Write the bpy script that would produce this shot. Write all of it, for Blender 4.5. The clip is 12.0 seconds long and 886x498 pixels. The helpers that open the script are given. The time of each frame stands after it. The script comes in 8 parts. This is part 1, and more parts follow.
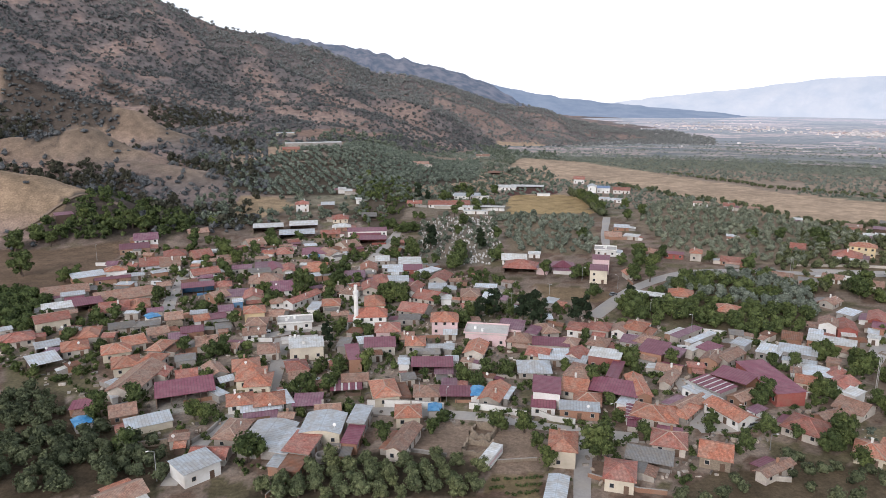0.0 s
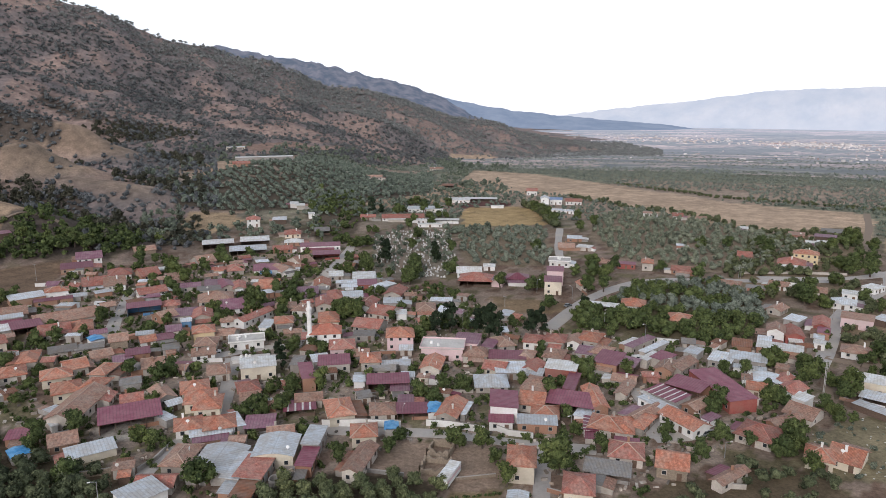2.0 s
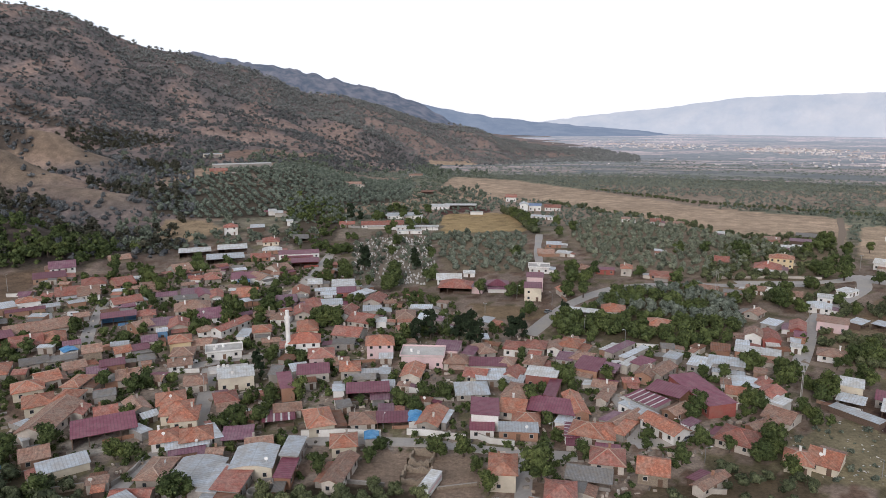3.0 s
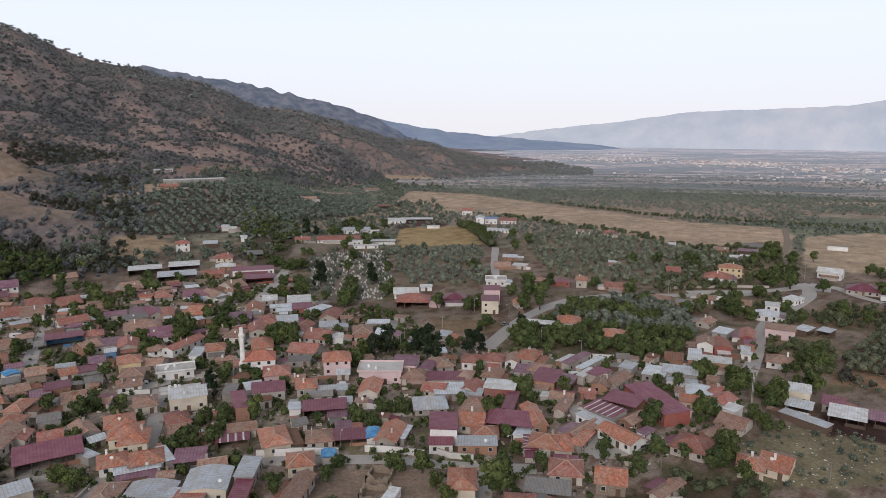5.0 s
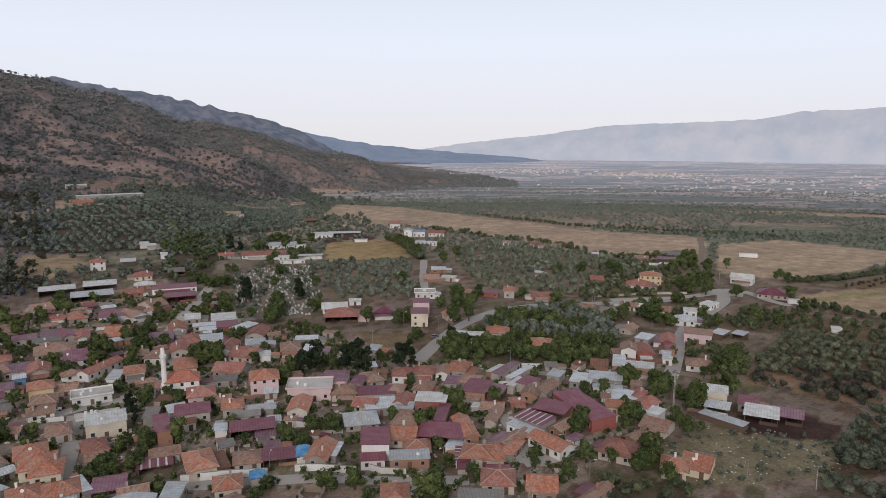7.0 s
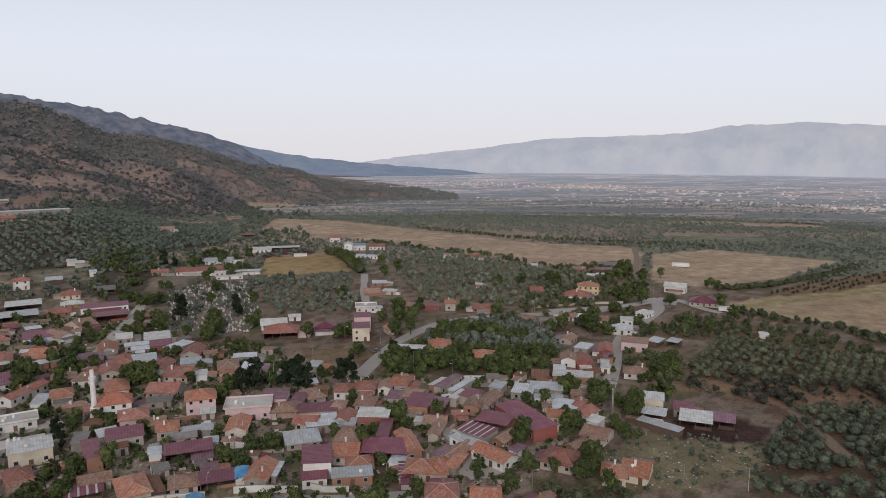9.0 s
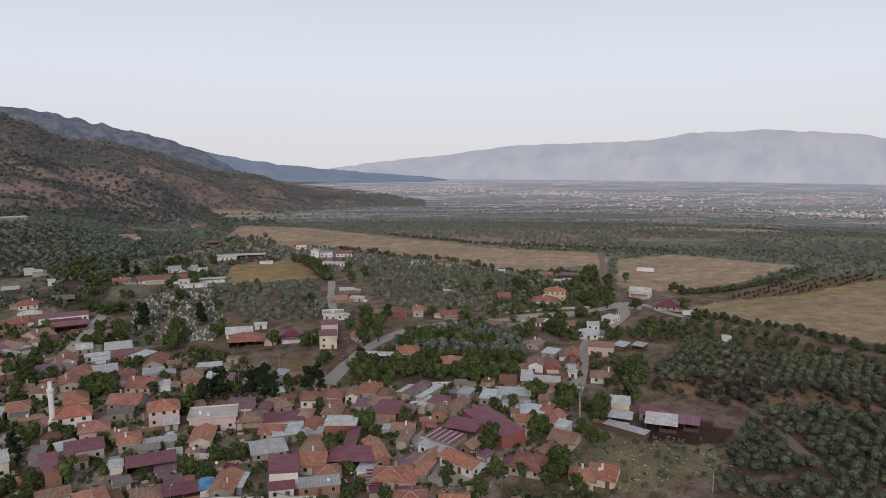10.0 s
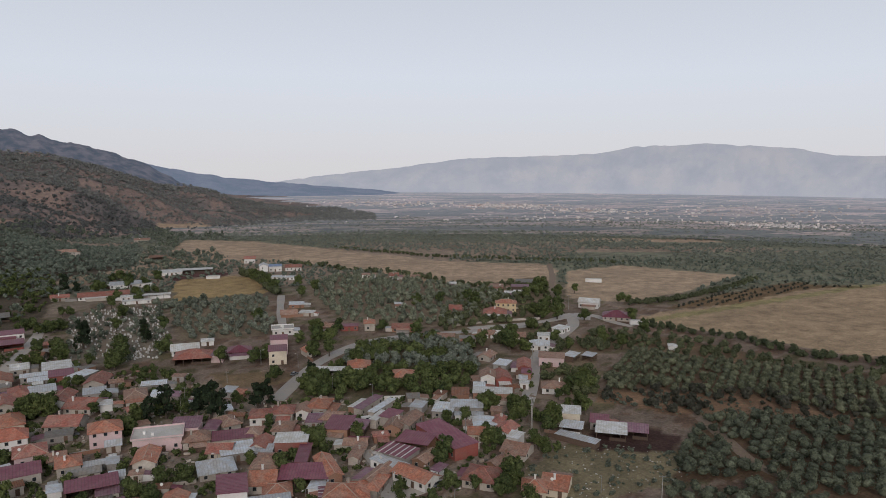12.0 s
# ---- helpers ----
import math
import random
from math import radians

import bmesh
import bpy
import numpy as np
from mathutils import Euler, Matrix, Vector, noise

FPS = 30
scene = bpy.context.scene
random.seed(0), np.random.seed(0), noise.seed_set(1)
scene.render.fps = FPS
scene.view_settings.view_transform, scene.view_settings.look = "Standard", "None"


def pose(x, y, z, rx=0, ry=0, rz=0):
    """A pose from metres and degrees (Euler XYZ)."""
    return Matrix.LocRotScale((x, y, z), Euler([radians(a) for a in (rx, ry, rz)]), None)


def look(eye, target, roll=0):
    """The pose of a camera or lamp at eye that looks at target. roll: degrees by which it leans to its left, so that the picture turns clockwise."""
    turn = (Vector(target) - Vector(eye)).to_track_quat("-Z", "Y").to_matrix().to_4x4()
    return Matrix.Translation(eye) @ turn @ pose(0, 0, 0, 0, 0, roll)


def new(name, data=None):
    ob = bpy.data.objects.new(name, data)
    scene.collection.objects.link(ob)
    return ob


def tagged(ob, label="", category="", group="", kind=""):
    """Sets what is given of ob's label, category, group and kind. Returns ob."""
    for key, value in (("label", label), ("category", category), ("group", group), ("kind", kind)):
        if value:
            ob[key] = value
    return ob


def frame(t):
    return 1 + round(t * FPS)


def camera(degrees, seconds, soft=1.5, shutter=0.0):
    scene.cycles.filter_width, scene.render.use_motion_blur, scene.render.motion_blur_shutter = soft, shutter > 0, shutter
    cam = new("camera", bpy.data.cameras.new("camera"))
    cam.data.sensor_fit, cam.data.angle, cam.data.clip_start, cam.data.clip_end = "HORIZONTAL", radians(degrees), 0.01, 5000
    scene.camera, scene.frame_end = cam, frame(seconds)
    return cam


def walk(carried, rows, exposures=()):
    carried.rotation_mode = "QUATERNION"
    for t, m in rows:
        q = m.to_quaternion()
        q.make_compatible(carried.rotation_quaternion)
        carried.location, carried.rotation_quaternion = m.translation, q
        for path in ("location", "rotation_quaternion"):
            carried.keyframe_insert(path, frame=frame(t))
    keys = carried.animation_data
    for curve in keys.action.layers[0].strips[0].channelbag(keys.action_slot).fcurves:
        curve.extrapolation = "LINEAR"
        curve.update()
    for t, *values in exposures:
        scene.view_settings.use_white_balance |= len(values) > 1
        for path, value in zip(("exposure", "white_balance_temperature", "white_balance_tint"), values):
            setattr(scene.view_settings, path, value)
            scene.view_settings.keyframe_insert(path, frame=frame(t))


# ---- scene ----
cam = camera(64.52, 12.0, soft=0.85)
# seconds, eye x, y, z, yaw, pitch, roll
ROWS = [
    (0.0, 0.00, -0.00, 95.00, -0.00, -13.19, 0.09),
    (0.5, 0.07, 0.65, 94.92, -1.03, -12.92, 0.07),
    (1.0, 0.16, 1.28, 95.02, -2.08, -12.68, 0.06),
    (1.5, 0.18, 1.91, 95.03, -2.96, -12.41, 0.03),
    (2.0, 0.30, 2.48, 95.00, -3.76, -12.16, -0.01),
    (2.5, 0.33, 3.03, 95.03, -4.64, -11.92, -0.02),
    (3.0, 0.43, 3.60, 95.07, -5.45, -11.65, -0.04),
    (5.0, 0.72, 4.02, 94.92, -9.01, -10.51, -0.06),
    (5.5, 0.67, 3.82, 94.93, -11.07, -10.23, -0.08),
    (6.0, 0.61, 3.88, 94.93, -13.03, -9.97, -0.08),
    (6.5, 0.54, 3.95, 94.87, -14.10, -9.70, -0.08),
    (7.0, 0.54, 3.90, 95.01, -14.96, -9.47, -0.06),
    (9.0, 0.60, 3.98, 95.21, -19.84, -8.43, -0.01),
    (9.5, 0.68, 4.01, 95.23, -21.14, -8.17, -0.02),
    (10.0, 0.80, 4.10, 95.13, -22.50, -7.90, 0.04),
    (10.5, 0.79, 4.16, 95.21, -23.93, -7.64, 0.06),
    (11.0, 0.67, 4.22, 95.21, -25.26, -7.37, 0.10),
    (11.5, 0.58, 4.20, 95.07, -26.19, -7.08, 0.12),
    (12.0, 0.69, 4.34, 95.06, -26.55, -6.85, 0.11),
]


def eye_pose(x, y, z, yaw, pitch, roll):
    return pose(x, y, z, 0, 0, yaw) @ pose(0, 0, 0, 90 + pitch, 0, 0) @ pose(0, 0, 0, 0, 0, roll)


EXPOSURES = [(0.0, 0.57, 6080, 12), (3.0, 0.29, 6140, 12), (6.0, -0.02, 6260, 13), (9.0, -0.18, 6350, 13), (12.0, -0.36, 6350, 12)]
walk(cam, [(t, eye_pose(x, y, z, yaw, pitch, roll)) for t, x, y, z, yaw, pitch, roll in ROWS], EXPOSURES)

# ---- sky and sun ----
SUN_EL, SUN_AZ = 14.0, 205.0
world = bpy.data.worlds.new("sky")
scene.world = world
world.use_nodes = True
wt = world.node_tree
wt.nodes.clear()
w_out = wt.nodes.new("ShaderNodeOutputWorld")
w_bg = wt.nodes.new("ShaderNodeBackground")
w_sky = wt.nodes.new("ShaderNodeTexSky")
w_sky.sky_type = "NISHITA"
w_sky.sun_disc = False
w_sky.sun_elevation, w_sky.sun_rotation = radians(SUN_EL), radians(SUN_AZ)
w_sky.air_density, w_sky.dust_density, w_sky.ozone_density = 1.0, 3.0, 1.0
w_co = wt.nodes.new("ShaderNodeTexCoord")
w_map = wt.nodes.new("ShaderNodeMapping")
w_map.inputs["Location"].default_value = (0, 0, 0.07)
w_bg.inputs["Strength"].default_value = 0.143
wt.links.new(w_co.outputs["Generated"], w_map.inputs["Vector"])
wt.links.new(w_map.outputs["Vector"], w_sky.inputs["Vector"])
# a bright milky veil of haze lies over the clear sky, paler and warmer low down
w_sep = wt.nodes.new("ShaderNodeSeparateXYZ")
w_ramp = wt.nodes.new("ShaderNodeValToRGB")
w_mix = wt.nodes.new("ShaderNodeMix")
w_mix.data_type = "RGBA"
w_mix.inputs[0].default_value = 0.88
for e, (p, c) in zip([w_ramp.color_ramp.elements[0], w_ramp.color_ramp.elements[1], w_ramp.color_ramp.elements.new(0.12)], [(0.0, (6.35, 6.2, 6.3)), (0.32, (6.25, 7.15, 8.4)), (0.12, (6.45, 6.75, 7.2))]):
    e.position, e.color = p, (*c, 1)
wt.links.new(w_co.outputs["Generated"], w_sep.inputs[0])
wt.links.new(w_sep.outputs["Z"], w_ramp.inputs["Fac"])
wt.links.new(w_sky.outputs["Color"], w_mix.inputs[6])
wt.links.new(w_ramp.outputs["Color"], w_mix.inputs[7])
wt.links.new(w_mix.outputs[2], w_bg.inputs["Color"])
wt.links.new(w_bg.outputs["Background"], w_out.inputs["Surface"])
sun = new("sun", bpy.data.lights.new("sun", "SUN"))
sun.data.energy, sun.data.angle, sun.data.color = 1.3, radians(25), (1.0, 0.93, 0.87)
sun.matrix_world = look((0, 0, 0), (-math.sin(radians(SUN_AZ)), -math.cos(radians(SUN_AZ)), -math.tan(radians(30))))

# ---- the lie of the land ----
def hash2(ix, iy, seed):
    h = (ix.astype(np.int64) * 374761393 + iy.astype(np.int64) * 668265263 + seed * 144269504) & 0xFFFFFFFF
    h = ((h ^ (h >> 13)) * 1274126177) & 0xFFFFFFFF
    return ((h ^ (h >> 16)) & 0xFFFF) / 65535.0


def vnoise(x, y, seed=0):
    ix, iy = np.floor(x), np.floor(y)
    fx, fy = x - ix, y - iy
    fx, fy = fx * fx * (3 - 2 * fx), fy * fy * (3 - 2 * fy)
    a, b = hash2(ix, iy, seed), hash2(ix + 1, iy, seed)
    c, d = hash2(ix, iy + 1, seed), hash2(ix + 1, iy + 1, seed)
    return (a * (1 - fx) + b * fx) * (1 - fy) + (c * (1 - fx) + d * fx) * fy


def fbm(x, y, seed=0, octaves=4):
    total, amp, norm = 0.0, 1.0, 0.0
    for k in range(octaves):
        total = total + amp * vnoise(x * 2**k, y * 2**k, seed + k)
        norm, amp = norm + amp, amp * 0.5
    return total / norm


def smooth(a, b, v):
    u = np.clip((v - a) / (b - a), 0, 1)
    return u * u * (3 - 2 * u)


# the hill by bearing (degrees east of north): foot, crest distance, crest height
BEARING = [-75, -50, -40, -33, -27, -21, -15, -8, -4, 0.7, 4, 7.5, 10, 13, 18]
FOOT = [600, 700, 780, 820, 850, 860, 860, 880, 960, 1100, 1200, 1350, 1500, 1650, 1900]
CREST = [1500, 1500, 1500, 1500, 1550, 1600, 1700, 1850, 1950, 2050, 2150, 2300, 2450, 2600, 2800]
TOP = [420, 390, 355, 316, 286, 250, 214, 155, 132, 92, 50, 14, -20, -48, -75]


# bare spurs that run down to the village: crest places with their height over the slope, and width
SPURS = [
    ([(-460, 500, 40), (-299, 474, 38), (-262, 472, 29), (-234, 465, 22), (-205, 456, 9), (-180, 447, 0)], 34),
    ([(-520, 640, 16), (-403, 645, 24), (-358, 647, 29), (-333, 661, 38), (-292, 658, 17), (-258, 651, 7), (-232, 645, 0)], 32),
    ([(-640, 900, 20), (-463, 864, 38), (-414, 844, 40), (-356, 827, 34), (-298, 807, 12), (-262, 776, 0)], 36),
    ([(-300, 640, 12), (-220, 601, 13), (-167, 566, 4), (-137, 553, 0)], 32),
]


def spurs(x, y):
    total = np.zeros(np.shape(x))
    for line, wide in SPURS:
        best = np.zeros(np.shape(x))
        for (ax, ay, ha), (bx, by, hb) in zip(line, line[1:]):
            ux, uy = bx - ax, by - ay
            s = np.clip(((x - ax) * ux + (y - ay) * uy) / (ux * ux + uy * uy), 0, 1)
            off = np.hypot(x - ax - s * ux, y - ay - s * uy)
            best = np.maximum(best, (ha + (hb - ha) * s) * np.exp(-((off / wide) ** 2)))
        total = np.maximum(total, best)
    return total


def ground(x, y):
    x, y = np.asarray(x, float), np.asarray(y, float)
    r = np.hypot(x, y)
    az = np.degrees(np.arctan2(x, y))
    plain = -75 * smooth(600, 2600, r) - 0.004 * np.clip(r - 2600, 0, None)
    foot, crest = np.interp(az, BEARING, FOOT), np.interp(az, BEARING, CREST)
    top = np.interp(az, BEARING, TOP)
    side = (1 - smooth(8, 21, az)) * smooth(-150, -75, az)
    u = (r - foot) / (crest - foot)
    up = np.clip(u, 0, 1) ** 1.25
    over = np.clip((r - crest) / 900, 0, 1)
    face = np.where(u < 1, up, 1 - 0.8 * over)
    relief = (fbm(x / 170 + 3, y / 170, 11) - 0.5) * 70 * np.clip(u * 2.2, 0, 1) * np.clip(3.4 - 3 * u, 0.25, 1)
    gully = np.abs(fbm(x / 300 - 7, y / 300, 23, 3) - 0.5) * 130 * np.clip(u * 2, 0, 1) * np.clip(2.6 - 2.2 * u, 0.2, 1)
    hill = side * ((top - plain) * face + np.where(u > 0, relief + gully - 8 * np.clip(u * 3, 0, 1), 0))
    z = plain + np.clip(hill, -3, None)
    z = z + 27 * smooth(480, 850, r) * (1 - smooth(-7, 1, az)) * smooth(-150, -75, az) * (1 - smooth(850, 1500, r))
    z = z + np.where((r < 1300) & (az < 0), spurs(x, y) * (0.85 + 0.3 * fbm(x / 30, y / 30, 71, 3)), 0)
    z = z + (fbm(x / 40, y / 40, 5) - 0.5) * 1.2 * smooth(120, 260, r) * (0.3 + 0.7 * smooth(420, 700, r))
    return z


# heights round the village, looked up from a table every 2 m
TABLE_X, TABLE_Y = np.arange(-420, 560, 2.0), np.arange(120, 1060, 2.0)
TABLE = ground(*np.meshgrid(TABLE_X, TABLE_Y))


def height(x, y):
    u, v = (x + 420) / 2, (y - 120) / 2
    i, j = int(math.floor(u)), int(math.floor(v))
    if 0 <= i < len(TABLE_X) - 1 and 0 <= j < len(TABLE_Y) - 1:
        a, b = u - i, v - j
        return float((TABLE[j, i] * (1 - a) + TABLE[j, i + 1] * a) * (1 - b) + (TABLE[j + 1, i] * (1 - a) + TABLE[j + 1, i + 1] * a) * b)
    return float(ground(np.array([x]), np.array([y]))[0])


def inside(poly, x, y, ragged=0.0):
    if ragged:
        x = x + (fbm(x / 14, y / 14, 61, 3) - 0.5) * 2 * ragged
        y = y + (fbm(x / 14, y / 14, 67, 3) - 0.5) * 2 * ragged
    hit = np.zeros(np.shape(x), bool)
    for (ax, ay), (bx, by) in zip(poly, poly[1:] + poly[:1]):
        cross = (ay > y) != (by > y)
        hit ^= cross & (x < (bx - ax) * (y - ay) / (by - ay + 1e-12) + ax)
    return hit

# ---- materials ----
def nodes_of(name):
    m = bpy.data.materials.new(name)
    m.use_nodes = True
    t = m.node_tree
    return m, t, t.nodes["Principled BSDF"]


def add(t, kind, **inputs):
    n = t.nodes.new(kind)
    for key, value in inputs.items():
        n.inputs[key].default_value = value
    return n


def ramp(t, source, stops):
    n = t.nodes.new("ShaderNodeValToRGB")
    while len(n.color_ramp.elements) < len(stops):
        n.color_ramp.elements.new(0.5)
    for e, (p, c) in zip(n.color_ramp.elements, stops):
        e.position, e.color = p, (*c, 1)
    t.links.new(source, n.inputs["Fac"])
    return n.outputs["Color"]


def mixed(t, fac, a, b, mode="MIX"):
    n = t.nodes.new("ShaderNodeMix")
    n.data_type, n.blend_type = "RGBA", mode
    for key, v in ((0, fac), (6, a), (7, b)):
        if hasattr(v, "is_linked"):
            t.links.new(v, n.inputs[key])
        else:
            n.inputs[key].default_value = v if key == 0 else (*v, 1)
    return n.outputs[2]


def tone(c, k):
    return tuple(min(1.0, v * k) for v in c)


def surface(name, light, dark, stain, fine=1.6, broad=0.14, rough=0.85, metal=0.0, bump=0.3, vary=0.25, island=False):
    """A weathered surface: fine grain, broad stains, and a tone of its own for each object."""
    m, t, bsdf = nodes_of(name)
    geo = t.nodes.new("ShaderNodeNewGeometry")
    n1 = add(t, "ShaderNodeTexNoise", Scale=fine, Detail=5.0, Roughness=0.65)
    n2 = add(t, "ShaderNodeTexNoise", Scale=broad, Detail=4.0, Roughness=0.6)
    for n in (n1, n2):
        t.links.new(geo.outputs["Position"], n.inputs["Vector"])
    base = ramp(t, n1.outputs["Fac"], [(0.3, dark), (0.7, light)])
    patch = ramp(t, n2.outputs["Fac"], [(0.45, (0, 0, 0)), (0.7, (1, 1, 1))])
    base = mixed(t, patch, base, stain)
    if island:
        pick = geo.outputs["Random Per Island"]
    else:
        info = t.nodes.new("ShaderNodeObjectInfo")
        pick = info.outputs["Random"]
    own = ramp(t, pick, [(0.0, (1 - vary,) * 3), (1.0, (1 + vary * 0.6,) * 3)])
    base = mixed(t, 1.0, base, own, "MULTIPLY")
    t.links.new(base, bsdf.inputs["Base Color"])
    bsdf.inputs["Roughness"].default_value, bsdf.inputs["Metallic"].default_value = rough, metal
    if bump:
        b = add(t, "ShaderNodeBump", Strength=bump, Distance=0.1)
        t.links.new(n1.outputs["Fac"], b.inputs["Height"])
        t.links.new(b.outputs["Normal"], bsdf.inputs["Normal"])
    return m


def roofing(name, light, dark, stain, across, along, rough=0.8, metal=0.0, vary=0.25, depth=0.5, sharp=0.35, tile=True):
    """Roof covering in the roof's own metres: courses or seams, patchy weathering, a tone for each roof."""
    m, t, bsdf = nodes_of(name)
    uv = t.nodes.new("ShaderNodeUVMap")
    geo = t.nodes.new("ShaderNodeNewGeometry")
    info = t.nodes.new("ShaderNodeObjectInfo")
    w1 = add(t, "ShaderNodeTexWave", Scale=0.314 / across, Distortion=0.0)
    w1.wave_profile = "SIN"
    t.links.new(uv.outputs["UV"], w1.inputs["Vector"])
    relief = w1.outputs["Fac"]
    if along:
        w2 = add(t, "ShaderNodeTexWave", Scale=0.314 / along, Distortion=0.0)
        w2.wave_profile, w2.bands_direction = "SAW", "Y"
        t.links.new(uv.outputs["UV"], w2.inputs["Vector"])
        mul = t.nodes.new("ShaderNodeMath")
        mul.operation = "ADD"
        t.links.new(w1.outputs["Fac"], mul.inputs[0])
        t.links.new(w2.outputs["Fac"], mul.inputs[1])
        relief = mul.outputs[0]
    if tile:
        cell = add(t, "ShaderNodeTexVoronoi", Scale=2.6)
        t.links.new(uv.outputs["UV"], cell.inputs["Vector"])
        grain = cell.outputs["Color"]
    else:
        cell = add(t, "ShaderNodeTexNoise", Scale=1.1, Detail=4.0)
        t.links.new(uv.outputs["UV"], cell.inputs["Vector"])
        grain = cell.outputs["Fac"]
    n2 = add(t, "ShaderNodeTexNoise", Scale=0.35, Detail=5.0, Roughness=0.65)
    t.links.new(geo.outputs["Position"], n2.inputs["Vector"])
    base = ramp(t, grain, [(0.15, dark), (0.85, light)])
    patch = ramp(t, n2.outputs["Fac"], [(0.40, (0, 0, 0)), (0.60, (1, 1, 1))])
    base = mixed(t, patch, base, stain)
    n3 = add(t, "ShaderNodeTexNoise", Scale=1.3, Detail=4.0, Roughness=0.7)
    t.links.new(geo.outputs["Position"], n3.inputs["Vector"])
    worn = 0.34 if tile else 0.16
    base = mixed(t, 1.0, base, ramp(t, n3.outputs["Fac"], [(0.3, (1 - worn,) * 3), (0.7, (1 + worn,) * 3)]), "MULTIPLY")
    seam = ramp(t, w1.outputs["Fac"], [(0.0, (1 - sharp,) * 3), (0.35, (1, 1, 1))])
    base = mixed(t, 1.0, base, seam, "MULTIPLY")
    own = ramp(t, info.outputs["Random"], [(0.0, (1 - vary,) * 3), (1.0, (1 + vary * 0.5, 1 + vary * 0.55, 1 + vary * 0.6))])
    base = mixed(t, 1.0, base, own, "MULTIPLY")
    t.links.new(base, bsdf.inputs["Base Color"])
    bsdf.inputs["Roughness"].default_value, bsdf.inputs["Metallic"].default_value = rough, metal
    b = add(t, "ShaderNodeBump", Strength=depth, Distance=0.08)
    t.links.new(relief, b.inputs["Height"])
    t.links.new(b.outputs["Normal"], bsdf.inputs["Normal"])
    return m


ROOF = {
    "new": roofing("bright_red_tiles", (0.56, 0.190, 0.125), (0.45, 0.145, 0.095), (0.50, 0.22, 0.155), 0.3, 0.4, vary=0.05),
    "orange": roofing("orange_tiles", (0.57, 0.222, 0.135), (0.41, 0.150, 0.092), (0.48, 0.265, 0.188), 0.3, 0.4),
    "red": roofing("red_tiles", (0.48, 0.178, 0.132), (0.35, 0.122, 0.090), (0.42, 0.225, 0.178), 0.3, 0.4),
    "old": roofing("weathered_tiles", (0.45, 0.252, 0.180), (0.31, 0.172, 0.124), (0.40, 0.275, 0.212), 0.3, 0.4),
    "maroon": roofing("maroon_sheet", (0.235, 0.052, 0.085), (0.185, 0.040, 0.068), (0.25, 0.085, 0.11), 0.9, 0, 0.5, 0.0, 0.25, 0.4, 0.25, False),
    "purple": roofing("faded_plum_sheet", (0.25, 0.10, 0.145), (0.19, 0.075, 0.115), (0.28, 0.165, 0.19), 0.9, 0, 0.55, 0.0, 0.25, 0.4, 0.25, False),
    "silver": roofing("zinc_sheet", (0.70, 0.74, 0.78), (0.56, 0.60, 0.64), (0.54, 0.52, 0.50), 0.9, 0, 0.45, 0.25, 0.28, 0.4, 0.18, False),
    "whiteroof": roofing("pale_sheet", (0.76, 0.77, 0.77), (0.65, 0.66, 0.66), (0.56, 0.53, 0.48), 0.9, 0, 0.55, 0.0, 0.15, 0.3, 0.14, False),
    "grey": roofing("grey_fibre_cement", (0.30, 0.29, 0.28), (0.21, 0.20, 0.195), (0.25, 0.22, 0.19), 0.35, 0, 0.9, 0.0, 0.25, 0.5, 0.3, False),
    "rust": roofing("rusty_sheet", (0.30, 0.13, 0.07), (0.19, 0.075, 0.04), (0.24, 0.14, 0.10), 0.6, 0, 0.85, 0.0, 0.2, 0.5, 0.35, False),
    "blue": roofing("blue_tarpaulin", (0.05, 0.27, 0.56), (0.03, 0.20, 0.45), (0.14, 0.36, 0.6), 2.5, 0, 0.5, 0.0, 0.12, 0.3, 0.1, False),
    "tarpblue": roofing("blue_sheet", (0.10, 0.20, 0.40), (0.07, 0.15, 0.31), (0.2, 0.26, 0.4), 0.9, 0, 0.5, 0.0, 0.12, 0.3, 0.2, False),
    "concrete": surface("roof_concrete", (0.62, 0.59, 0.56), (0.48, 0.46, 0.43), (0.38, 0.36, 0.33)),
}
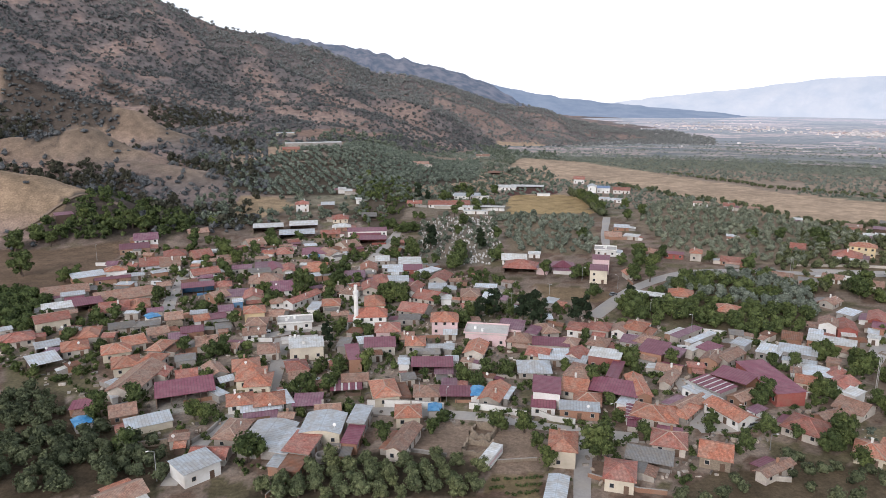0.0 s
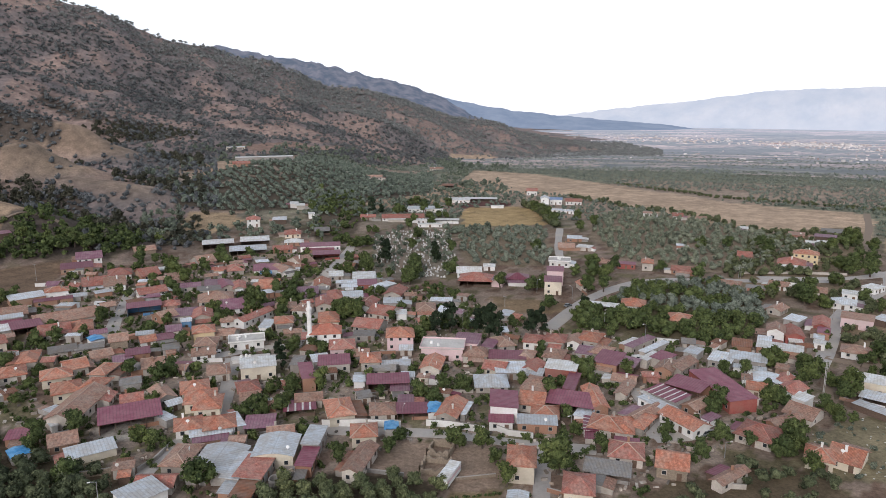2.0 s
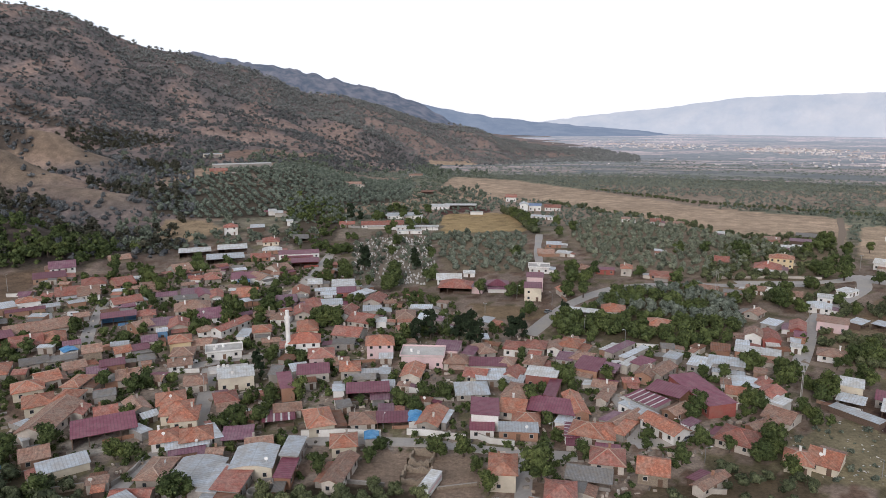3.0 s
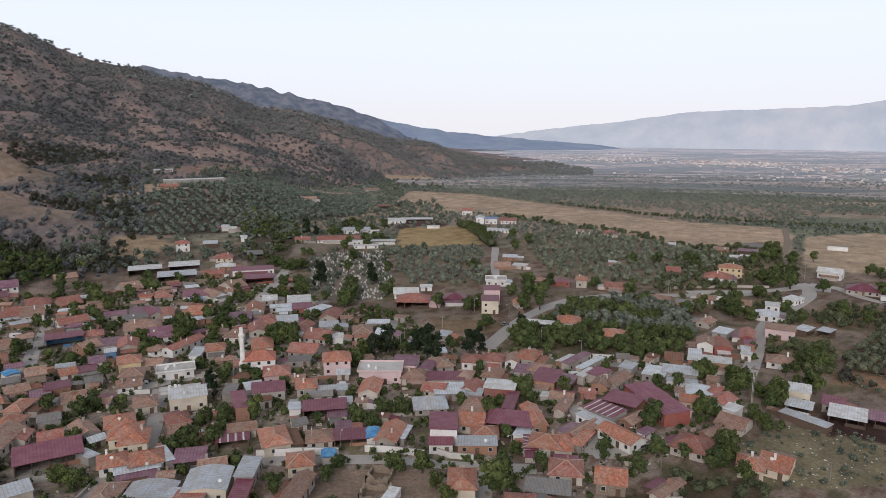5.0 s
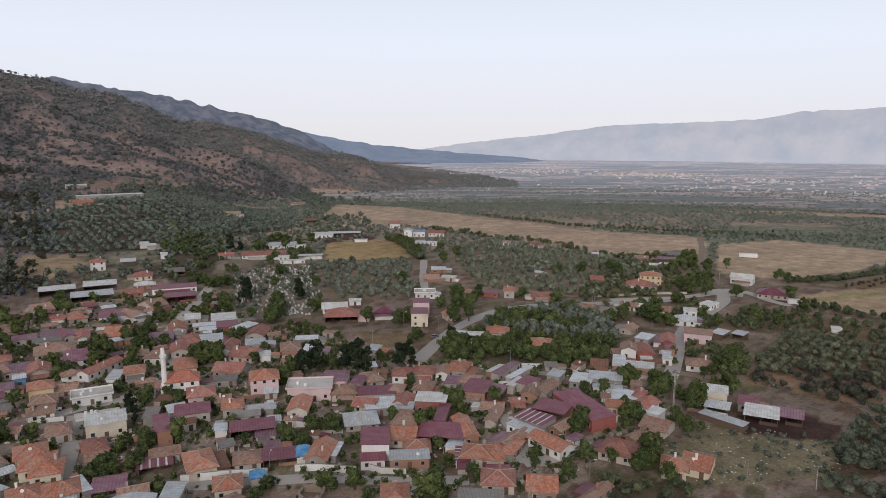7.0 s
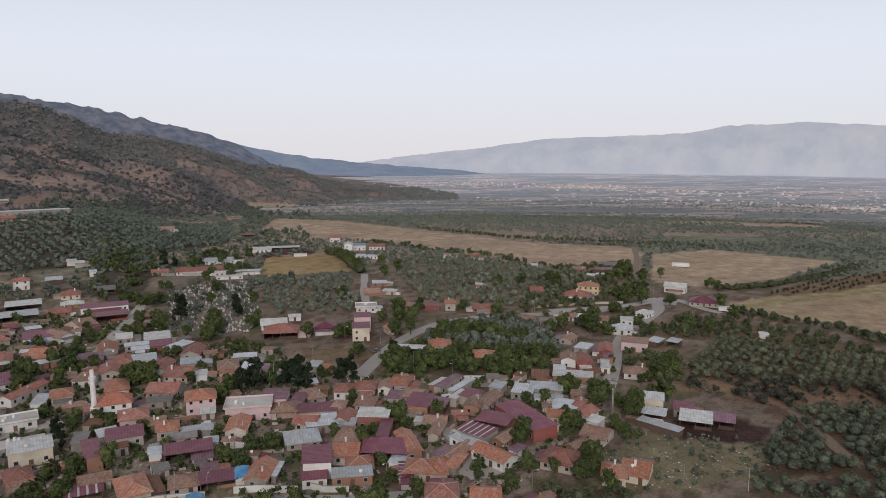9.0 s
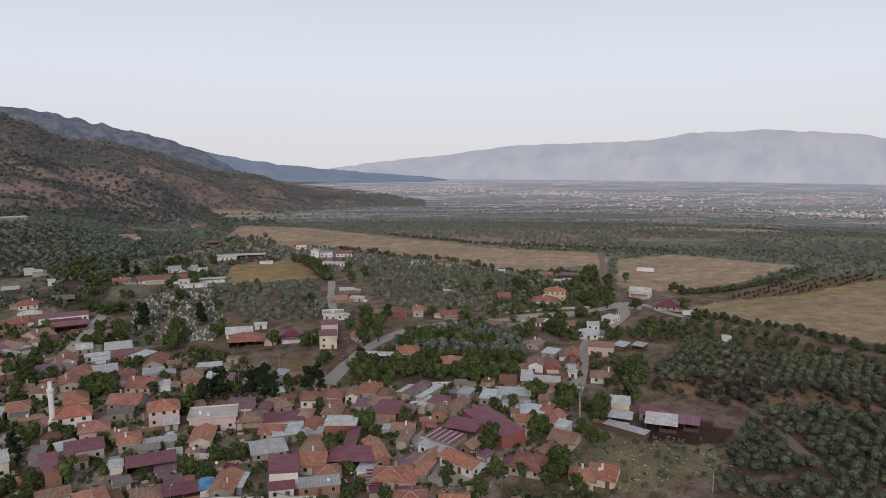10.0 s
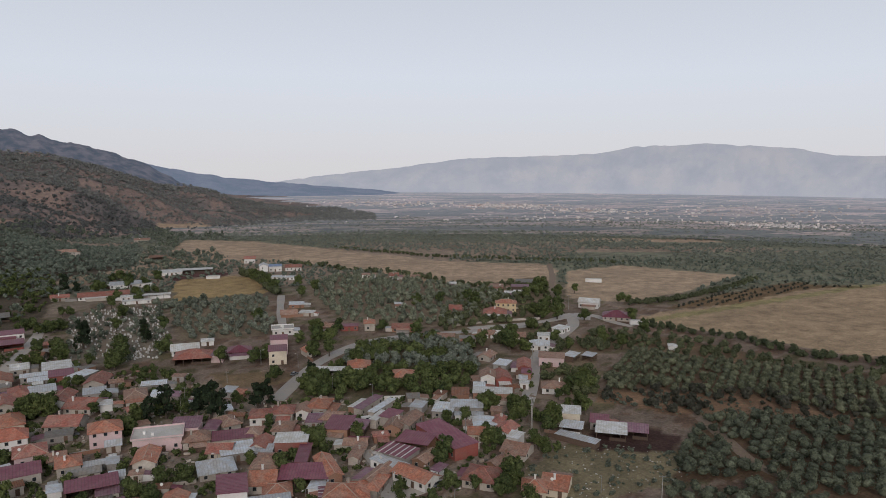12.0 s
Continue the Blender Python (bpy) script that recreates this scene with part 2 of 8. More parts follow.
WALL = {
    "white": surface("whitewash", (0.84, 0.83, 0.80), (0.76, 0.74, 0.71), (0.62, 0.58, 0.53), vary=0.12),
    "cream": surface("cream_plaster", (0.74, 0.665, 0.53), (0.64, 0.57, 0.45), (0.50, 0.43, 0.34), vary=0.15),
    "yellow": surface("yellow_plaster", (0.80, 0.64, 0.38), (0.72, 0.56, 0.32), (0.62, 0.52, 0.36), vary=0.1),
    "pink": surface("pink_plaster", (0.78, 0.585, 0.585), (0.68, 0.49, 0.49), (0.60, 0.48, 0.46), vary=0.12),
    "plaster": surface("grey_plaster", (0.60, 0.545, 0.475), (0.46, 0.41, 0.36), (0.36, 0.31, 0.265), vary=0.35),
    "brick": surface("hollow_brick", (0.40, 0.22, 0.14), (0.29, 0.15, 0.10), (0.35, 0.24, 0.175), 4.0, vary=0.2),
    "block": surface("concrete_block", (0.42, 0.39, 0.36), (0.30, 0.28, 0.26), (0.26, 0.23, 0.20), vary=0.2),
    "stone": surface("field_stone", (0.36, 0.29, 0.22), (0.19, 0.15, 0.11), (0.27, 0.21, 0.15), 2.2, vary=0.15, bump=0.8),
    "wood": surface("old_boards", (0.16, 0.105, 0.075), (0.09, 0.06, 0.045), (0.13, 0.09, 0.07), 3.0, vary=0.2),
    "redwall": surface("red_paint", (0.36, 0.10, 0.08), (0.27, 0.075, 0.06), (0.3, 0.14, 0.11), vary=0.15),
    "tarpblue": surface("blue_paint", (0.12, 0.27, 0.46), (0.08, 0.2, 0.36), (0.2, 0.28, 0.36), vary=0.15),
}
CAP = surface("pale_mortar", (0.55, 0.42, 0.34), (0.44, 0.32, 0.25), (0.42, 0.3, 0.23), vary=0.15)
FRAME = surface("window_paint", (0.55, 0.5, 0.45), (0.42, 0.38, 0.34), (0.4, 0.34, 0.28), vary=0.4)
DOOR = surface("door_boards", (0.20, 0.12, 0.08), (0.12, 0.075, 0.05), (0.16, 0.11, 0.08), vary=0.4)
STEEL = surface("galvanised_steel", (0.42, 0.42, 0.42), (0.32, 0.32, 0.32), (0.3, 0.27, 0.24), rough=0.5, metal=0.4)
POLE = surface("pole_concrete", (0.50, 0.48, 0.45), (0.40, 0.38, 0.36), (0.36, 0.33, 0.30))
BARK = surface("bark", (0.14, 0.10, 0.075), (0.075, 0.055, 0.04), (0.10, 0.08, 0.06), 3.0)
MARBLE = surface("pale_stone", (0.68, 0.66, 0.63), (0.54, 0.52, 0.49), (0.42, 0.40, 0.37), vary=0.3, island=True)
PANE, pt, pb = nodes_of("window_glass")
pb.inputs["Base Color"].default_value = (0.03, 0.035, 0.04, 1)
pb.inputs["Roughness"].default_value = 0.12


def leafage(name, light, dark, deep, island=True):
    """Leaves: each clump its own tone, with broad drifts over the ground."""
    m, t, bsdf = nodes_of(name)
    geo = t.nodes.new("ShaderNodeNewGeometry")
    info = t.nodes.new("ShaderNodeObjectInfo")
    n1 = add(t, "ShaderNodeTexNoise", Scale=0.12, Detail=3.0)
    n2 = add(t, "ShaderNodeTexNoise", Scale=0.9, Detail=3.0)
    for n in (n1, n2):
        t.links.new(geo.outputs["Position"], n.inputs["Vector"])
    mid = tuple(0.5 * a + 0.5 * b for a, b in zip(dark, light))
    # darkest clump tone, deepened in colour to stand in for shade within crowns
    low = tuple(0.8 * a + 0.2 * b for a, b in zip(deep, dark))
    base = ramp(t, geo.outputs["Random Per Island"], [(0.0, low), (0.4, dark), (1.0, mid)])
    drift = ramp(t, n1.outputs["Fac"], [(0.3, (0.72, 0.74, 0.72)), (0.7, (1.22, 1.18, 1.1))])
    base = mixed(t, 1.0, base, drift, "MULTIPLY")
    n3 = add(t, "ShaderNodeTexNoise", Scale=2.4, Detail=4.0, Roughness=0.7)
    t.links.new(geo.outputs["Position"], n3.inputs["Vector"])
    base = mixed(t, 1.0, base, ramp(t, n3.outputs["Fac"], [(0.36, (0.56, 0.56, 0.56)), (0.64, (1.42, 1.42, 1.42))]), "MULTIPLY")
    small = ramp(t, n2.outputs["Fac"], [(0.3, (0.8, 0.8, 0.8)), (0.7, (1.15, 1.15, 1.15))])
    base = mixed(t, 1.0, base, small, "MULTIPLY")
    bump = add(t, "ShaderNodeBump", Strength=0.9, Distance=0.35)
    t.links.new(n3.outputs["Fac"], bump.inputs["Height"])
    t.links.new(bump.outputs["Normal"], bsdf.inputs["Normal"])
    own = ramp(t, info.outputs["Random"], [(0.0, (0.84, 0.88, 0.87)), (0.5, (1, 1, 1)), (1.0, (1.13, 1.09, 0.98))])
    base = mixed(t, 1.0, base, own, "MULTIPLY")
    t.links.new(base, bsdf.inputs["Base Color"])
    bsdf.inputs["Roughness"].default_value = 0.8
    bsdf.inputs["Specular IOR Level"].default_value = 0.12
    return m


OLIVE = leafage("olive_leaves", (0.205, 0.226, 0.130), (0.102, 0.120, 0.070), (0.022, 0.029, 0.018))
BROAD = leafage("broad_leaves", (0.190, 0.222, 0.090), (0.092, 0.121, 0.048), (0.018, 0.028, 0.013))
DARKLEAF = leafage("dark_needles", (0.050, 0.070, 0.040), (0.030, 0.045, 0.026), (0.014, 0.021, 0.013))
NEAROLIVE = leafage("near_olive_leaves", (0.285, 0.312, 0.168), (0.135, 0.157, 0.084), (0.020, 0.027, 0.016))
# leaves of distant plants: air haze is put into these blue-grey base colours
HAZY_HILLSCRUB = leafage("hazy_hill_scrub_leaves", (0.195, 0.205, 0.220), (0.130, 0.139, 0.153), (0.064, 0.070, 0.081))
HAZY_FARSCRUB = leafage("hazy_far_scrub_leaves", (0.258, 0.272, 0.296), (0.196, 0.210, 0.232), (0.130, 0.140, 0.158))
HAZY_FARLEAF = leafage("hazy_grove_leaves", (0.270, 0.300, 0.270), (0.205, 0.232, 0.210), (0.130, 0.148, 0.138))
# olive tones paled and blued to carry the haze of the middle distance
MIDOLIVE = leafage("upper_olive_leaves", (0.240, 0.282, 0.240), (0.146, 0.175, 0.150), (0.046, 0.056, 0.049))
GREYOLIVE = leafage("grey_olive_leaves", (0.310, 0.346, 0.290), (0.192, 0.218, 0.183), (0.056, 0.067, 0.057))
SCRUB = leafage("scrub_leaves", (0.112, 0.110, 0.092), (0.068, 0.070, 0.058), (0.032, 0.034, 0.029))
YOUNG = leafage("young_olive_leaves", (0.225, 0.248, 0.180), (0.132, 0.150, 0.108), (0.034, 0.041, 0.030))

# the ground takes its kind of land from the mesh and its grain from here
GROUND, gt, gb = nodes_of("ground_soil")
g_at = gt.nodes.new("ShaderNodeAttribute")
g_at.attribute_name = "land"
g_geo = gt.nodes.new("ShaderNodeNewGeometry")
g_n = [add(gt, "ShaderNodeTexNoise", Scale=s, Detail=d, Roughness=0.7) for s, d in ((0.9, 5.0), (0.11, 5.0), (0.018, 4.0))]
for n in g_n:
    gt.links.new(g_geo.outputs["Position"], n.inputs["Vector"])
g_c = g_at.outputs["Color"]
for n, lo, hi in zip(g_n, (0.62, 0.66, 0.8), (1.3, 1.36, 1.2)):
    g_c = mixed(gt, 1.0, g_c, ramp(gt, n.outputs["Fac"], [(0.3, (lo, lo, lo)), (0.7, (hi, hi * 0.985, hi * 0.96))]), "MULTIPLY")
gt.links.new(g_c, gb.inputs["Base Color"])
gb.inputs["Roughness"].default_value = 0.95
gb.inputs["Specular IOR Level"].default_value = 0.1
g_b = add(gt, "ShaderNodeBump", Strength=0.5, Distance=0.3)
gt.links.new(g_n[0].outputs["Fac"], g_b.inputs["Height"])
gt.links.new(g_b.outputs["Normal"], gb.inputs["Normal"])
ASPHALT = surface("worn_road", (0.46, 0.43, 0.41), (0.37, 0.345, 0.325), (0.48, 0.43, 0.37), 0.8, 0.09, 0.95, vary=0.1)
DIRT = surface("dirt_track", (0.27, 0.205, 0.15), (0.20, 0.15, 0.11), (0.24, 0.18, 0.13), 0.8, 0.09, 0.95, vary=0.1)


# ---- mesh tools ----
class Shape:
    """Corners and faces of one mesh."""

    def __init__(self):
        self.v, self.f = [], []

    def face(self, *points):
        n = len(self.v)
        self.v += [tuple(p) for p in points]
        self.f.append(tuple(range(n, n + len(points))))

    def box(self, x0, x1, y0, y1, z0, z1):
        n = len(self.v)
        self.v += [(x, y, z) for z in (z0, z1) for x, y in ((x0, y0), (x1, y0), (x1, y1), (x0, y1))]
        self.f += [tuple(n + k for k in q) for q in ((3, 2, 1, 0), (4, 5, 6, 7), (0, 1, 5, 4), (1, 2, 6, 5), (2, 3, 7, 6), (3, 0, 4, 7))]

    def bar(self, a, b, wide, deep):
        a, b = Vector(a), Vector(b)
        along = (b - a).normalized()
        side = along.cross(Vector((0, 0, 1)))
        side = side.normalized() if side.length > 1e-4 else Vector((1, 0, 0))
        up = side.cross(along)
        n = len(self.v)
        for p in (a, b):
            for s, u in ((-1, -1), (1, -1), (1, 1), (-1, 1)):
                self.v.append(tuple(p + side * s * wide / 2 + up * u * deep / 2))
        self.f += [tuple(n + k for k in q) for q in ((0, 3, 2, 1), (4, 5, 6, 7), (0, 1, 5, 4), (1, 2, 6, 5), (2, 3, 7, 6), (3, 0, 4, 7))]

    def tube(self, rings, sides=10, close=True):
        n = len(self.v)
        for x, y, z, r in rings:
            self.v += [(x + r * math.cos(2 * math.pi * k / sides), y + r * math.sin(2 * math.pi * k / sides), z) for k in range(sides)]
        for j in range(len(rings) - 1):
            for k in range(sides):
                a, b = n + j * sides + k, n + j * sides + (k + 1) % sides
                self.f.append((a, b, b + sides, a + sides))
        if close:
            self.f.append(tuple(n + k for k in reversed(range(sides))))
            self.f.append(tuple(n + (len(rings) - 1) * sides + k for k in range(sides)))

    def slab(self, top, thick):
        """A closed sheet: the top faces given, their underside, and the rim."""
        edges = {}
        for q in top:
            self.face(*q)
            self.face(*[(x, y, z - thick) for x, y, z in reversed(q)])
            for a, b in zip(q, q[1:] + q[:1]):
                ka, kb = tuple(round(c, 3) for c in a), tuple(round(c, 3) for c in b)
                if (kb, ka) in edges:
                    edges.pop((kb, ka))
                else:
                    edges[(ka, kb)] = (a, b)
        for a, b in edges.values():
            self.face((a[0], a[1], a[2] - thick), (b[0], b[1], b[2] - thick), b, a)

    def mesh(self, name, material, uv=False):
        me = bpy.data.meshes.new(name)
        me.from_pydata(self.v, [], self.f)
        me.materials.append(material)
        if uv:
            layer = me.uv_layers.new(name="UVMap").data
            for p in me.polygons:
                n = p.normal
                u = Vector((0, 0, 1)).cross(n)
                u = u.normalized() if u.length > 0.05 else Vector((1, 0, 0))
                w = n.cross(u)
                for k in p.loop_indices:
                    c = me.vertices[me.loops[k].vertex_index].co
                    layer[k].uv = (c.dot(u), c.dot(w))
        me.update()
        return me


def part(name, shape, material, parent, label="", uv=False):
    """Links a shape, or a mesh, as one mesh object under a thing or a part."""
    data = shape if isinstance(shape, bpy.types.Mesh) else shape.mesh(name, material, uv)
    ob = new(name, data)
    ob.parent = parent
    if label:
        ob["label"] = label
    return ob


def thing(name, x, y, z, rot, label, category, group="", kind=""):
    ob = new(name)
    ob.matrix_basis = pose(x, y, z, 0, 0, rot)
    ob.empty_display_size = 0.1
    return tagged(ob, label, category, group, kind)


def sheet_from(name, verts, faces, material, rounded=False):
    """A mesh from number arrays (all faces with the same count of corners)."""
    me = bpy.data.meshes.new(name)
    k = faces.shape[1]
    me.vertices.add(len(verts))
    me.vertices.foreach_set("co", np.ascontiguousarray(verts, np.float32).ravel())
    me.loops.add(faces.size)
    me.loops.foreach_set("vertex_index", np.ascontiguousarray(faces, np.int32).ravel())
    me.polygons.add(len(faces))
    me.polygons.foreach_set("loop_start", np.arange(0, faces.size, k, dtype=np.int32))
    if rounded:
        me.polygons.foreach_set("use_smooth", np.ones(len(faces), bool))
    me.update(calc_edges=True)
    me.materials.append(material)
    return me


# ---- areas of land ----
AREAS = {
    "grove_near": [(-47, 147), (-37, 157), (-28, 169), (-14, 172), (10, 161), (8, 147)],
    "grove_west": [(-145, 202), (-124, 206), (-112, 196), (-89, 172), (-77, 177), (-72, 169), (-68, 146), (-111, 146)],
    "grove_mid": [(45, 515), (110, 512), (99, 432), (84, 394), (40, 396)],
    "grove_east": [(146, 541), (195, 582), (232, 552), (249, 494), (268, 462), (277, 432), (263, 410), (234, 407), (206, 378), (187, 366), (148, 391), (135, 411), (133, 467)],
    "grove_road": [(76, 294), (89, 306), (111, 335), (128, 345), (166, 351), (181, 325), (159, 286), (148, 265), (133, 255), (122, 258), (96, 273), (75, 281)],
    "grove_upper": [(-201, 687), (-174, 765), (-125, 849), (51, 964), (36, 724), (-33, 635), (-73, 582), (-131, 567), (-177, 569)],
    "grove_rows": [(192, 233), (213, 255), (250, 276), (262, 246), (293, 220), (307, 176), (260, 149), (244, 199), (218, 216)],
    "grove_south": [(172, 171), (196, 187), (225, 183), (260, 149), (206, 114), (180, 127), (181, 142), (156, 155)],
    "grove_field": [(225, 296), (246, 316), (264, 320), (275, 312), (285, 284), (297, 257), (297, 217), (329, 189), (307, 176), (293, 220), (262, 246), (251, 278), (228, 281), (218, 292)],
    "grove_foot": [(52, 144), (65, 156), (90, 167), (111, 158), (110, 145)],
    "field_big": [(303, 338), (345, 344), (392, 339), (503, 364), (613, 337), (362, 198), (334, 232), (329, 257), (322, 282), (300, 308)],
    "field_long": [(115, 1033), (190, 940), (259, 754), (311, 630), (387, 562), (378, 527), (313, 437), (319, 463), (282, 471), (243, 515), (217, 604), (169, 701), (74, 830)],
    "field_east": [(381, 518), (451, 523), (501, 428), (388, 387), (328, 381), (303, 409)],
    "field_yellow": [(58, 612), (108, 617), (121, 600), (115, 526), (47, 522)],
    "field_bare": [(46, 331), (71, 320), (81, 315), (70, 302), (46, 307)],
    "field_west": [(-264, 397), (-222, 404), (-196, 418), (-186, 391), (-181, 360), (-180, 314), (-209, 309)],
    "yard_garden": [(10, 149), (13, 156), (25, 158), (23, 148)],
    "graves": [(-16, 487), (2, 507), (40, 509), (36, 408), (26, 368), (5, 368), (-14, 386)],
    "scrub_south": [(121, 185), (141, 191), (158, 182), (177, 168), (159, 153), (143, 153), (124, 154), (102, 165)],
    "soil_east": [(156, 195), (177, 190), (183, 182), (170, 171), (148, 182)],
    "terrace": [(190, 234), (218, 216), (244, 199), (283, 169), (258, 154), (223, 184), (198, 196), (181, 223)],
    "nursery": [(339, 348), (389, 367), (509, 384), (541, 339), (494, 358), (392, 339)],
    "orchard_w2": [(-212, 313), (-183, 313), (-151, 281), (-157, 254), (-178, 260)],
    "village": [(-174, 254), (-170, 310), (-182, 404), (-122, 406), (-76, 505), (-27, 476), (-15, 368), (27, 334), (63, 279), (123, 255), (164, 255), (131, 197), (81, 170), (67, 154), (31, 153), (28, 183), (11, 188), (-20, 172), (-47, 159), (-66, 151), (-68, 169), (-97, 182), (-118, 204), (-160, 231)],
    "yard_soil": [(-15, 188), (28, 179), (24, 158), (14, 157), (-7, 170)],
    "fork_gardens": [(194, 395), (244, 457), (293, 489), (335, 503), (332, 471), (295, 408), (278, 377), (258, 360), (219, 318), (230, 313), (218, 269), (185, 228), (172, 234), (168, 245), (192, 282), (197, 302), (190, 318), (158, 322)],
    "grove_low": [(151, 150), (166, 143), (185, 131), (178, 124), (140, 143)],
    "thick_gully": [(-528, 862), (-549, 971), (-447, 834), (-344, 638), (-370, 639), (-490, 788)],
    "thick_ridge": [(-523, 961), (-477, 982), (-365, 803), (-370, 794), (-431, 808), (-464, 836)],
    "thick_upper": [(-498, 1047), (-393, 1007), (-396, 976), (-452, 1004), (-488, 1015)],
    "thick_hollow": [(-391, 1010), (-332, 1030), (-285, 952), (-341, 936), (-375, 968)],
    "thick_gorge": [(-305, 600), (-255, 598), (-236, 544), (-229, 467), (-262, 500)],
    "wood_belt": [(-248, 455), (-209, 508), (-160, 452), (-169, 430), (-195, 414), (-250, 418)],
    "field_pen": [(55, 652), (92, 668), (106, 632), (87, 611), (57, 608)],
    "field_school": [(-37, 641), (9, 705), (60, 725), (51, 648), (8, 639), (-19, 599)],
    "field_foot": [(113, 1510), (213, 1612), (228, 1252), (140, 1084), (110, 1324)],
    "field_slope": [(-161, 558), (-134, 561), (-116, 541), (-134, 499), (-160, 508)],
    "field_red": [(-212, 954), (-153, 1044), (-83, 1109), (-111, 962), (-179, 919)],
    "grove_westlow": [(-141, 208), (-119, 204), (-88, 181), (-70, 169), (-68, 153), (-81, 148), (-104, 148)],
    "yard_west": [(-155, 231), (-126, 231), (-107, 208), (-117, 203), (-141, 208)],
    "yard_pale": [(-91, 199), (-76, 202), (-72, 191), (-86, 190)],
    "wood_west": [(-82, 651), (-45, 664), (-26, 647), (-26, 577), (-28, 523), (-33, 463), (-44, 461), (-64, 494)],
}


rng = np.random.default_rng(7)


def hill_share(x, y):
    r, az = np.hypot(x, y), np.degrees(np.arctan2(x, y))
    foot, crest = np.interp(az, BEARING, FOOT), np.interp(az, BEARING, CREST)
    return np.clip((r - foot) / (crest - foot), 0, 1) * (1 - smooth(8, 21, az))


LAND = {
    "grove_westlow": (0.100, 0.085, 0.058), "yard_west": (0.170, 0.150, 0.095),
    "field_pen": (0.115, 0.062, 0.058), "field_school": (0.36, 0.275, 0.20), "field_foot": (0.44, 0.33, 0.24), "field_slope": (0.36, 0.275, 0.185), "field_red": (0.27, 0.190, 0.158),
    "field_big": (0.395, 0.30, 0.205), "field_long": (0.44, 0.335, 0.25), "field_east": (0.44, 0.34, 0.25), "field_yellow": (0.38, 0.28, 0.15),
    "yard_soil": (0.255, 0.195, 0.155), "fork_gardens": (0.215, 0.170, 0.120), "grove_low": (0.14, 0.11, 0.08),
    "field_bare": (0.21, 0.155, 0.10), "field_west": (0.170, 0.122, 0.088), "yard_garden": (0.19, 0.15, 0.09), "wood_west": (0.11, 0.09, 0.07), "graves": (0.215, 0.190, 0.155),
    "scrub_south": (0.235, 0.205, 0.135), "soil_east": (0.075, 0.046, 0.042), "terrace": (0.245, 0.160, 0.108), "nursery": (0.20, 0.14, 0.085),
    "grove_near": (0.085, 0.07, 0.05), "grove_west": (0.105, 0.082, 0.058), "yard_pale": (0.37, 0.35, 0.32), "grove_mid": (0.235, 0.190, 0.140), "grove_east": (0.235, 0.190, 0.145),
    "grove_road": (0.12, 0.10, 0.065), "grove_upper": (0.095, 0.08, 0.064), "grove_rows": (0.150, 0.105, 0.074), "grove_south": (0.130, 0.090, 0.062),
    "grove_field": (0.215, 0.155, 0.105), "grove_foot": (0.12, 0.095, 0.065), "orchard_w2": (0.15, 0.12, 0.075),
}


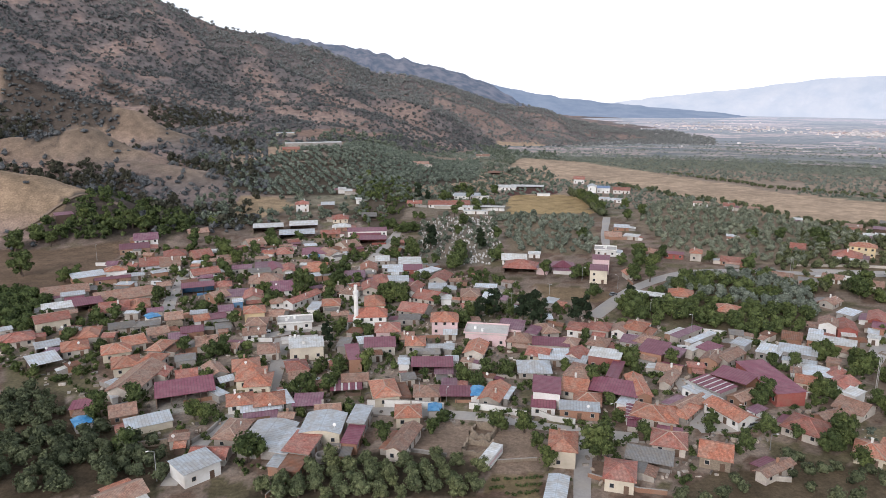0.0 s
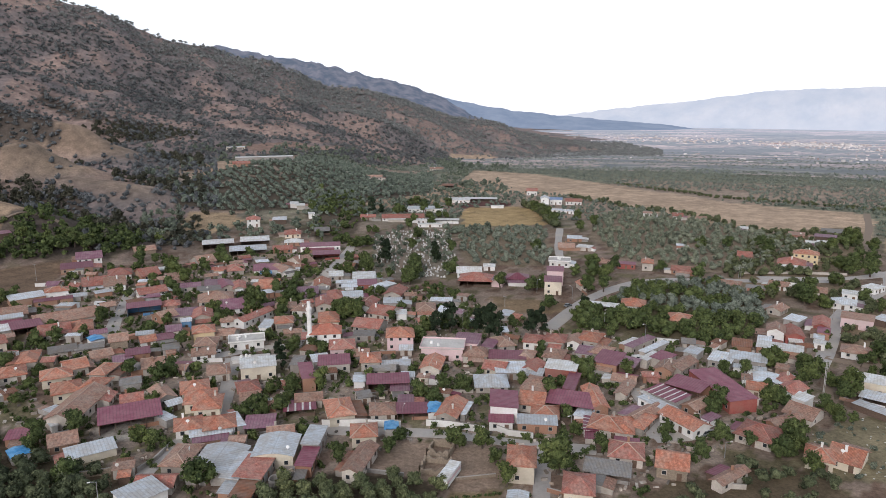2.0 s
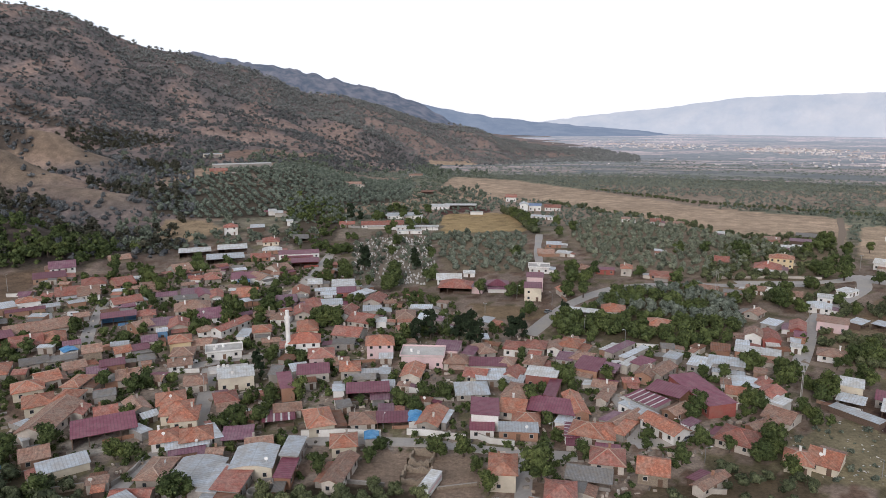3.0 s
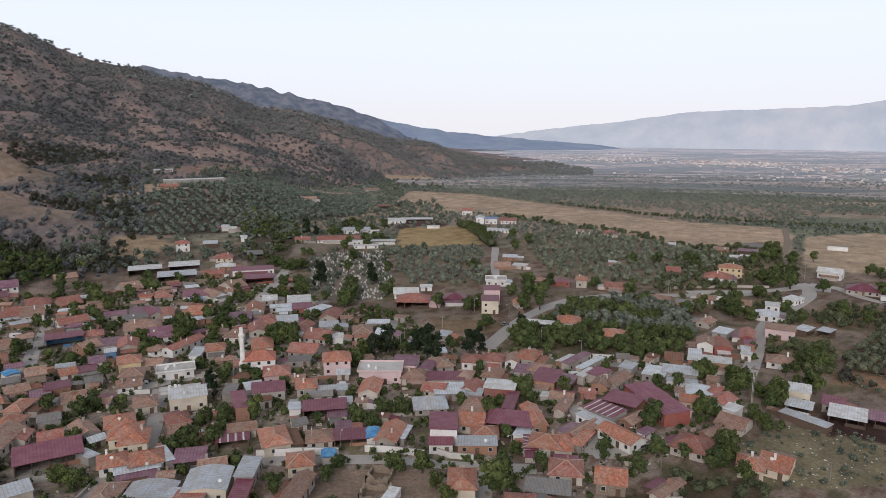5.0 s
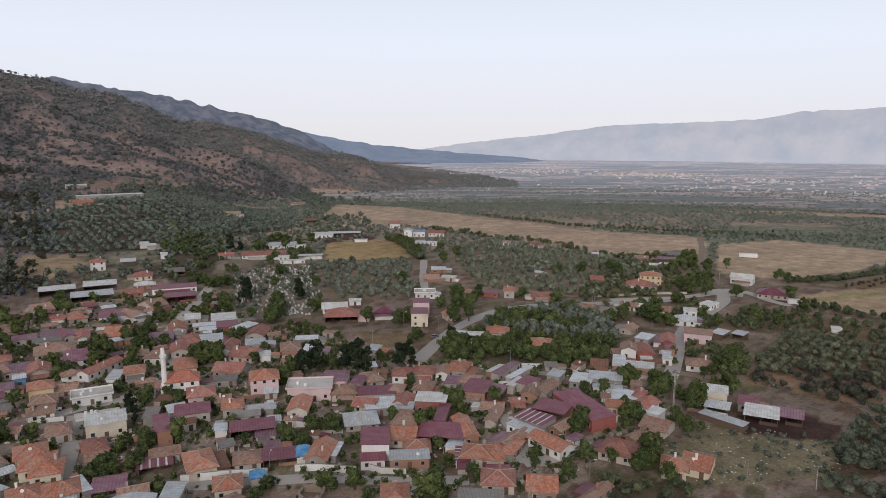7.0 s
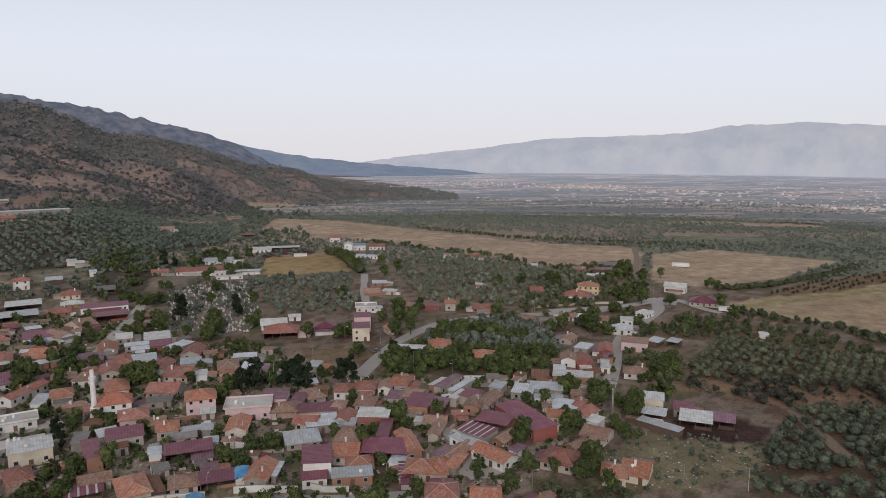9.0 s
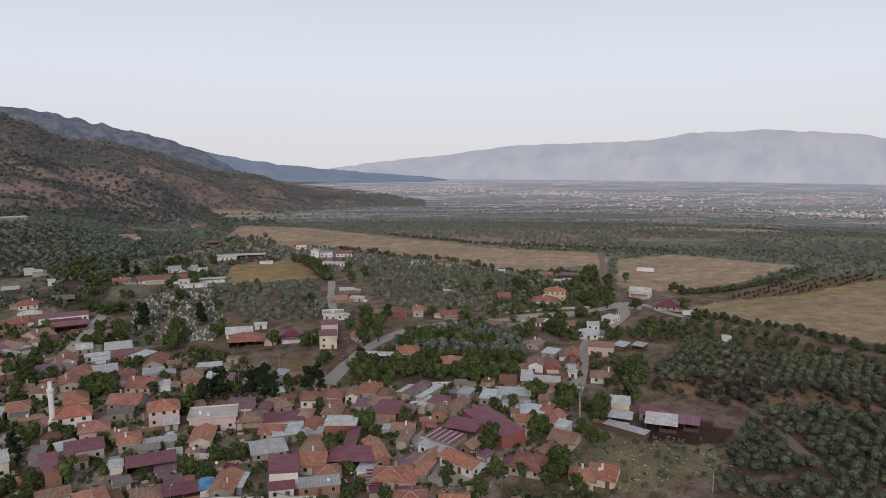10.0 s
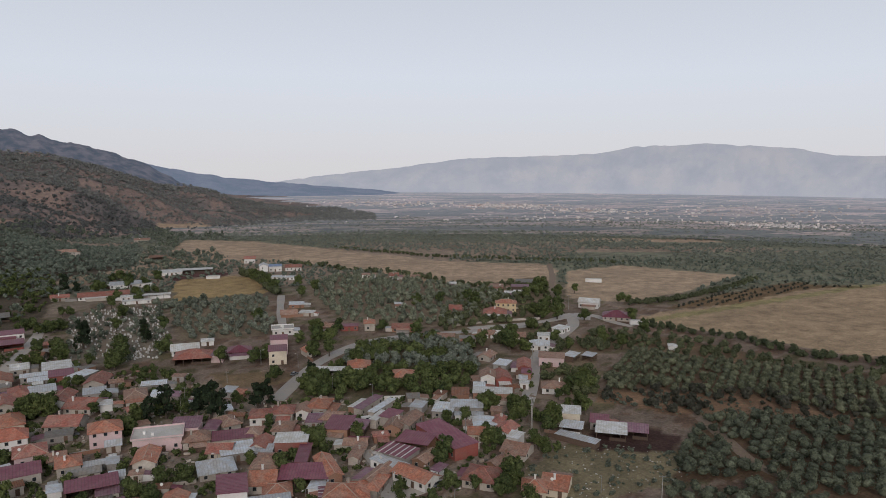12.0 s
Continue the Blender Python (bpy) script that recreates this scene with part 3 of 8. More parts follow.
def land_colour(x, y):
    """Base colour of the soil: village dirt, fields, groves, hillside and the open valley; far land is paled for haze.
    """
    r = np.hypot(x, y)
    az = np.degrees(np.arctan2(x, y))
    c = np.empty(x.shape + (3,))
    c[:] = (0.235, 0.186, 0.155)
    worn = fbm(x / 16, y / 16, 31)[..., None]
    c[inside(AREAS["village"], x, y, 6.0)] = (0.300, 0.247, 0.212)
    c = c * (0.75 + 0.5 * worn)
    # strips of farmland out in the valley, their colours lightened in place of haze
    soil = fbm(x / 9, y / 9, 33)[..., None]
    c = np.where(soil > 0.60, c * (0.66, 0.58, 0.54), np.where(soil < 0.38, c * (0.60, 0.66, 0.50), c))
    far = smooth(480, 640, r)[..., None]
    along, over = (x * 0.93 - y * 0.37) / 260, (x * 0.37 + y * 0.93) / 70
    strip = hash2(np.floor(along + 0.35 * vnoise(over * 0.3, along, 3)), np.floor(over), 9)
    hazy_farm = np.where(strip[..., None] < 0.74, (0.205, 0.212, 0.160), np.where(strip[..., None] < 0.85, (0.43, 0.325, 0.245), (0.31, 0.25, 0.205)))
    c = c * (1 - far) + hazy_farm * far
    u = hill_share(x, y)
    patch = fbm(x / 60, y / 60, 41)
    # mauve-grey slope soil: the bluish haze on the hill is mixed into its colour
    slope = np.where(patch[..., None] < 0.44, (0.185, 0.166, 0.168), np.where(patch[..., None] < 0.56, (0.235, 0.196, 0.192), (0.300, 0.228, 0.206)))
    tan = np.array((0.295, 0.222, 0.160)) * np.where(r < 600, 1.0, 0.82)[..., None]
    bare = spurs(x, y)
    west = (np.clip((bare - 3) / 12, 0, 1) * np.where(r < 600, 1.0, 0.75))[..., None]
    slope = slope * (1 - west) + tan * (0.7 + 0.6 * worn) * west
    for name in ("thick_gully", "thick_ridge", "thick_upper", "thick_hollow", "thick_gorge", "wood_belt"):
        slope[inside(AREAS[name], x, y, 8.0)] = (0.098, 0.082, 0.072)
    hill = np.maximum(smooth(0.0, 0.05, u), np.clip(bare / 4, 0, 1) + 0.9 * smooth(470, 560, r) * smooth(-14, -19, az)).clip(0, 1)[..., None]
    c = c * (1 - hill) + slope * hill
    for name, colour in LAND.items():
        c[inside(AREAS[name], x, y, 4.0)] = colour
    # mowing lines and a green strip in the big field
    big = inside(AREAS["field_big"], x, y, 2.0)
    lines = 0.86 + 0.28 * fbm((x * 0.5 + y * 0.87) / 5, (x * 0.87 - y * 0.5) / 90, 77, 3)
    for name in ("field_big", "field_long", "field_east", "field_yellow"):
        at = inside(AREAS[name], x, y, 2.0)
        c[at] = c[at] * lines[at][:, None]
    green = big & (np.abs(y - (335 + 0.08 * (x - 400))) < 5)
    c[green] = c[green] * (0.78, 0.9, 0.7)
    return c


# one sheet from under the camera to the horizon, finer where it is nearer
turns = np.concatenate([np.arange(-180, -42, 3.0), np.arange(-42, 66, 0.3), np.arange(66, 180.1, 3.0)])
rings = np.concatenate([[0.5, 30, 60, 90, 110], 120 * 1.0115 ** np.arange(0, 324)])
rings = rings[rings < 4850]
A, R = np.meshgrid(np.radians(turns), rings)
GX, GY = R * np.sin(A), R * np.cos(A)
GZ = ground(GX, GY)
verts = np.stack([GX, GY, GZ], -1).reshape(-1, 3)
nr, na = GX.shape
ii, jj = np.meshgrid(np.arange(nr - 1), np.arange(na - 1), indexing="ij")
base_i = (ii * na + jj).ravel()
faces = np.stack([base_i, base_i + na, base_i + na + 1, base_i + 1], 1)
ground_mesh = sheet_from("ground", verts, faces, GROUND)
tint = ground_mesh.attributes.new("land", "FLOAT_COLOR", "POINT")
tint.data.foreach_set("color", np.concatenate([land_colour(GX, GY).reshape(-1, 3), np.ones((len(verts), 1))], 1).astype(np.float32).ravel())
ground_mesh.polygons.foreach_set("use_smooth", np.ones(len(faces), bool))
ground_ob = tagged(new("ground", ground_mesh), "dry brown soil with fields, groves and a stony hillside", "ground", kind="structure")

ROADS = []


def road(wide, line, material=None, label="worn grey asphalt village road with dusty edges", lift=0.12):
    """A strip of road laid over the ground, thick enough to have an edge."""
    pts = []
    for (ax, ay), (bx, by) in zip(line, line[1:]):
        n = max(2, int(math.hypot(bx - ax, by - ay) / 4))
        pts += [(ax + (bx - ax) * k / n, ay + (by - ay) * k / n) for k in range(n)]
    pts.append(line[-1])
    for _ in range(6):
        pts = [pts[0]] + [((a[0] + 2 * b[0] + c[0]) / 4, (a[1] + 2 * b[1] + c[1]) / 4) for a, b, c in zip(pts, pts[1:], pts[2:])] + [pts[-1]]
    ROADS.append((np.array(pts), wide))
    s, left, right = Shape(), [], []
    for k, (x, y) in enumerate(pts):
        (ax, ay), (bx, by) = pts[max(k - 1, 0)], pts[min(k + 1, len(pts) - 1)]
        d = math.hypot(bx - ax, by - ay) + 1e-9
        nx, ny = -(by - ay) / d, (bx - ax) / d
        half = wide / 2 * (1 + 0.1 * math.sin(k * 0.45))
        z = max(height(x, y), height(x + nx * half, y + ny * half), height(x - nx * half, y - ny * half)) + lift
        left.append((x + nx * half, y + ny * half, z))
        right.append((x - nx * half, y - ny * half, z))
    s.slab([(right[k + 1], left[k + 1], left[k], right[k])[::-1] for k in range(len(pts) - 1)], 0.6)
    ob = new("road", s.mesh("road", material or ASPHALT))
    return tagged(ob, label, "road", kind="structure")


road(6.5, [(63.2, 280.6), (73.5, 296.5), (87.0, 317.9), (102.5, 334.9), (113.9, 344.4), (127.5, 355.0), (153.8, 357.9), (180.8, 352.0), (199.6, 348.8), (227.3, 347.5)])
road(6.5, [(193.9, 356.8), (229.9, 351.9), (254.0, 353.9), (273.9, 363.2)])
road(5, [(282.6, 381.0), (285.0, 390.6), (294.7, 412.6), (317.0, 449.1), (350.9, 494.6), (393.3, 560.0)], DIRT, "pale dirt track up the slope")
road(6.5, [(268.2, 358.6), (256.3, 338.1), (232.5, 318.6), (208.9, 302.6), (189.7, 283.0), (170.7, 256.9), (159.3, 240.6), (150.8, 231.0)])
road(6, [(273.9, 363.2), (285.1, 354.4), (279.4, 331.3), (284.0, 319.0)])
road(5, [(-62.1, 254.8), (-57.7, 231.7), (-55.3, 213.2), (-54.5, 206.6)])
road(6, [(-42.6, 355.0), (-37.7, 392.9), (-31.6, 430.5), (-28.4, 479.8)])
road(5, [(120.8, 509.3), (107.7, 458.0), (98.9, 415.9), (94.4, 387.4)])
road(5, [(-116.4, 281.4), (-122.7, 301.3), (-129.8, 333.2), (-134.9, 356.7)])
road(2.5, [(1.3, 392.7), (3.2, 430.6), (6.2, 476.5)], DIRT, "pale dirt track up the slope")
road(5, [(-22.6, 193.8), (-7.3, 191.4), (11.1, 190.3), (31.5, 182.2), (43.6, 178.7), (54.1, 176.8)])
road(5, [(72.4, 182.3), (81.2, 182.1), (90.1, 184.1), (90.0, 187.8)])
road(4.5, [(72.4, 182.3), (77.2, 193.4), (78.3, 209.3), (78.3, 217.6)])
road(5, [(-76.7, 254.2), (-66.7, 258.0), (-50.8, 267.1), (-41.6, 266.4)])
road(4.5, [(-40.1, 333.4), (-36.7, 314.9), (-39.0, 281.8), (-40.2, 264.5)])
road(4, [(40.1, 177.1), (36.0, 164.0), (32.7, 146.7)])
road(4, [(159.3, 240.6), (164.8, 231.6), (178.8, 227.5)], DIRT, "pale dirt track up the slope")
road(3, [(152.8, 230.8), (142.9, 213.2), (133.0, 195.1)], DIRT, "pale dirt track up the slope")
road(3, [(-271.7, 420.6), (-257.3, 432.9), (-248.6, 452.7), (-235.9, 469.0), (-206.4, 459.8)], DIRT, "pale dirt track up the slope")
road(5, [(-164.1, 669.7), (-151.4, 713.2), (-109.5, 701.3), (-132.1, 769.4)], DIRT, "pale dirt track up the slope")
road(15, [(261.4, 361.1), (269.6, 357.5), (277.3, 350.2)])
road(4.5, [(202.4, 189.6), (191.8, 164.7), (183.1, 146.4), (187.9, 136.2)], DIRT, "pale dirt track up the slope")
road(4, [(-66.6, 152.8), (-67.1, 168.7), (-64.3, 177.1), (-63.6, 190.2), (-59.9, 194.9)])



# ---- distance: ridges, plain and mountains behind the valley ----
def distance_mat(name, light, dark, haze_glow, power, scale):
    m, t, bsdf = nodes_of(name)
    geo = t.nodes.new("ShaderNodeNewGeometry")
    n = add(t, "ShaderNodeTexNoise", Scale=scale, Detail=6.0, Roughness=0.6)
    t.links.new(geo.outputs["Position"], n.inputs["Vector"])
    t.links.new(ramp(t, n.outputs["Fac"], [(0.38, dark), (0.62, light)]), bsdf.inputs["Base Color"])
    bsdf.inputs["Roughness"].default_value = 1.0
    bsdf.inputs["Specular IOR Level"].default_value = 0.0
    # distance haze painted as bluish emission, slightly stronger towards the foot
    bsdf.inputs["Emission Color"].default_value = (*haze_glow, 1)
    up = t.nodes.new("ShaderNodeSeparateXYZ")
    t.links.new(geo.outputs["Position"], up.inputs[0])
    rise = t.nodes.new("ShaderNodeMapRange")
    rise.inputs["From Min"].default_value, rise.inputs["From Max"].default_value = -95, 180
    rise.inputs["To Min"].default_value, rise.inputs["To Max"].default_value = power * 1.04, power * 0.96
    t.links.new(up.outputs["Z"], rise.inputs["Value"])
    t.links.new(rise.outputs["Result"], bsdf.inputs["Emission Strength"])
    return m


def range_of_hills(bearings, lifts, dist, deep, base, material, label, bumps, seed, name="backdrop"):
    """A range seen across the valley: crest elevation (degrees over the eye's level) by bearing; it leans back towards its crest."""
    az = np.arange(bearings[0], bearings[-1] + 0.01, 0.12)
    crest = 95 + (dist + deep) * np.tan(np.radians(np.interp(az, bearings, lifts)))
    crest = crest + (fbm(az * 1.3, az * 0, seed, 5) - 0.5) * bumps
    rows = np.linspace(0, 1, 26)
    U, AZ = np.meshgrid(rows, az, indexing="ij")
    RR = dist + deep * U
    wob = (fbm(AZ * 0.9, U * 3, seed + 5, 5) - 0.5) * np.sin(np.pi * U) 
    Z = base + (crest[None] - base) * (U ** 0.9) + wob * bumps * 1.6
    RR = RR + wob * deep * 0.4
    X, Y = RR * np.sin(np.radians(AZ)), RR * np.cos(np.radians(AZ))
    n0, n1 = X.shape
    a, b = np.meshgrid(np.arange(n0 - 1), np.arange(n1 - 1), indexing="ij")
    k = (a * n1 + b).ravel()
    me = sheet_from(name, np.stack([X, Y, Z], -1).reshape(-1, 3), np.stack([k, k + 1, k + n1 + 1, k + n1], 1), material)
    me.polygons.foreach_set("use_smooth", np.ones(len(me.polygons), bool))
    return tagged(new(name, me), label, "hills", kind="structure")


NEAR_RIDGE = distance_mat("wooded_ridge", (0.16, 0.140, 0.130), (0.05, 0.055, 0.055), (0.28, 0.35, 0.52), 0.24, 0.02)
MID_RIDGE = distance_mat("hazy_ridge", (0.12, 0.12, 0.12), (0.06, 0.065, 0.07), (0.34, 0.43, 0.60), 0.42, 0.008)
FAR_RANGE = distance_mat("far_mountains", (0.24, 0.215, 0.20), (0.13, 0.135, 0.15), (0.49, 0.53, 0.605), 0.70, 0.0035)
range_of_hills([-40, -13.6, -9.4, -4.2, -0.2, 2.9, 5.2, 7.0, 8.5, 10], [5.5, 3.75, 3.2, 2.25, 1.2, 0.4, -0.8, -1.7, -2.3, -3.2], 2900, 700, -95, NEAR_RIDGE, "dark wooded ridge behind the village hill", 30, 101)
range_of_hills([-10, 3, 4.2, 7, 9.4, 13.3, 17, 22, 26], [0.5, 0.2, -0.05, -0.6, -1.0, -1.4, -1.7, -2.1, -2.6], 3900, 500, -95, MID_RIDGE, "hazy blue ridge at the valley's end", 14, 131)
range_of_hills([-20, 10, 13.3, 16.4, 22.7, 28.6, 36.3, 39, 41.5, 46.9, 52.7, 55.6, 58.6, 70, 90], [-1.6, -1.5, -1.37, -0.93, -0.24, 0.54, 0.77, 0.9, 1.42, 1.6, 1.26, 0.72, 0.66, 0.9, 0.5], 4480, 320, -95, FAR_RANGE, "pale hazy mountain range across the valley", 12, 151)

# the hazy floor of the valley, far beyond the fields; its haze is emission
VALLEY, vt, vb = nodes_of("hazy_valley")
v_geo = vt.nodes.new("ShaderNodeNewGeometry")
v_map = vt.nodes.new("ShaderNodeMapping")
v_map.inputs["Rotation"].default_value = (0, 0, radians(24))
v_map.inputs["Scale"].default_value = (0.0042, 0.0115, 0.0)
v_warp = add(vt, "ShaderNodeTexNoise", Scale=0.004, Detail=3.0)
vt.links.new(v_geo.outputs["Position"], v_warp.inputs["Vector"])
v_shift = vt.nodes.new("ShaderNodeVectorMath")
v_shift.operation = "MULTIPLY_ADD"
v_shift.inputs[1].default_value = (90, 90, 0)
vt.links.new(v_warp.outputs["Color"], v_shift.inputs[0])
vt.links.new(v_geo.outputs["Position"], v_shift.inputs[2])
vt.links.new(v_shift.outputs["Vector"], v_map.inputs["Vector"])
# fields and groves: one tone for each plot, with speckled tree cover on most of them
v_cell = add(vt, "ShaderNodeTexVoronoi", Scale=1.0)
vt.links.new(v_map.outputs["Vector"], v_cell.inputs["Vector"])
v_own = vt.nodes.new("ShaderNodeSeparateColor")
vt.links.new(v_cell.outputs["Color"], v_own.inputs[0])
v_plot = ramp(vt, v_own.outputs["Red"], [(0.0, (0.125, 0.135, 0.115)), (0.35, (0.185, 0.190, 0.155)), (0.55, (0.225, 0.205, 0.168)), (0.63, (0.40, 0.300, 0.245)), (0.82, (0.32, 0.255, 0.215)), (1.0, (0.50, 0.385, 0.33))])
v_tree = add(vt, "ShaderNodeTexNoise", Scale=0.045, Detail=5.0, Roughness=0.75)
vt.links.new(v_geo.outputs["Position"], v_tree.inputs["Vector"])
v_land = mixed(vt, ramp(vt, v_tree.outputs["Fac"], [(0.50, (0, 0, 0)), (0.58, (1, 1, 1))]), v_plot, (0.085, 0.098, 0.088))
v_n = add(vt, "ShaderNodeTexNoise", Scale=1.0, Detail=6.0, Roughness=0.6)
vt.links.new(v_map.outputs["Vector"], v_n.inputs["Vector"])
v_land = mixed(vt, ramp(vt, v_n.outputs["Fac"], [(0.60, (0, 0, 0)), (0.68, (1, 1, 1))]), v_land, (0.46, 0.36, 0.31))
vt.links.new(v_land, vb.inputs["Base Color"])
vb.inputs["Roughness"].default_value = 1.0
vb.inputs["Specular IOR Level"].default_value = 0.0
# blue-grey emission rising with distance, painted on in place of haze
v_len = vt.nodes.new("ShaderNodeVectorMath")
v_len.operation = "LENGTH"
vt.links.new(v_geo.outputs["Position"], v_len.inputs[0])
v_haze = vt.nodes.new("ShaderNodeMapRange")
v_haze.inputs["From Min"].default_value, v_haze.inputs["From Max"].default_value = 1050, 4600
v_haze.inputs["To Min"].default_value, v_haze.inputs["To Max"].default_value = 0.12, 0.56
vt.links.new(v_len.outputs["Value"], v_haze.inputs["Value"])
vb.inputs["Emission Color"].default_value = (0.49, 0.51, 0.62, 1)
vt.links.new(v_haze.outputs["Result"], vb.inputs["Emission Strength"])
va, vr = np.meshgrid(np.radians(np.arange(2, 75, 0.5)), np.geomspace(1060, 4700, 60))
vx, vy = vr * np.sin(va), vr * np.cos(va)
vz = -75 * smooth(600, 2600, vr) - 0.004 * np.clip(vr - 2600, 0, None) + 1.5
n1 = vx.shape[1]
ka, kb = np.meshgrid(np.arange(vx.shape[0] - 1), np.arange(n1 - 1), indexing="ij")
kk = (ka * n1 + kb).ravel()
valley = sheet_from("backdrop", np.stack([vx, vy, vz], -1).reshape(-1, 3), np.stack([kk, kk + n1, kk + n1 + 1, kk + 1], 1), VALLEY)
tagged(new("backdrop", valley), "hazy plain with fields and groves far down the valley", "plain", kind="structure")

# towns far down the valley: many small pale blocks
TOWN = surface("town_walls", (0.80, 0.76, 0.74), (0.62, 0.56, 0.53), (0.5, 0.36, 0.32), 0.02, 0.01, vary=0.4, island=True)
town = Shape()
tr = random.Random(3)
for lo, hi, near_, far_, count in ((18, 27, 2900, 3200, 110), (27, 36, 2750, 3050, 300), (34, 43, 2550, 2750, 130), (46, 56, 1800, 2100, 150), (40, 60, 2300, 3300, 180), (14, 24, 3000, 3600, 70), (20, 50, 1800, 2500, 60)):
    for _ in range(int(count * 1.5)):
        a, r = radians(tr.gauss((lo + hi) / 2, (hi - lo) / 4)), tr.gauss((near_ + far_) / 2, (far_ - near_) / 3)
        x, y, k = r * math.sin(a), r * math.cos(a), tr.choice((1.5, 2, 2.5, 3, 4, 6))
        z = height(x, y)
        town.box(x - k, x + k, y - k * 0.6, y + k * 0.6, z - 2, z + 1.2 + tr.choice((2, 2.5, 3, 4, 5)))
tagged(new("far_town", town.mesh("far_town", TOWN)), "pale houses of a town far down the valley", "town", kind="stuff")


# ---- houses ----
WORDS = {
    "orange": "orange clay-tiled", "red": "faded red-tiled", "old": "weathered brown-tiled", "maroon": "maroon sheet-metal", "purple": "faded plum sheet-metal",
    "silver": "grey zinc-sheet", "whiteroof": "pale sheet-metal", "grey": "grey fibre-cement", "rust": "rusty sheet-metal", "blue": "blue tarpaulin",
    "tarpblue": "blue sheet-metal", "concrete": "flat concrete",
}
WALLWORDS = {
    "white": "whitewashed", "cream": "cream-plastered", "yellow": "yellow-plastered", "pink": "pink-plastered", "plaster": "bare grey-plastered", "brick": "hollow-brick",
    "block": "concrete-block", "stone": "field-stone", "wood": "dark wooden", "redwall": "red-painted", "tarpblue": "blue-painted",
}
PLOTS = []
HOMES = []


def ring_shape(s, x0, x1, z0, z1, wide, y0, y1):
    """A rectangular frame in one piece."""
    n = len(s.v)
    for y in (y0, y1):
        for e in (0, wide):
            s.v += [(x0 + e, y, z0 + e), (x1 - e, y, z0 + e), (x1 - e, y, z1 - e), (x0 + e, y, z1 - e)]
    for k in range(4):
        m = (k + 1) % 4
        s.f += [(n + k, n + m, n + 4 + m, n + 4 + k), (n + 8 + m, n + 8 + k, n + 12 + k, n + 12 + m), (n + m, n + k, n + 8 + k, n + 8 + m), (n + 4 + k, n + 4 + m, n + 12 + m, n + 12 + k)]


def window_mesh():
    s, p = Shape(), Shape()
    ring_shape(s, -0.6, 0.6, 0, 1.3, 0.11, -0.1, 0.02)
    p.box(-0.5, 0.5, -0.04, 0.01, 0.1, 1.2)
    return s.mesh("window", FRAME), p.mesh("pane", PANE)


def door_mesh():
    s = Shape()
    s.box(-0.6, 0.6, -0.06, 0.02, 0, 2.1)
    return s.mesh("door", DOOR)


WINDOW, WPANE = window_mesh()
DOORLEAF = door_mesh()


def opening(home, x, y, z, turn, kind="window"):
    ob = part(kind, WINDOW if kind == "window" else DOORLEAF, None, home)
    ob.matrix_basis = pose(x, y, z, 0, 0, turn)
    if kind == "window":
        part("pane", WPANE, None, ob)


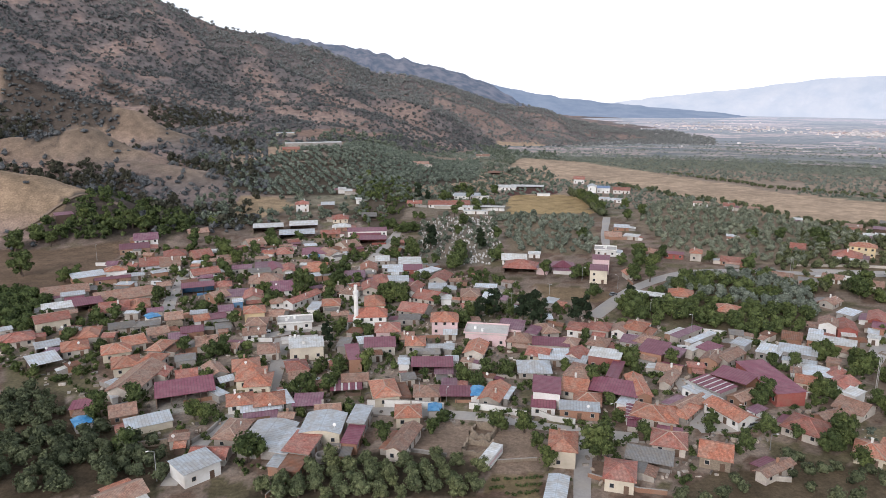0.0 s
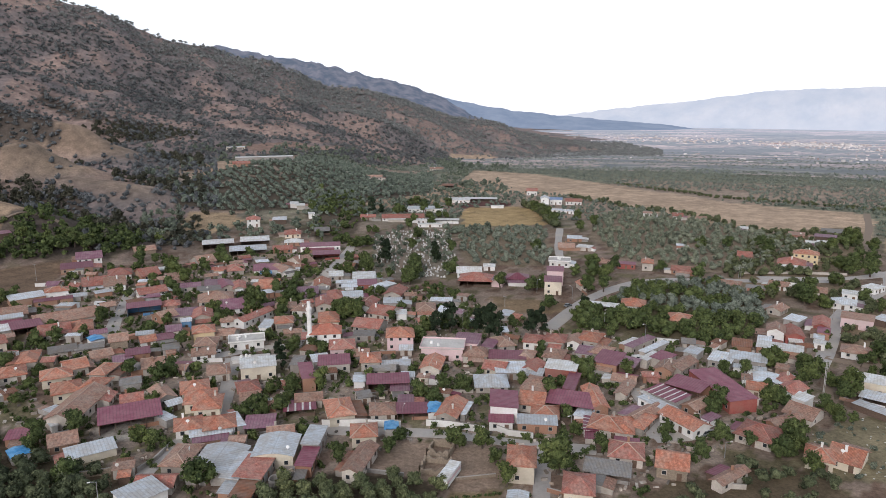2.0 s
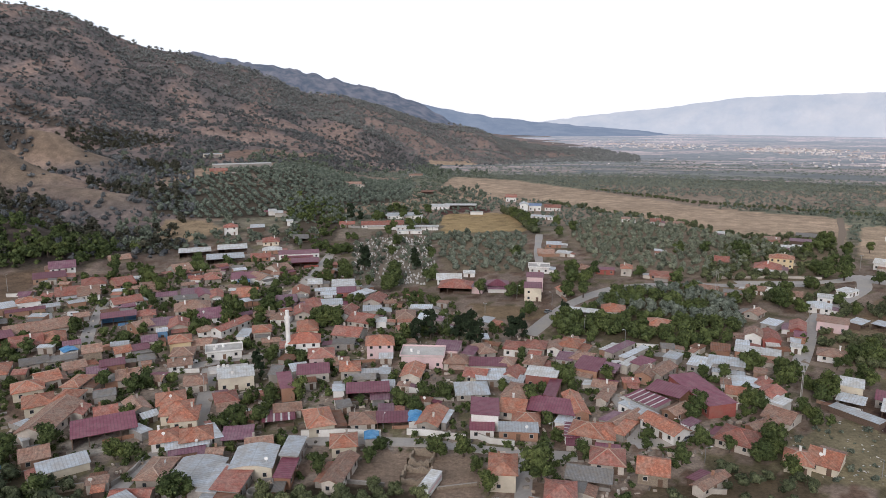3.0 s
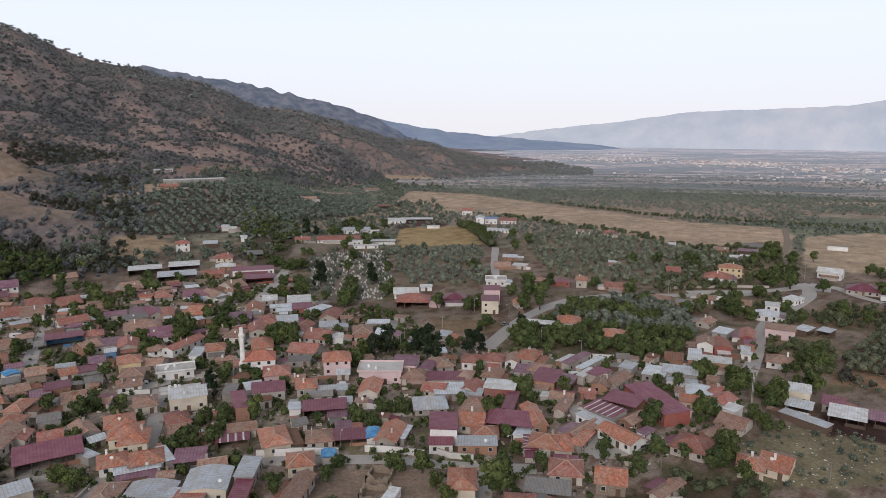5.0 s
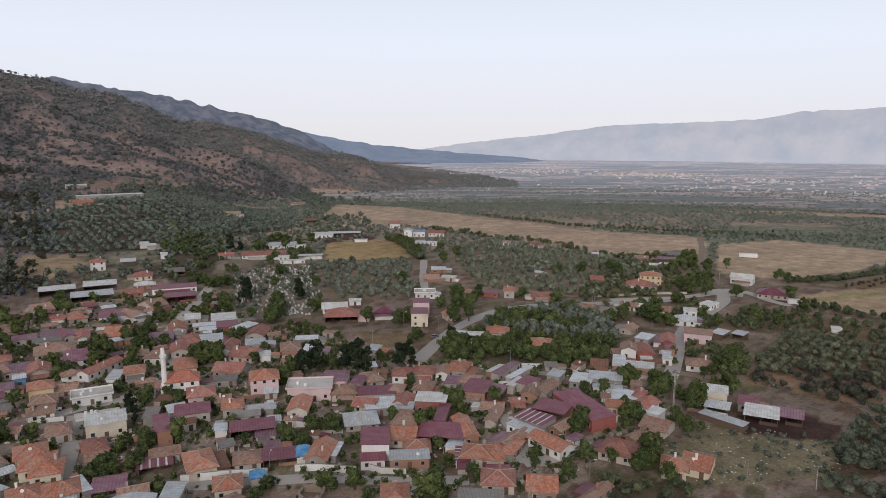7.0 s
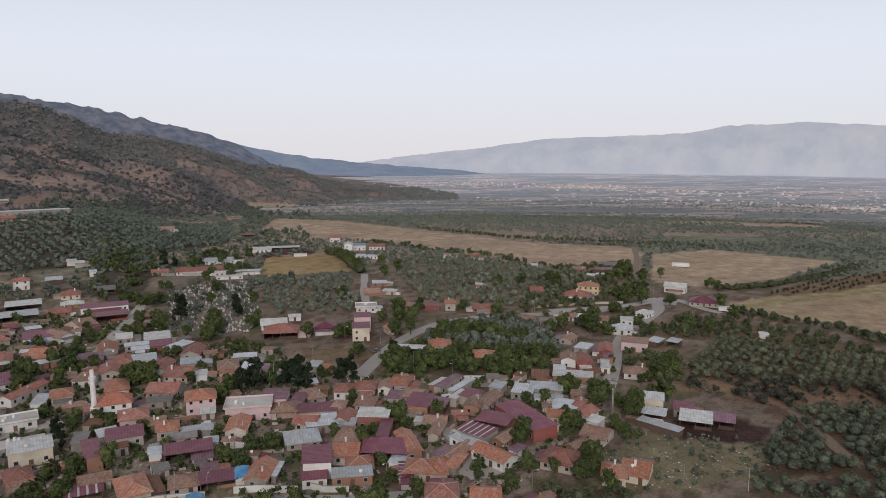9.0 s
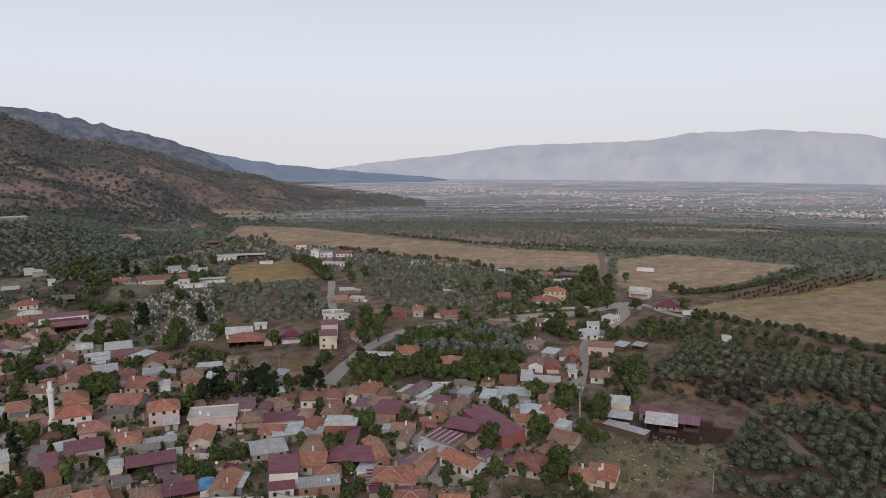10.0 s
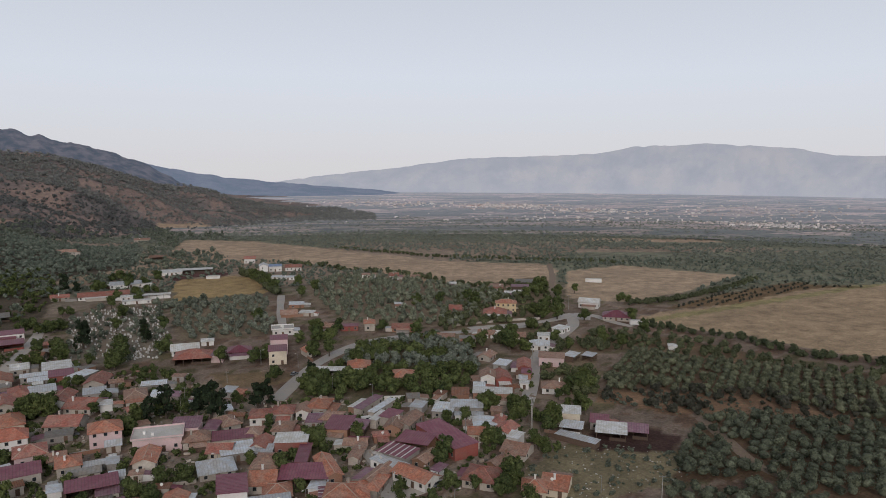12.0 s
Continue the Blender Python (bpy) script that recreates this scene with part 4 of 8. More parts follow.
def house(x, y, w, d, rot, h, roof, cover, walls, is_open=False):
    """A village house or shed: walls, roof, ridge caps, chimney, windows and doors; its front looks along its own -y."""
    if d > w * 1.45 and roof in ("gable", "hip", "mono", "stripe"):
        w, d, rot = d, w, rot + 90
    rnd = random.Random(int(x * 13.7) * 7919 + int(y * 11.3))
    ca, sa = math.cos(radians(rot)), math.sin(radians(rot))
    spots = [height(x + ca * px - sa * py, y + sa * px + ca * py) for px, py in ((-w / 2, -d / 2), (w / 2, -d / 2), (w / 2, d / 2), (-w / 2, d / 2), (0, 0))]
    z = spots[4]
    low = min(spots) - z - 0.5
    PLOTS.append((x, y, max(w, d) / 2 + 0.6, ca, sa, w / 2 + 0.5, d / 2 + 0.5))
    shed = roof in ("mono", "stripe", "arch", "tarp")
    name = "shed" if shed and h < 4.6 else "house"
    state = "open-fronted " if is_open else ""
    home = thing(name, x, y, z, rot, f"{state}{WALLWORDS[walls]} {name} under a {WORDS[cover]} roof", name, "village houses")
    over = 0.6 if not shed else 0.35
    hx, hy, ox, oy = w / 2, d / 2, w / 2 + over, d / 2 + over
    rise = {"gable": 0.21 * d, "hip": 0.21 * min(w, d), "mono": min(0.045 * d, 0.6), "stripe": min(0.045 * d, 0.5), "arch": 0.09 * w, "flat": 0.0, "tarp": 0.5}[roof]
    # walls
    s = Shape()
    wt_ = 0.25
    zl, zr = h, h
    if roof in ("mono", "stripe"):
        zf, zb = h - 0.02, h + rise - 0.02
    else:
        zf = zb = h
    if is_open:
        q = Shape()
        q.box(-hx, hx, hy - wt_, hy, low, zb - 0.1)
        part("wall", q, WALL[walls], home)
        q = Shape()
        q.box(-hx * 0.1, hx, -hy + 0.4, -hy + 0.6, low, min(1.2, h * 0.4))
        part("parapet", q, WALL[walls], home)
        s.face((-hx, -hy + 0.3, low), (-hx, hy - wt_, low), (-hx, hy - wt_, zb - 0.15), (-hx, -hy + 0.3, zf - 0.1))
        s.face((-hx + wt_, -hy + 0.3, low), (-hx + wt_, -hy + 0.3, zf - 0.1), (-hx + wt_, hy - wt_, zb - 0.15), (-hx + wt_, hy - wt_, low))
        s.face((-hx, -hy + 0.3, low), (-hx, -hy + 0.3, zf - 0.1), (-hx + wt_, -hy + 0.3, zf - 0.1), (-hx + wt_, -hy + 0.3, low))
    else:
        n = len(s.v)
        s.v += [(-hx, -hy, low), (hx, -hy, low), (hx, hy, low), (-hx, hy, low), (-hx, -hy, zf), (hx, -hy, zf), (hx, hy, zb), (-hx, hy, zb)]
        s.f += [tuple(n + k for k in q) for q in ((0, 1, 5, 4), (1, 2, 6, 5), (2, 3, 7, 6), (3, 0, 4, 7), (4, 5, 6, 7), (3, 2, 1, 0))]
        if roof == "gable":
            s.face((hx, -hy, h), (hx, hy, h), (hx, 0, h + rise))
            s.face((-hx, hy, h), (-hx, -hy, h), (-hx, 0, h + rise))
    if s.f:
        part("wall", s, WALL[walls], home)
    if is_open:
        count = max(2, int(w / 4) + 1)
        for k in range(count):
            q = Shape()
            px = -hx + 0.2 + (w - 0.4) * k / (count - 1)
            q.box(px - 0.09, px + 0.09, -hy + 0.1, -hy + 0.28, low, zf - 0.1)
            part("post", q, WALL["wood"], home)
    # roof
    s, caps = Shape(), []
    top = []
    eave = h - over * (rise / max(d / 2, 0.1)) if roof in ("gable", "hip") else h
    if roof == "gable":
        sag = rnd.uniform(0, 0.12)
        peak = h + rise + 0.12
        top = [[(-ox, -oy, eave + 0.12), (0, -oy, eave + 0.12), (0, 0, peak - sag), (-ox, 0, peak)], [(0, -oy, eave + 0.12), (ox, -oy, eave + 0.12), (ox, 0, peak), (0, 0, peak - sag)],
               [(ox, oy, eave + 0.12), (0, oy, eave + 0.12), (0, 0, peak - sag), (ox, 0, peak)], [(0, oy, eave + 0.12), (-ox, oy, eave + 0.12), (-ox, 0, peak), (0, 0, peak - sag)]]
        caps = [((-ox, 0, peak), (0, 0, peak - sag)), ((0, 0, peak - sag), (ox, 0, peak))]
    elif roof == "hip":
        rx = max(ox - oy, 0.25)
        peak = h + rise + 0.12
        e = eave + 0.12
        a, b = (-rx, 0, peak), (rx, 0, peak)
        c = [(-ox, -oy, e), (ox, -oy, e), (ox, oy, e), (-ox, oy, e)]
        top = [[c[0], c[1], b, a], [c[1], c[2], b], [c[2], c[3], a, b], [c[3], c[0], a]]
        caps = [(a, b), (c[0], a), (c[1], b), (c[2], b), (c[3], a)]
    elif roof == "mono":
        k = rise / d
        top = [[(-ox, -oy, h - k * over + 0.08), (ox, -oy, h - k * over + 0.08), (ox, oy, h + rise + k * over + 0.08), (-ox, oy, h + rise + k * over + 0.08)]]
    elif roof == "arch":
        segs = 9
        pts = [(-ox + 2 * ox * j / segs, h + 0.05 + rise * math.sin(math.pi * j / segs)) for j in range(segs + 1)]
        top = [[(pts[j][0], -oy, pts[j][1]), (pts[j + 1][0], -oy, pts[j + 1][1]), (pts[j + 1][0], oy, pts[j + 1][1]), (pts[j][0], oy, pts[j][1])] for j in range(segs)]
        for yy in (-hy + 0.1, hy - 0.1):
            ends = Shape()
            line = [(px * 0.97, pz - 0.08) for px, pz in pts]
            for (xa, za), (xb, zb_) in zip(line, line[1:]):
                ends.face((xa, yy, h - 0.3), (xb, yy, h - 0.3), (xb, yy, zb_), (xa, yy, za))
            part("gable_end", ends, WALL[walls], home)
    elif roof == "flat":
        top = [[(-ox, -oy, h + 0.2), (ox, -oy, h + 0.2), (ox, oy, h + 0.2), (-ox, oy, h + 0.2)]]
        rail = Shape()
        for x0, x1, y0, y1 in ((-ox, ox, -oy, -oy + 0.2), (-ox, ox, oy - 0.2, oy), (-ox, -ox + 0.2, -oy + 0.2, oy - 0.2), (ox - 0.2, ox, -oy + 0.2, oy - 0.2)):
            rail.box(x0, x1, y0, y1, h + 0.2, h + 0.75)
        part("parapet", rail, WALL[walls], home)
    elif roof == "tarp":
        n = 5
        grid = [[(-ox + 2 * ox * i / n, -oy + 2 * oy * j / n, h + 0.35 + 0.5 * math.sin(math.pi * i / n) * (0.6 + 0.4 * j / n) - 0.25 * rnd.random()) for i in range(n + 1)] for j in range(n + 1)]
        top = [[grid[j][i], grid[j][i + 1], grid[j + 1][i + 1], grid[j + 1][i]] for j in range(n) for i in range(n)]
    if roof == "stripe":
        n = max(8, int(w / 0.5))
        for j in range(n):
            q = Shape()
            x0, x1 = -ox + 2 * ox * j / n, -ox + 2 * ox * (j + 1) / n
            up = 0.03 if j % 2 else 0.0
            q.slab([[(x0, -oy, h + up), (x1, -oy, h + up), (x1, oy, h + rise + up), (x0, oy, h + rise + up)]], 0.05)
            part("roof_panel", q, ROOF["whiteroof" if j % 4 == 2 else cover], home, "", True)
    else:
        s.slab(top, 0.18 if roof in ("gable", "hip", "flat") else 0.08)
        part("roof", s, ROOF[cover], home, f"{WORDS[cover]} roof", True)
    if cover in ("orange", "red", "old") and caps:
        capmat = CAP if rnd.random() < 0.4 else ROOF[cover]
        for a, b in caps:
            q = Shape()
            q.bar((a[0], a[1], a[2] + 0.03), (b[0], b[1], b[2] + 0.03), 0.24, 0.12)
            part("ridge_cap", q, capmat, home, "", True)
        if rnd.random() < 0.45:
            q = Shape()
            px, py = rnd.uniform(-0.3, 0.3) * w, rnd.choice((-0.18, 0.18)) * d
            q.box(px - 0.3, px + 0.3, py - 0.25, py + 0.25, h, h + rise + 0.9)
            q.box(px - 0.38, px + 0.38, py - 0.33, py + 0.33, h + rise + 0.9, h + rise + 1.0)
            part("chimney", q, WALL[rnd.choice(("plaster", "brick", "white"))], home)
    if rnd.random() < 0.16 and not is_open and h < 7:
        q = Shape()
        px, py = rnd.uniform(-0.4, 0.4) * w, -d * 0.3
        zz = h + rise * 0.45
        q.tube([(px, py, zz, 0.04), (px, py, zz + 0.9, 0.04)], 5)
        n = len(q.v)
        q.v += [(px + 0.5 * math.cos(k * math.pi / 5), py - 0.1, zz + 1.0 + 0.5 * math.sin(k * math.pi / 5)) for k in range(10)]
        q.f += [tuple(range(n, n + 10))]
        part("satellite_dish", q, WALL["white"], home, "pale satellite dish")
    if cover == "concrete":
        for k in range(rnd.randint(1, 3)):
            q = Shape()
            px, py = rnd.uniform(-0.3, 0.3) * w, rnd.uniform(-0.3, 0.3) * d
            q.tube([(px, py, h + 0.2, 0.5), (px, py, h + 1.3, 0.5)], 10)
            part("water_tank", q, WALL["white"], home, "white roof water tank")
    # windows and doors
    if not is_open and roof != "tarp" and walls != "wood":
        floors = 2 if h > 5 else 1
        for level in range(floors):
            zz = 1.0 + level * 3.0 if floors == 2 else min(1.1, h - 1.9)
            if zz < 0.4 or zz + 1.4 > h + 0.1:
                continue
            n = max(1, int(w / 3.2))
            for k in range(n):
                px = -hx + w * (k + 0.5) / n
                if level == 0 and k == n // 2:
                    opening(home, px, -hy, 0, 0, "door")
                elif not shed or k % 2 == 0:
                    opening(home, px, -hy, zz, 0)
            if d > 4 and not shed or h > 5:
                opening(home, hx, -d * 0.2, zz, 90)
                opening(home, -hx, d * 0.15, zz, -90)
    if not is_open and h < 4.4 and roof != "tarp":
        HOMES.append((home, x, y, w, d, ca, sa, h, low))
    return home


def free_of_things(x, y, gap):
    """True where no house or road stands."""
    ok = np.ones(len(x), bool)
    for px, py, r, ca, sa, hx, hy in PLOTS:
        near = np.abs(x - px) + np.abs(y - py) < 2 * r + 2 * gap + 4
        if near.any():
            u = ca * (x - px) + sa * (y - py)
            v = -sa * (x - px) + ca * (y - py)
            ok &= ~(near & (np.abs(u) < hx + gap) & (np.abs(v) < hy + gap))
    for pts, wide in ROADS:
        for q in pts[::2]:
            ok &= (x - q[0]) ** 2 + (y - q[1]) ** 2 > (wide / 2 + gap) ** 2
    return ok


house(-80.1, 202.4, 16.9, 11.2, 22, 3.4, "mono", "maroon", "brick", True)
house(-69.6, 201.2, 3.2, 6.7, 49, 2.4, "mono", "silver", "block")
house(-93.1, 188.1, 6.6, 7.8, 26, 2.9, "gable", "old", "brick")
house(-83.5, 182.6, 11.9, 6.7, 30, 2.2, "mono", "silver", "cream")
house(-106.5, 192.8, 7.2, 5.6, 14, 2.2, "mono", "maroon", "brick")
house(-101.8, 181.8, 4.4, 5.0, 39, 2.2, "tarp", "blue", "block")
house(-104.8, 208.5, 3.6, 4.5, 57, 2.2, "mono", "silver", "block")
house(-100.6, 198.5, 1.6, 3.4, 37, 2.2, "mono", "silver", "white")
house(-61.5, 157.5, 9.4, 8.0, 45, 3.8, "mono", "silver", "white")
house(-74.9, 145.9, 9.3, 6.7, 45, 2.4, "gable", "old", "plaster")
house(-57.2, 175.7, 6.4, 11.2, -7, 3.4, "hip", "old", "plaster")
house(-60.1, 164.7, 9.0, 5.6, -2, 2.4, "gable", "red", "plaster")
house(-61.0, 195.1, 7.0, 7.8, 17, 3.0, "hip", "orange", "white")
house(-52.3, 195.5, 8.4, 8.4, 15, 3.0, "hip", "orange", "white")
house(-47.7, 197.5, 2.2, 10.1, 26, 2.6, "mono", "silver", "block")
house(-53.6, 191.1, 11.2, 4.5, 16, 2.2, "mono", "silver", "white")
house(-62.3, 213.2, 8.8, 10.1, 11, 3.4, "hip", "orange", "cream")
house(-47.0, 172.8, 11.6, 15.0, -7, 3.0, "arch", "silver", "block")
house(-41.2, 169.4, 4.5, 13.0, -8, 3.2, "mono", "silver", "block")
house(-36.8, 168.3, 6.9, 11.0, -10, 3.2, "mono", "red", "block")
house(-37.3, 159.6, 4.9, 9.0, -9, 2.6, "mono", "rust", "brick")
house(-41.0, 161.0, 3.9, 8.0, -8, 2.6, "mono", "silver", "brick")
house(-33.0, 178.5, 10.8, 12.0, -2, 3.6, "arch", "silver", "cream")
house(-23.5, 183.4, 4.6, 11.0, -7, 3.8, "mono", "silver", "block")
house(-24.1, 172.7, 4.0, 10.0, -6, 3.2, "mono", "maroon", "brick")
house(-10.0, 186.7, 6.7, 7.8, 3, 3.4, "hip", "orange", "cream")
house(-10.3, 171.0, 4.5, 14.6, -17, 3.4, "gable", "old", "plaster")
house(-40.6, 195.6, 8.2, 7.8, 4, 2.4, "mono", "purple", "block", True)
house(-33.8, 190.2, 6.8, 5.6, 10, 2.4, "gable", "old", "brick")
house(-30.5, 206.2, 9.2, 6.7, 8, 2.4, "stripe", "maroon", "wood", True)
house(-28.4, 211.4, 7.8, 5.6, 8, 2.9, "gable", "old", "plaster")
house(-18.1, 201.9, 7.4, 12.3, 13, 3.6, "hip", "orange", "cream")
house(-5.0, 202.1, 7.2, 7.8, 1, 2.6, "hip", "old", "plaster")
house(4.3, 201.8, 10.0, 6.7, -1, 2.4, "mono", "maroon", "brick", True)
house(2.1, 208.4, 4.4, 5.6, -1, 2.4, "mono", "purple", "block")
house(-2.3, 190.6, 3.6, 4.5, 1, 2.2, "tarp", "blue", "block")
house(10.7, 201.5, 3.6, 6.7, -3, 2.4, "tarp", "blue", "white")
house(15.9, 200.6, 6.1, 12.3, -20, 2.9, "gable", "orange", "plaster")
house(20.5, 200.8, 1.5, 9.0, -21, 2.4, "mono", "silver", "block")
house(32.0, 200.6, 8.0, 12.3, -9, 5.1, "mono", "maroon", "white")
house(30.0, 193.1, 6.8, 6.7, -9, 2.8, "mono", "maroon", "white")
house(40.2, 190.3, 11.2, 5.6, -10, 2.9, "mono", "silver", "brick")
house(42.1, 205.7, 7.4, 10.1, -22, 2.9, "gable", "orange", "plaster")
house(44.0, 197.2, 7.5, 9.0, -13, 2.4, "hip", "orange", "plaster")
house(53.6, 203.0, 14.4, 10.1, -23, 3.4, "mono", "maroon", "brick", True)
house(56.1, 196.2, 4.4, 9.0, -31, 2.4, "mono", "silver", "white")
house(61.3, 204.5, 4.8, 15.7, -3, 3.4, "gable", "orange", "brick")
house(60.3, 187.4, 9.4, 9.0, -26, 3.0, "hip", "orange", "plaster")
house(55.7, 188.2, 3.9, 9.0, -16, 2.4, "stripe", "maroon", "white")
house(31.3, 166.0, 6.5, 10.1, -11, 5.2, "hip", "orange", "cream")
house(26.8, 147.7, 4.6, 12.3, -15, 2.4, "arch", "silver", "block")
house(43.3, 154.3, 6.8, 9.0, -16, 3.8, "hip", "red", "cream")
house(60.8, 171.8, 8.5, 9.0, -19, 2.8, "hip", "red", "plaster")
house(53.1, 163.3, 11.4, 6.7, -21, 2.4, "mono", "grey", "block", True)
house(49.0, 158.6, 3.1, 5.6, -27, 2.2, "mono", "grey", "block")
house(73.8, 194.1, 4.7, 13.4, -51, 2.6, "gable", "old", "brick")
house(64.7, 186.8, 5.7, 10.1, -19, 2.6, "hip", "orange", "plaster")
house(71.2, 189.1, 4.2, 10.1, -41, 2.6, "hip", "orange", "plaster")
house(70.6, 164.6, 7.4, 9.0, -23, 3.4, "gable", "orange", "stone")
house(82.6, 157.4, 2.9, 11.2, -58, 2.8, "gable", "old", "plaster")
house(83.4, 188.0, 13.0, 6.5, -66, 3.2, "gable", "orange", "white")
house(92.1, 189.6, 2.9, 5.6, -56, 2.6, "mono", "purple", "white", True)
house(79.9, 207.1, 2.5, 5.6, -57, 3.4, "mono", "whiteroof", "block")
house(79.4, 199.1, 12.2, 4.0, -64, 3.2, "mono", "silver", "white")
house(84.6, 204.3, 11.2, 8.0, -58, 4.0, "stripe", "maroon", "block")
house(93.2, 209.2, 11.1, 9.0, -46, 4.7, "mono", "maroon", "brick", True)
house(104.5, 209.4, 25.4, 9.0, -85, 4.2, "mono", "maroon", "redwall")
house(92.0, 199.3, 4.8, 9.0, -55, 2.6, "gable", "old", "brick")
house(126.4, 206.9, 6.2, 9.0, -56, 3.4, "gable", "red", "white")
house(-153.7, 290.4, 10.9, 10.1, 33, 3.4, "mono", "maroon", "brick", True)
house(-155.5, 264.9, 11.7, 9.0, 38, 4.7, "gable", "red", "cream")
house(-158.9, 247.5, 10.5, 9.0, 33, 2.9, "hip", "red", "plaster")
house(-144.3, 241.5, 8.1, 6.7, 36, 2.4, "mono", "silver", "block", True)
house(-136.9, 225.3, 9.1, 10.1, 41, 3.4, "mono", "silver", "wood", True)
house(-134.4, 253.4, 5.8, 11.2, 18, 2.9, "hip", "orange", "plaster")
house(-133.3, 239.5, 8.1, 10.1, 29, 2.9, "hip", "orange", "plaster")
house(-116.5, 235.5, 8.9, 9.0, 26, 3.4, "hip", "orange", "cream")
house(-114.0, 243.6, 7.0, 9.0, 35, 3.4, "gable", "orange", "plaster")
house(-107.7, 223.3, 8.1, 10.1, 26, 3.4, "hip", "orange", "cream")
house(-126.8, 262.8, 8.7, 6.7, 26, 2.4, "gable", "grey", "plaster")
house(-117.6, 264.7, 9.7, 5.6, 24, 2.4, "mono", "grey", "block")
house(-119.2, 274.2, 4.8, 5.6, 38, 2.2, "tarp", "blue", "white")
house(-110.3, 256.6, 6.9, 6.7, 33, 2.4, "gable", "old", "plaster")
house(-101.7, 238.7, 5.5, 10.1, -7, 3.4, "hip", "orange", "plaster")
house(-99.5, 224.8, 6.7, 10.1, -6, 3.6, "hip", "orange", "plaster")
house(-98.5, 209.9, 9.2, 22.4, -3, 3.4, "gable", "old", "plaster")
house(-107.8, 267.5, 6.1, 7.8, 22, 4.7, "gable", "old", "stone")
house(-96.7, 256.4, 8.0, 6.7, 21, 2.9, "mono", "maroon", "brick")
house(-87.2, 244.3, 6.9, 9.0, 20, 2.9, "gable", "old", "plaster")
house(-100.0, 250.4, 6.1, 6.7, 22, 2.4, "mono", "purple", "brick")
house(-89.7, 229.3, 6.4, 5.6, 21, 2.2, "mono", "grey", "block")
house(-75.7, 217.8, 5.4, 10.1, 34, 2.9, "gable", "old", "plaster")
house(-84.3, 215.5, 6.0, 6.7, 21, 2.4, "gable", "red", "plaster")
house(-92.6, 216.7, 3.6, 6.7, 3, 2.4, "gable", "red", "plaster")
house(-114.0, 313.9, 14.2, 7.8, 20, 4.2, "mono", "maroon", "tarpblue", True)
house(-101.0, 301.7, 7.2, 9.0, 49, 3.0, "gable", "old", "brick")
house(-98.8, 272.3, 5.4, 6.7, 30, 2.4, "gable", "orange", "white")
house(-92.6, 274.4, 6.8, 6.7, 29, 2.4, "mono", "maroon", "block")
house(-86.5, 262.1, 5.7, 5.6, 18, 2.4, "mono", "grey", "block")
house(-175.6, 334.8, 14.7, 10.1, 36, 3.4, "mono", "silver", "brick")
house(-164.3, 341.0, 9.6, 6.7, 26, 4.7, "hip", "orange", "white")
house(-162.0, 332.3, 15.9, 4.5, 26, 2.4, "mono", "maroon", "brick")
house(-154.0, 338.3, 8.6, 5.6, 24, 2.4, "mono", "silver", "block")
house(-77.9, 276.5, 7.9, 9.0, 16, 4.7, "hip", "orange", "yellow")
house(-74.1, 266.1, 7.8, 9.0, 6, 3.0, "hip", "old", "plaster")
house(-104.2, 320.3, 7.0, 7.8, 18, 2.9, "hip", "red", "plaster")
house(-91.5, 282.7, 5.7, 7.8, 18, 2.9, "mono", "purple", "plaster")
house(-62.3, 298.3, 5.5, 19.0, -30, 3.4, "gable", "red", "white")
house(-69.0, 278.1, 6.3, 6.7, -6, 2.4, "gable", "old", "plaster")
house(-59.1, 267.5, 12.7, 7.8, 12, 3.1, "flat", "concrete", "white")
house(-72.5, 255.5, 7.7, 6.7, 16, 2.6, "gable", "old", "white")
house(-54.3, 251.1, 13.2, 3.0, 12, 1.5, "mono", "concrete", "white")
house(-48.9, 236.9, 11.7, 9.0, 12, 4.9, "mono", "whiteroof", "cream")
house(-54.6, 286.7, 4.2, 11.2, -4, 2.9, "mono", "silver", "white")
house(-48.3, 290.3, 7.0, 9.0, 9, 3.4, "hip", "orange", "plaster")
house(-42.4, 309.0, 7.3, 10.1, -12, 3.0, "hip", "old", "white")
house(-50.8, 313.0, 8.6, 7.8, 9, 3.0, "hip", "old", "plaster")
house(-21.3, 256.7, 8.9, 10.1, 5, 3.9, "hip", "red", "pink")
house(-23.0, 241.3, 10.9, 9.0, 5, 3.4, "mono", "maroon", "plaster")
house(-31.1, 228.9, 4.2, 14.6, 13, 4.7, "mono", "maroon", "brick")
house(-28.3, 244.9, 5.9, 6.7, 17, 3.0, "mono", "silver", "block")
house(-36.0, 242.8, 4.0, 9.0, -2, 3.0, "mono", "grey", "block")
house(-13.6, 251.3, 4.9, 6.7, 3, 2.4, "gable", "old", "plaster")
house(-10.1, 243.4, 6.6, 9.0, 2, 3.4, "hip", "orange", "plaster")
house(-3.6, 223.0, 13.7, 7.8, 1, 3.4, "mono", "maroon", "wood", True)
house(-13.4, 226.5, 3.6, 5.6, 3, 2.2, "mono", "silver", "white")
house(-5.8, 235.7, 8.7, 4.5, 1, 2.4, "gable", "grey", "plaster")
house(-2.8, 240.8, 6.4, 3.4, 1, 2.2, "mono", "silver", "block")
house(-62.4, 236.4, 6.8, 9.0, 15, 3.0, "hip", "old", "plaster")
house(-66.2, 221.0, 8.2, 10.1, 17, 3.4, "hip", "orange", "cream")
house(-58.7, 208.6, 7.5, 10.1, 8, 3.4, "hip", "orange", "cream")
house(-49.3, 221.7, 6.5, 9.0, 18, 2.6, "hip", "red", "plaster")
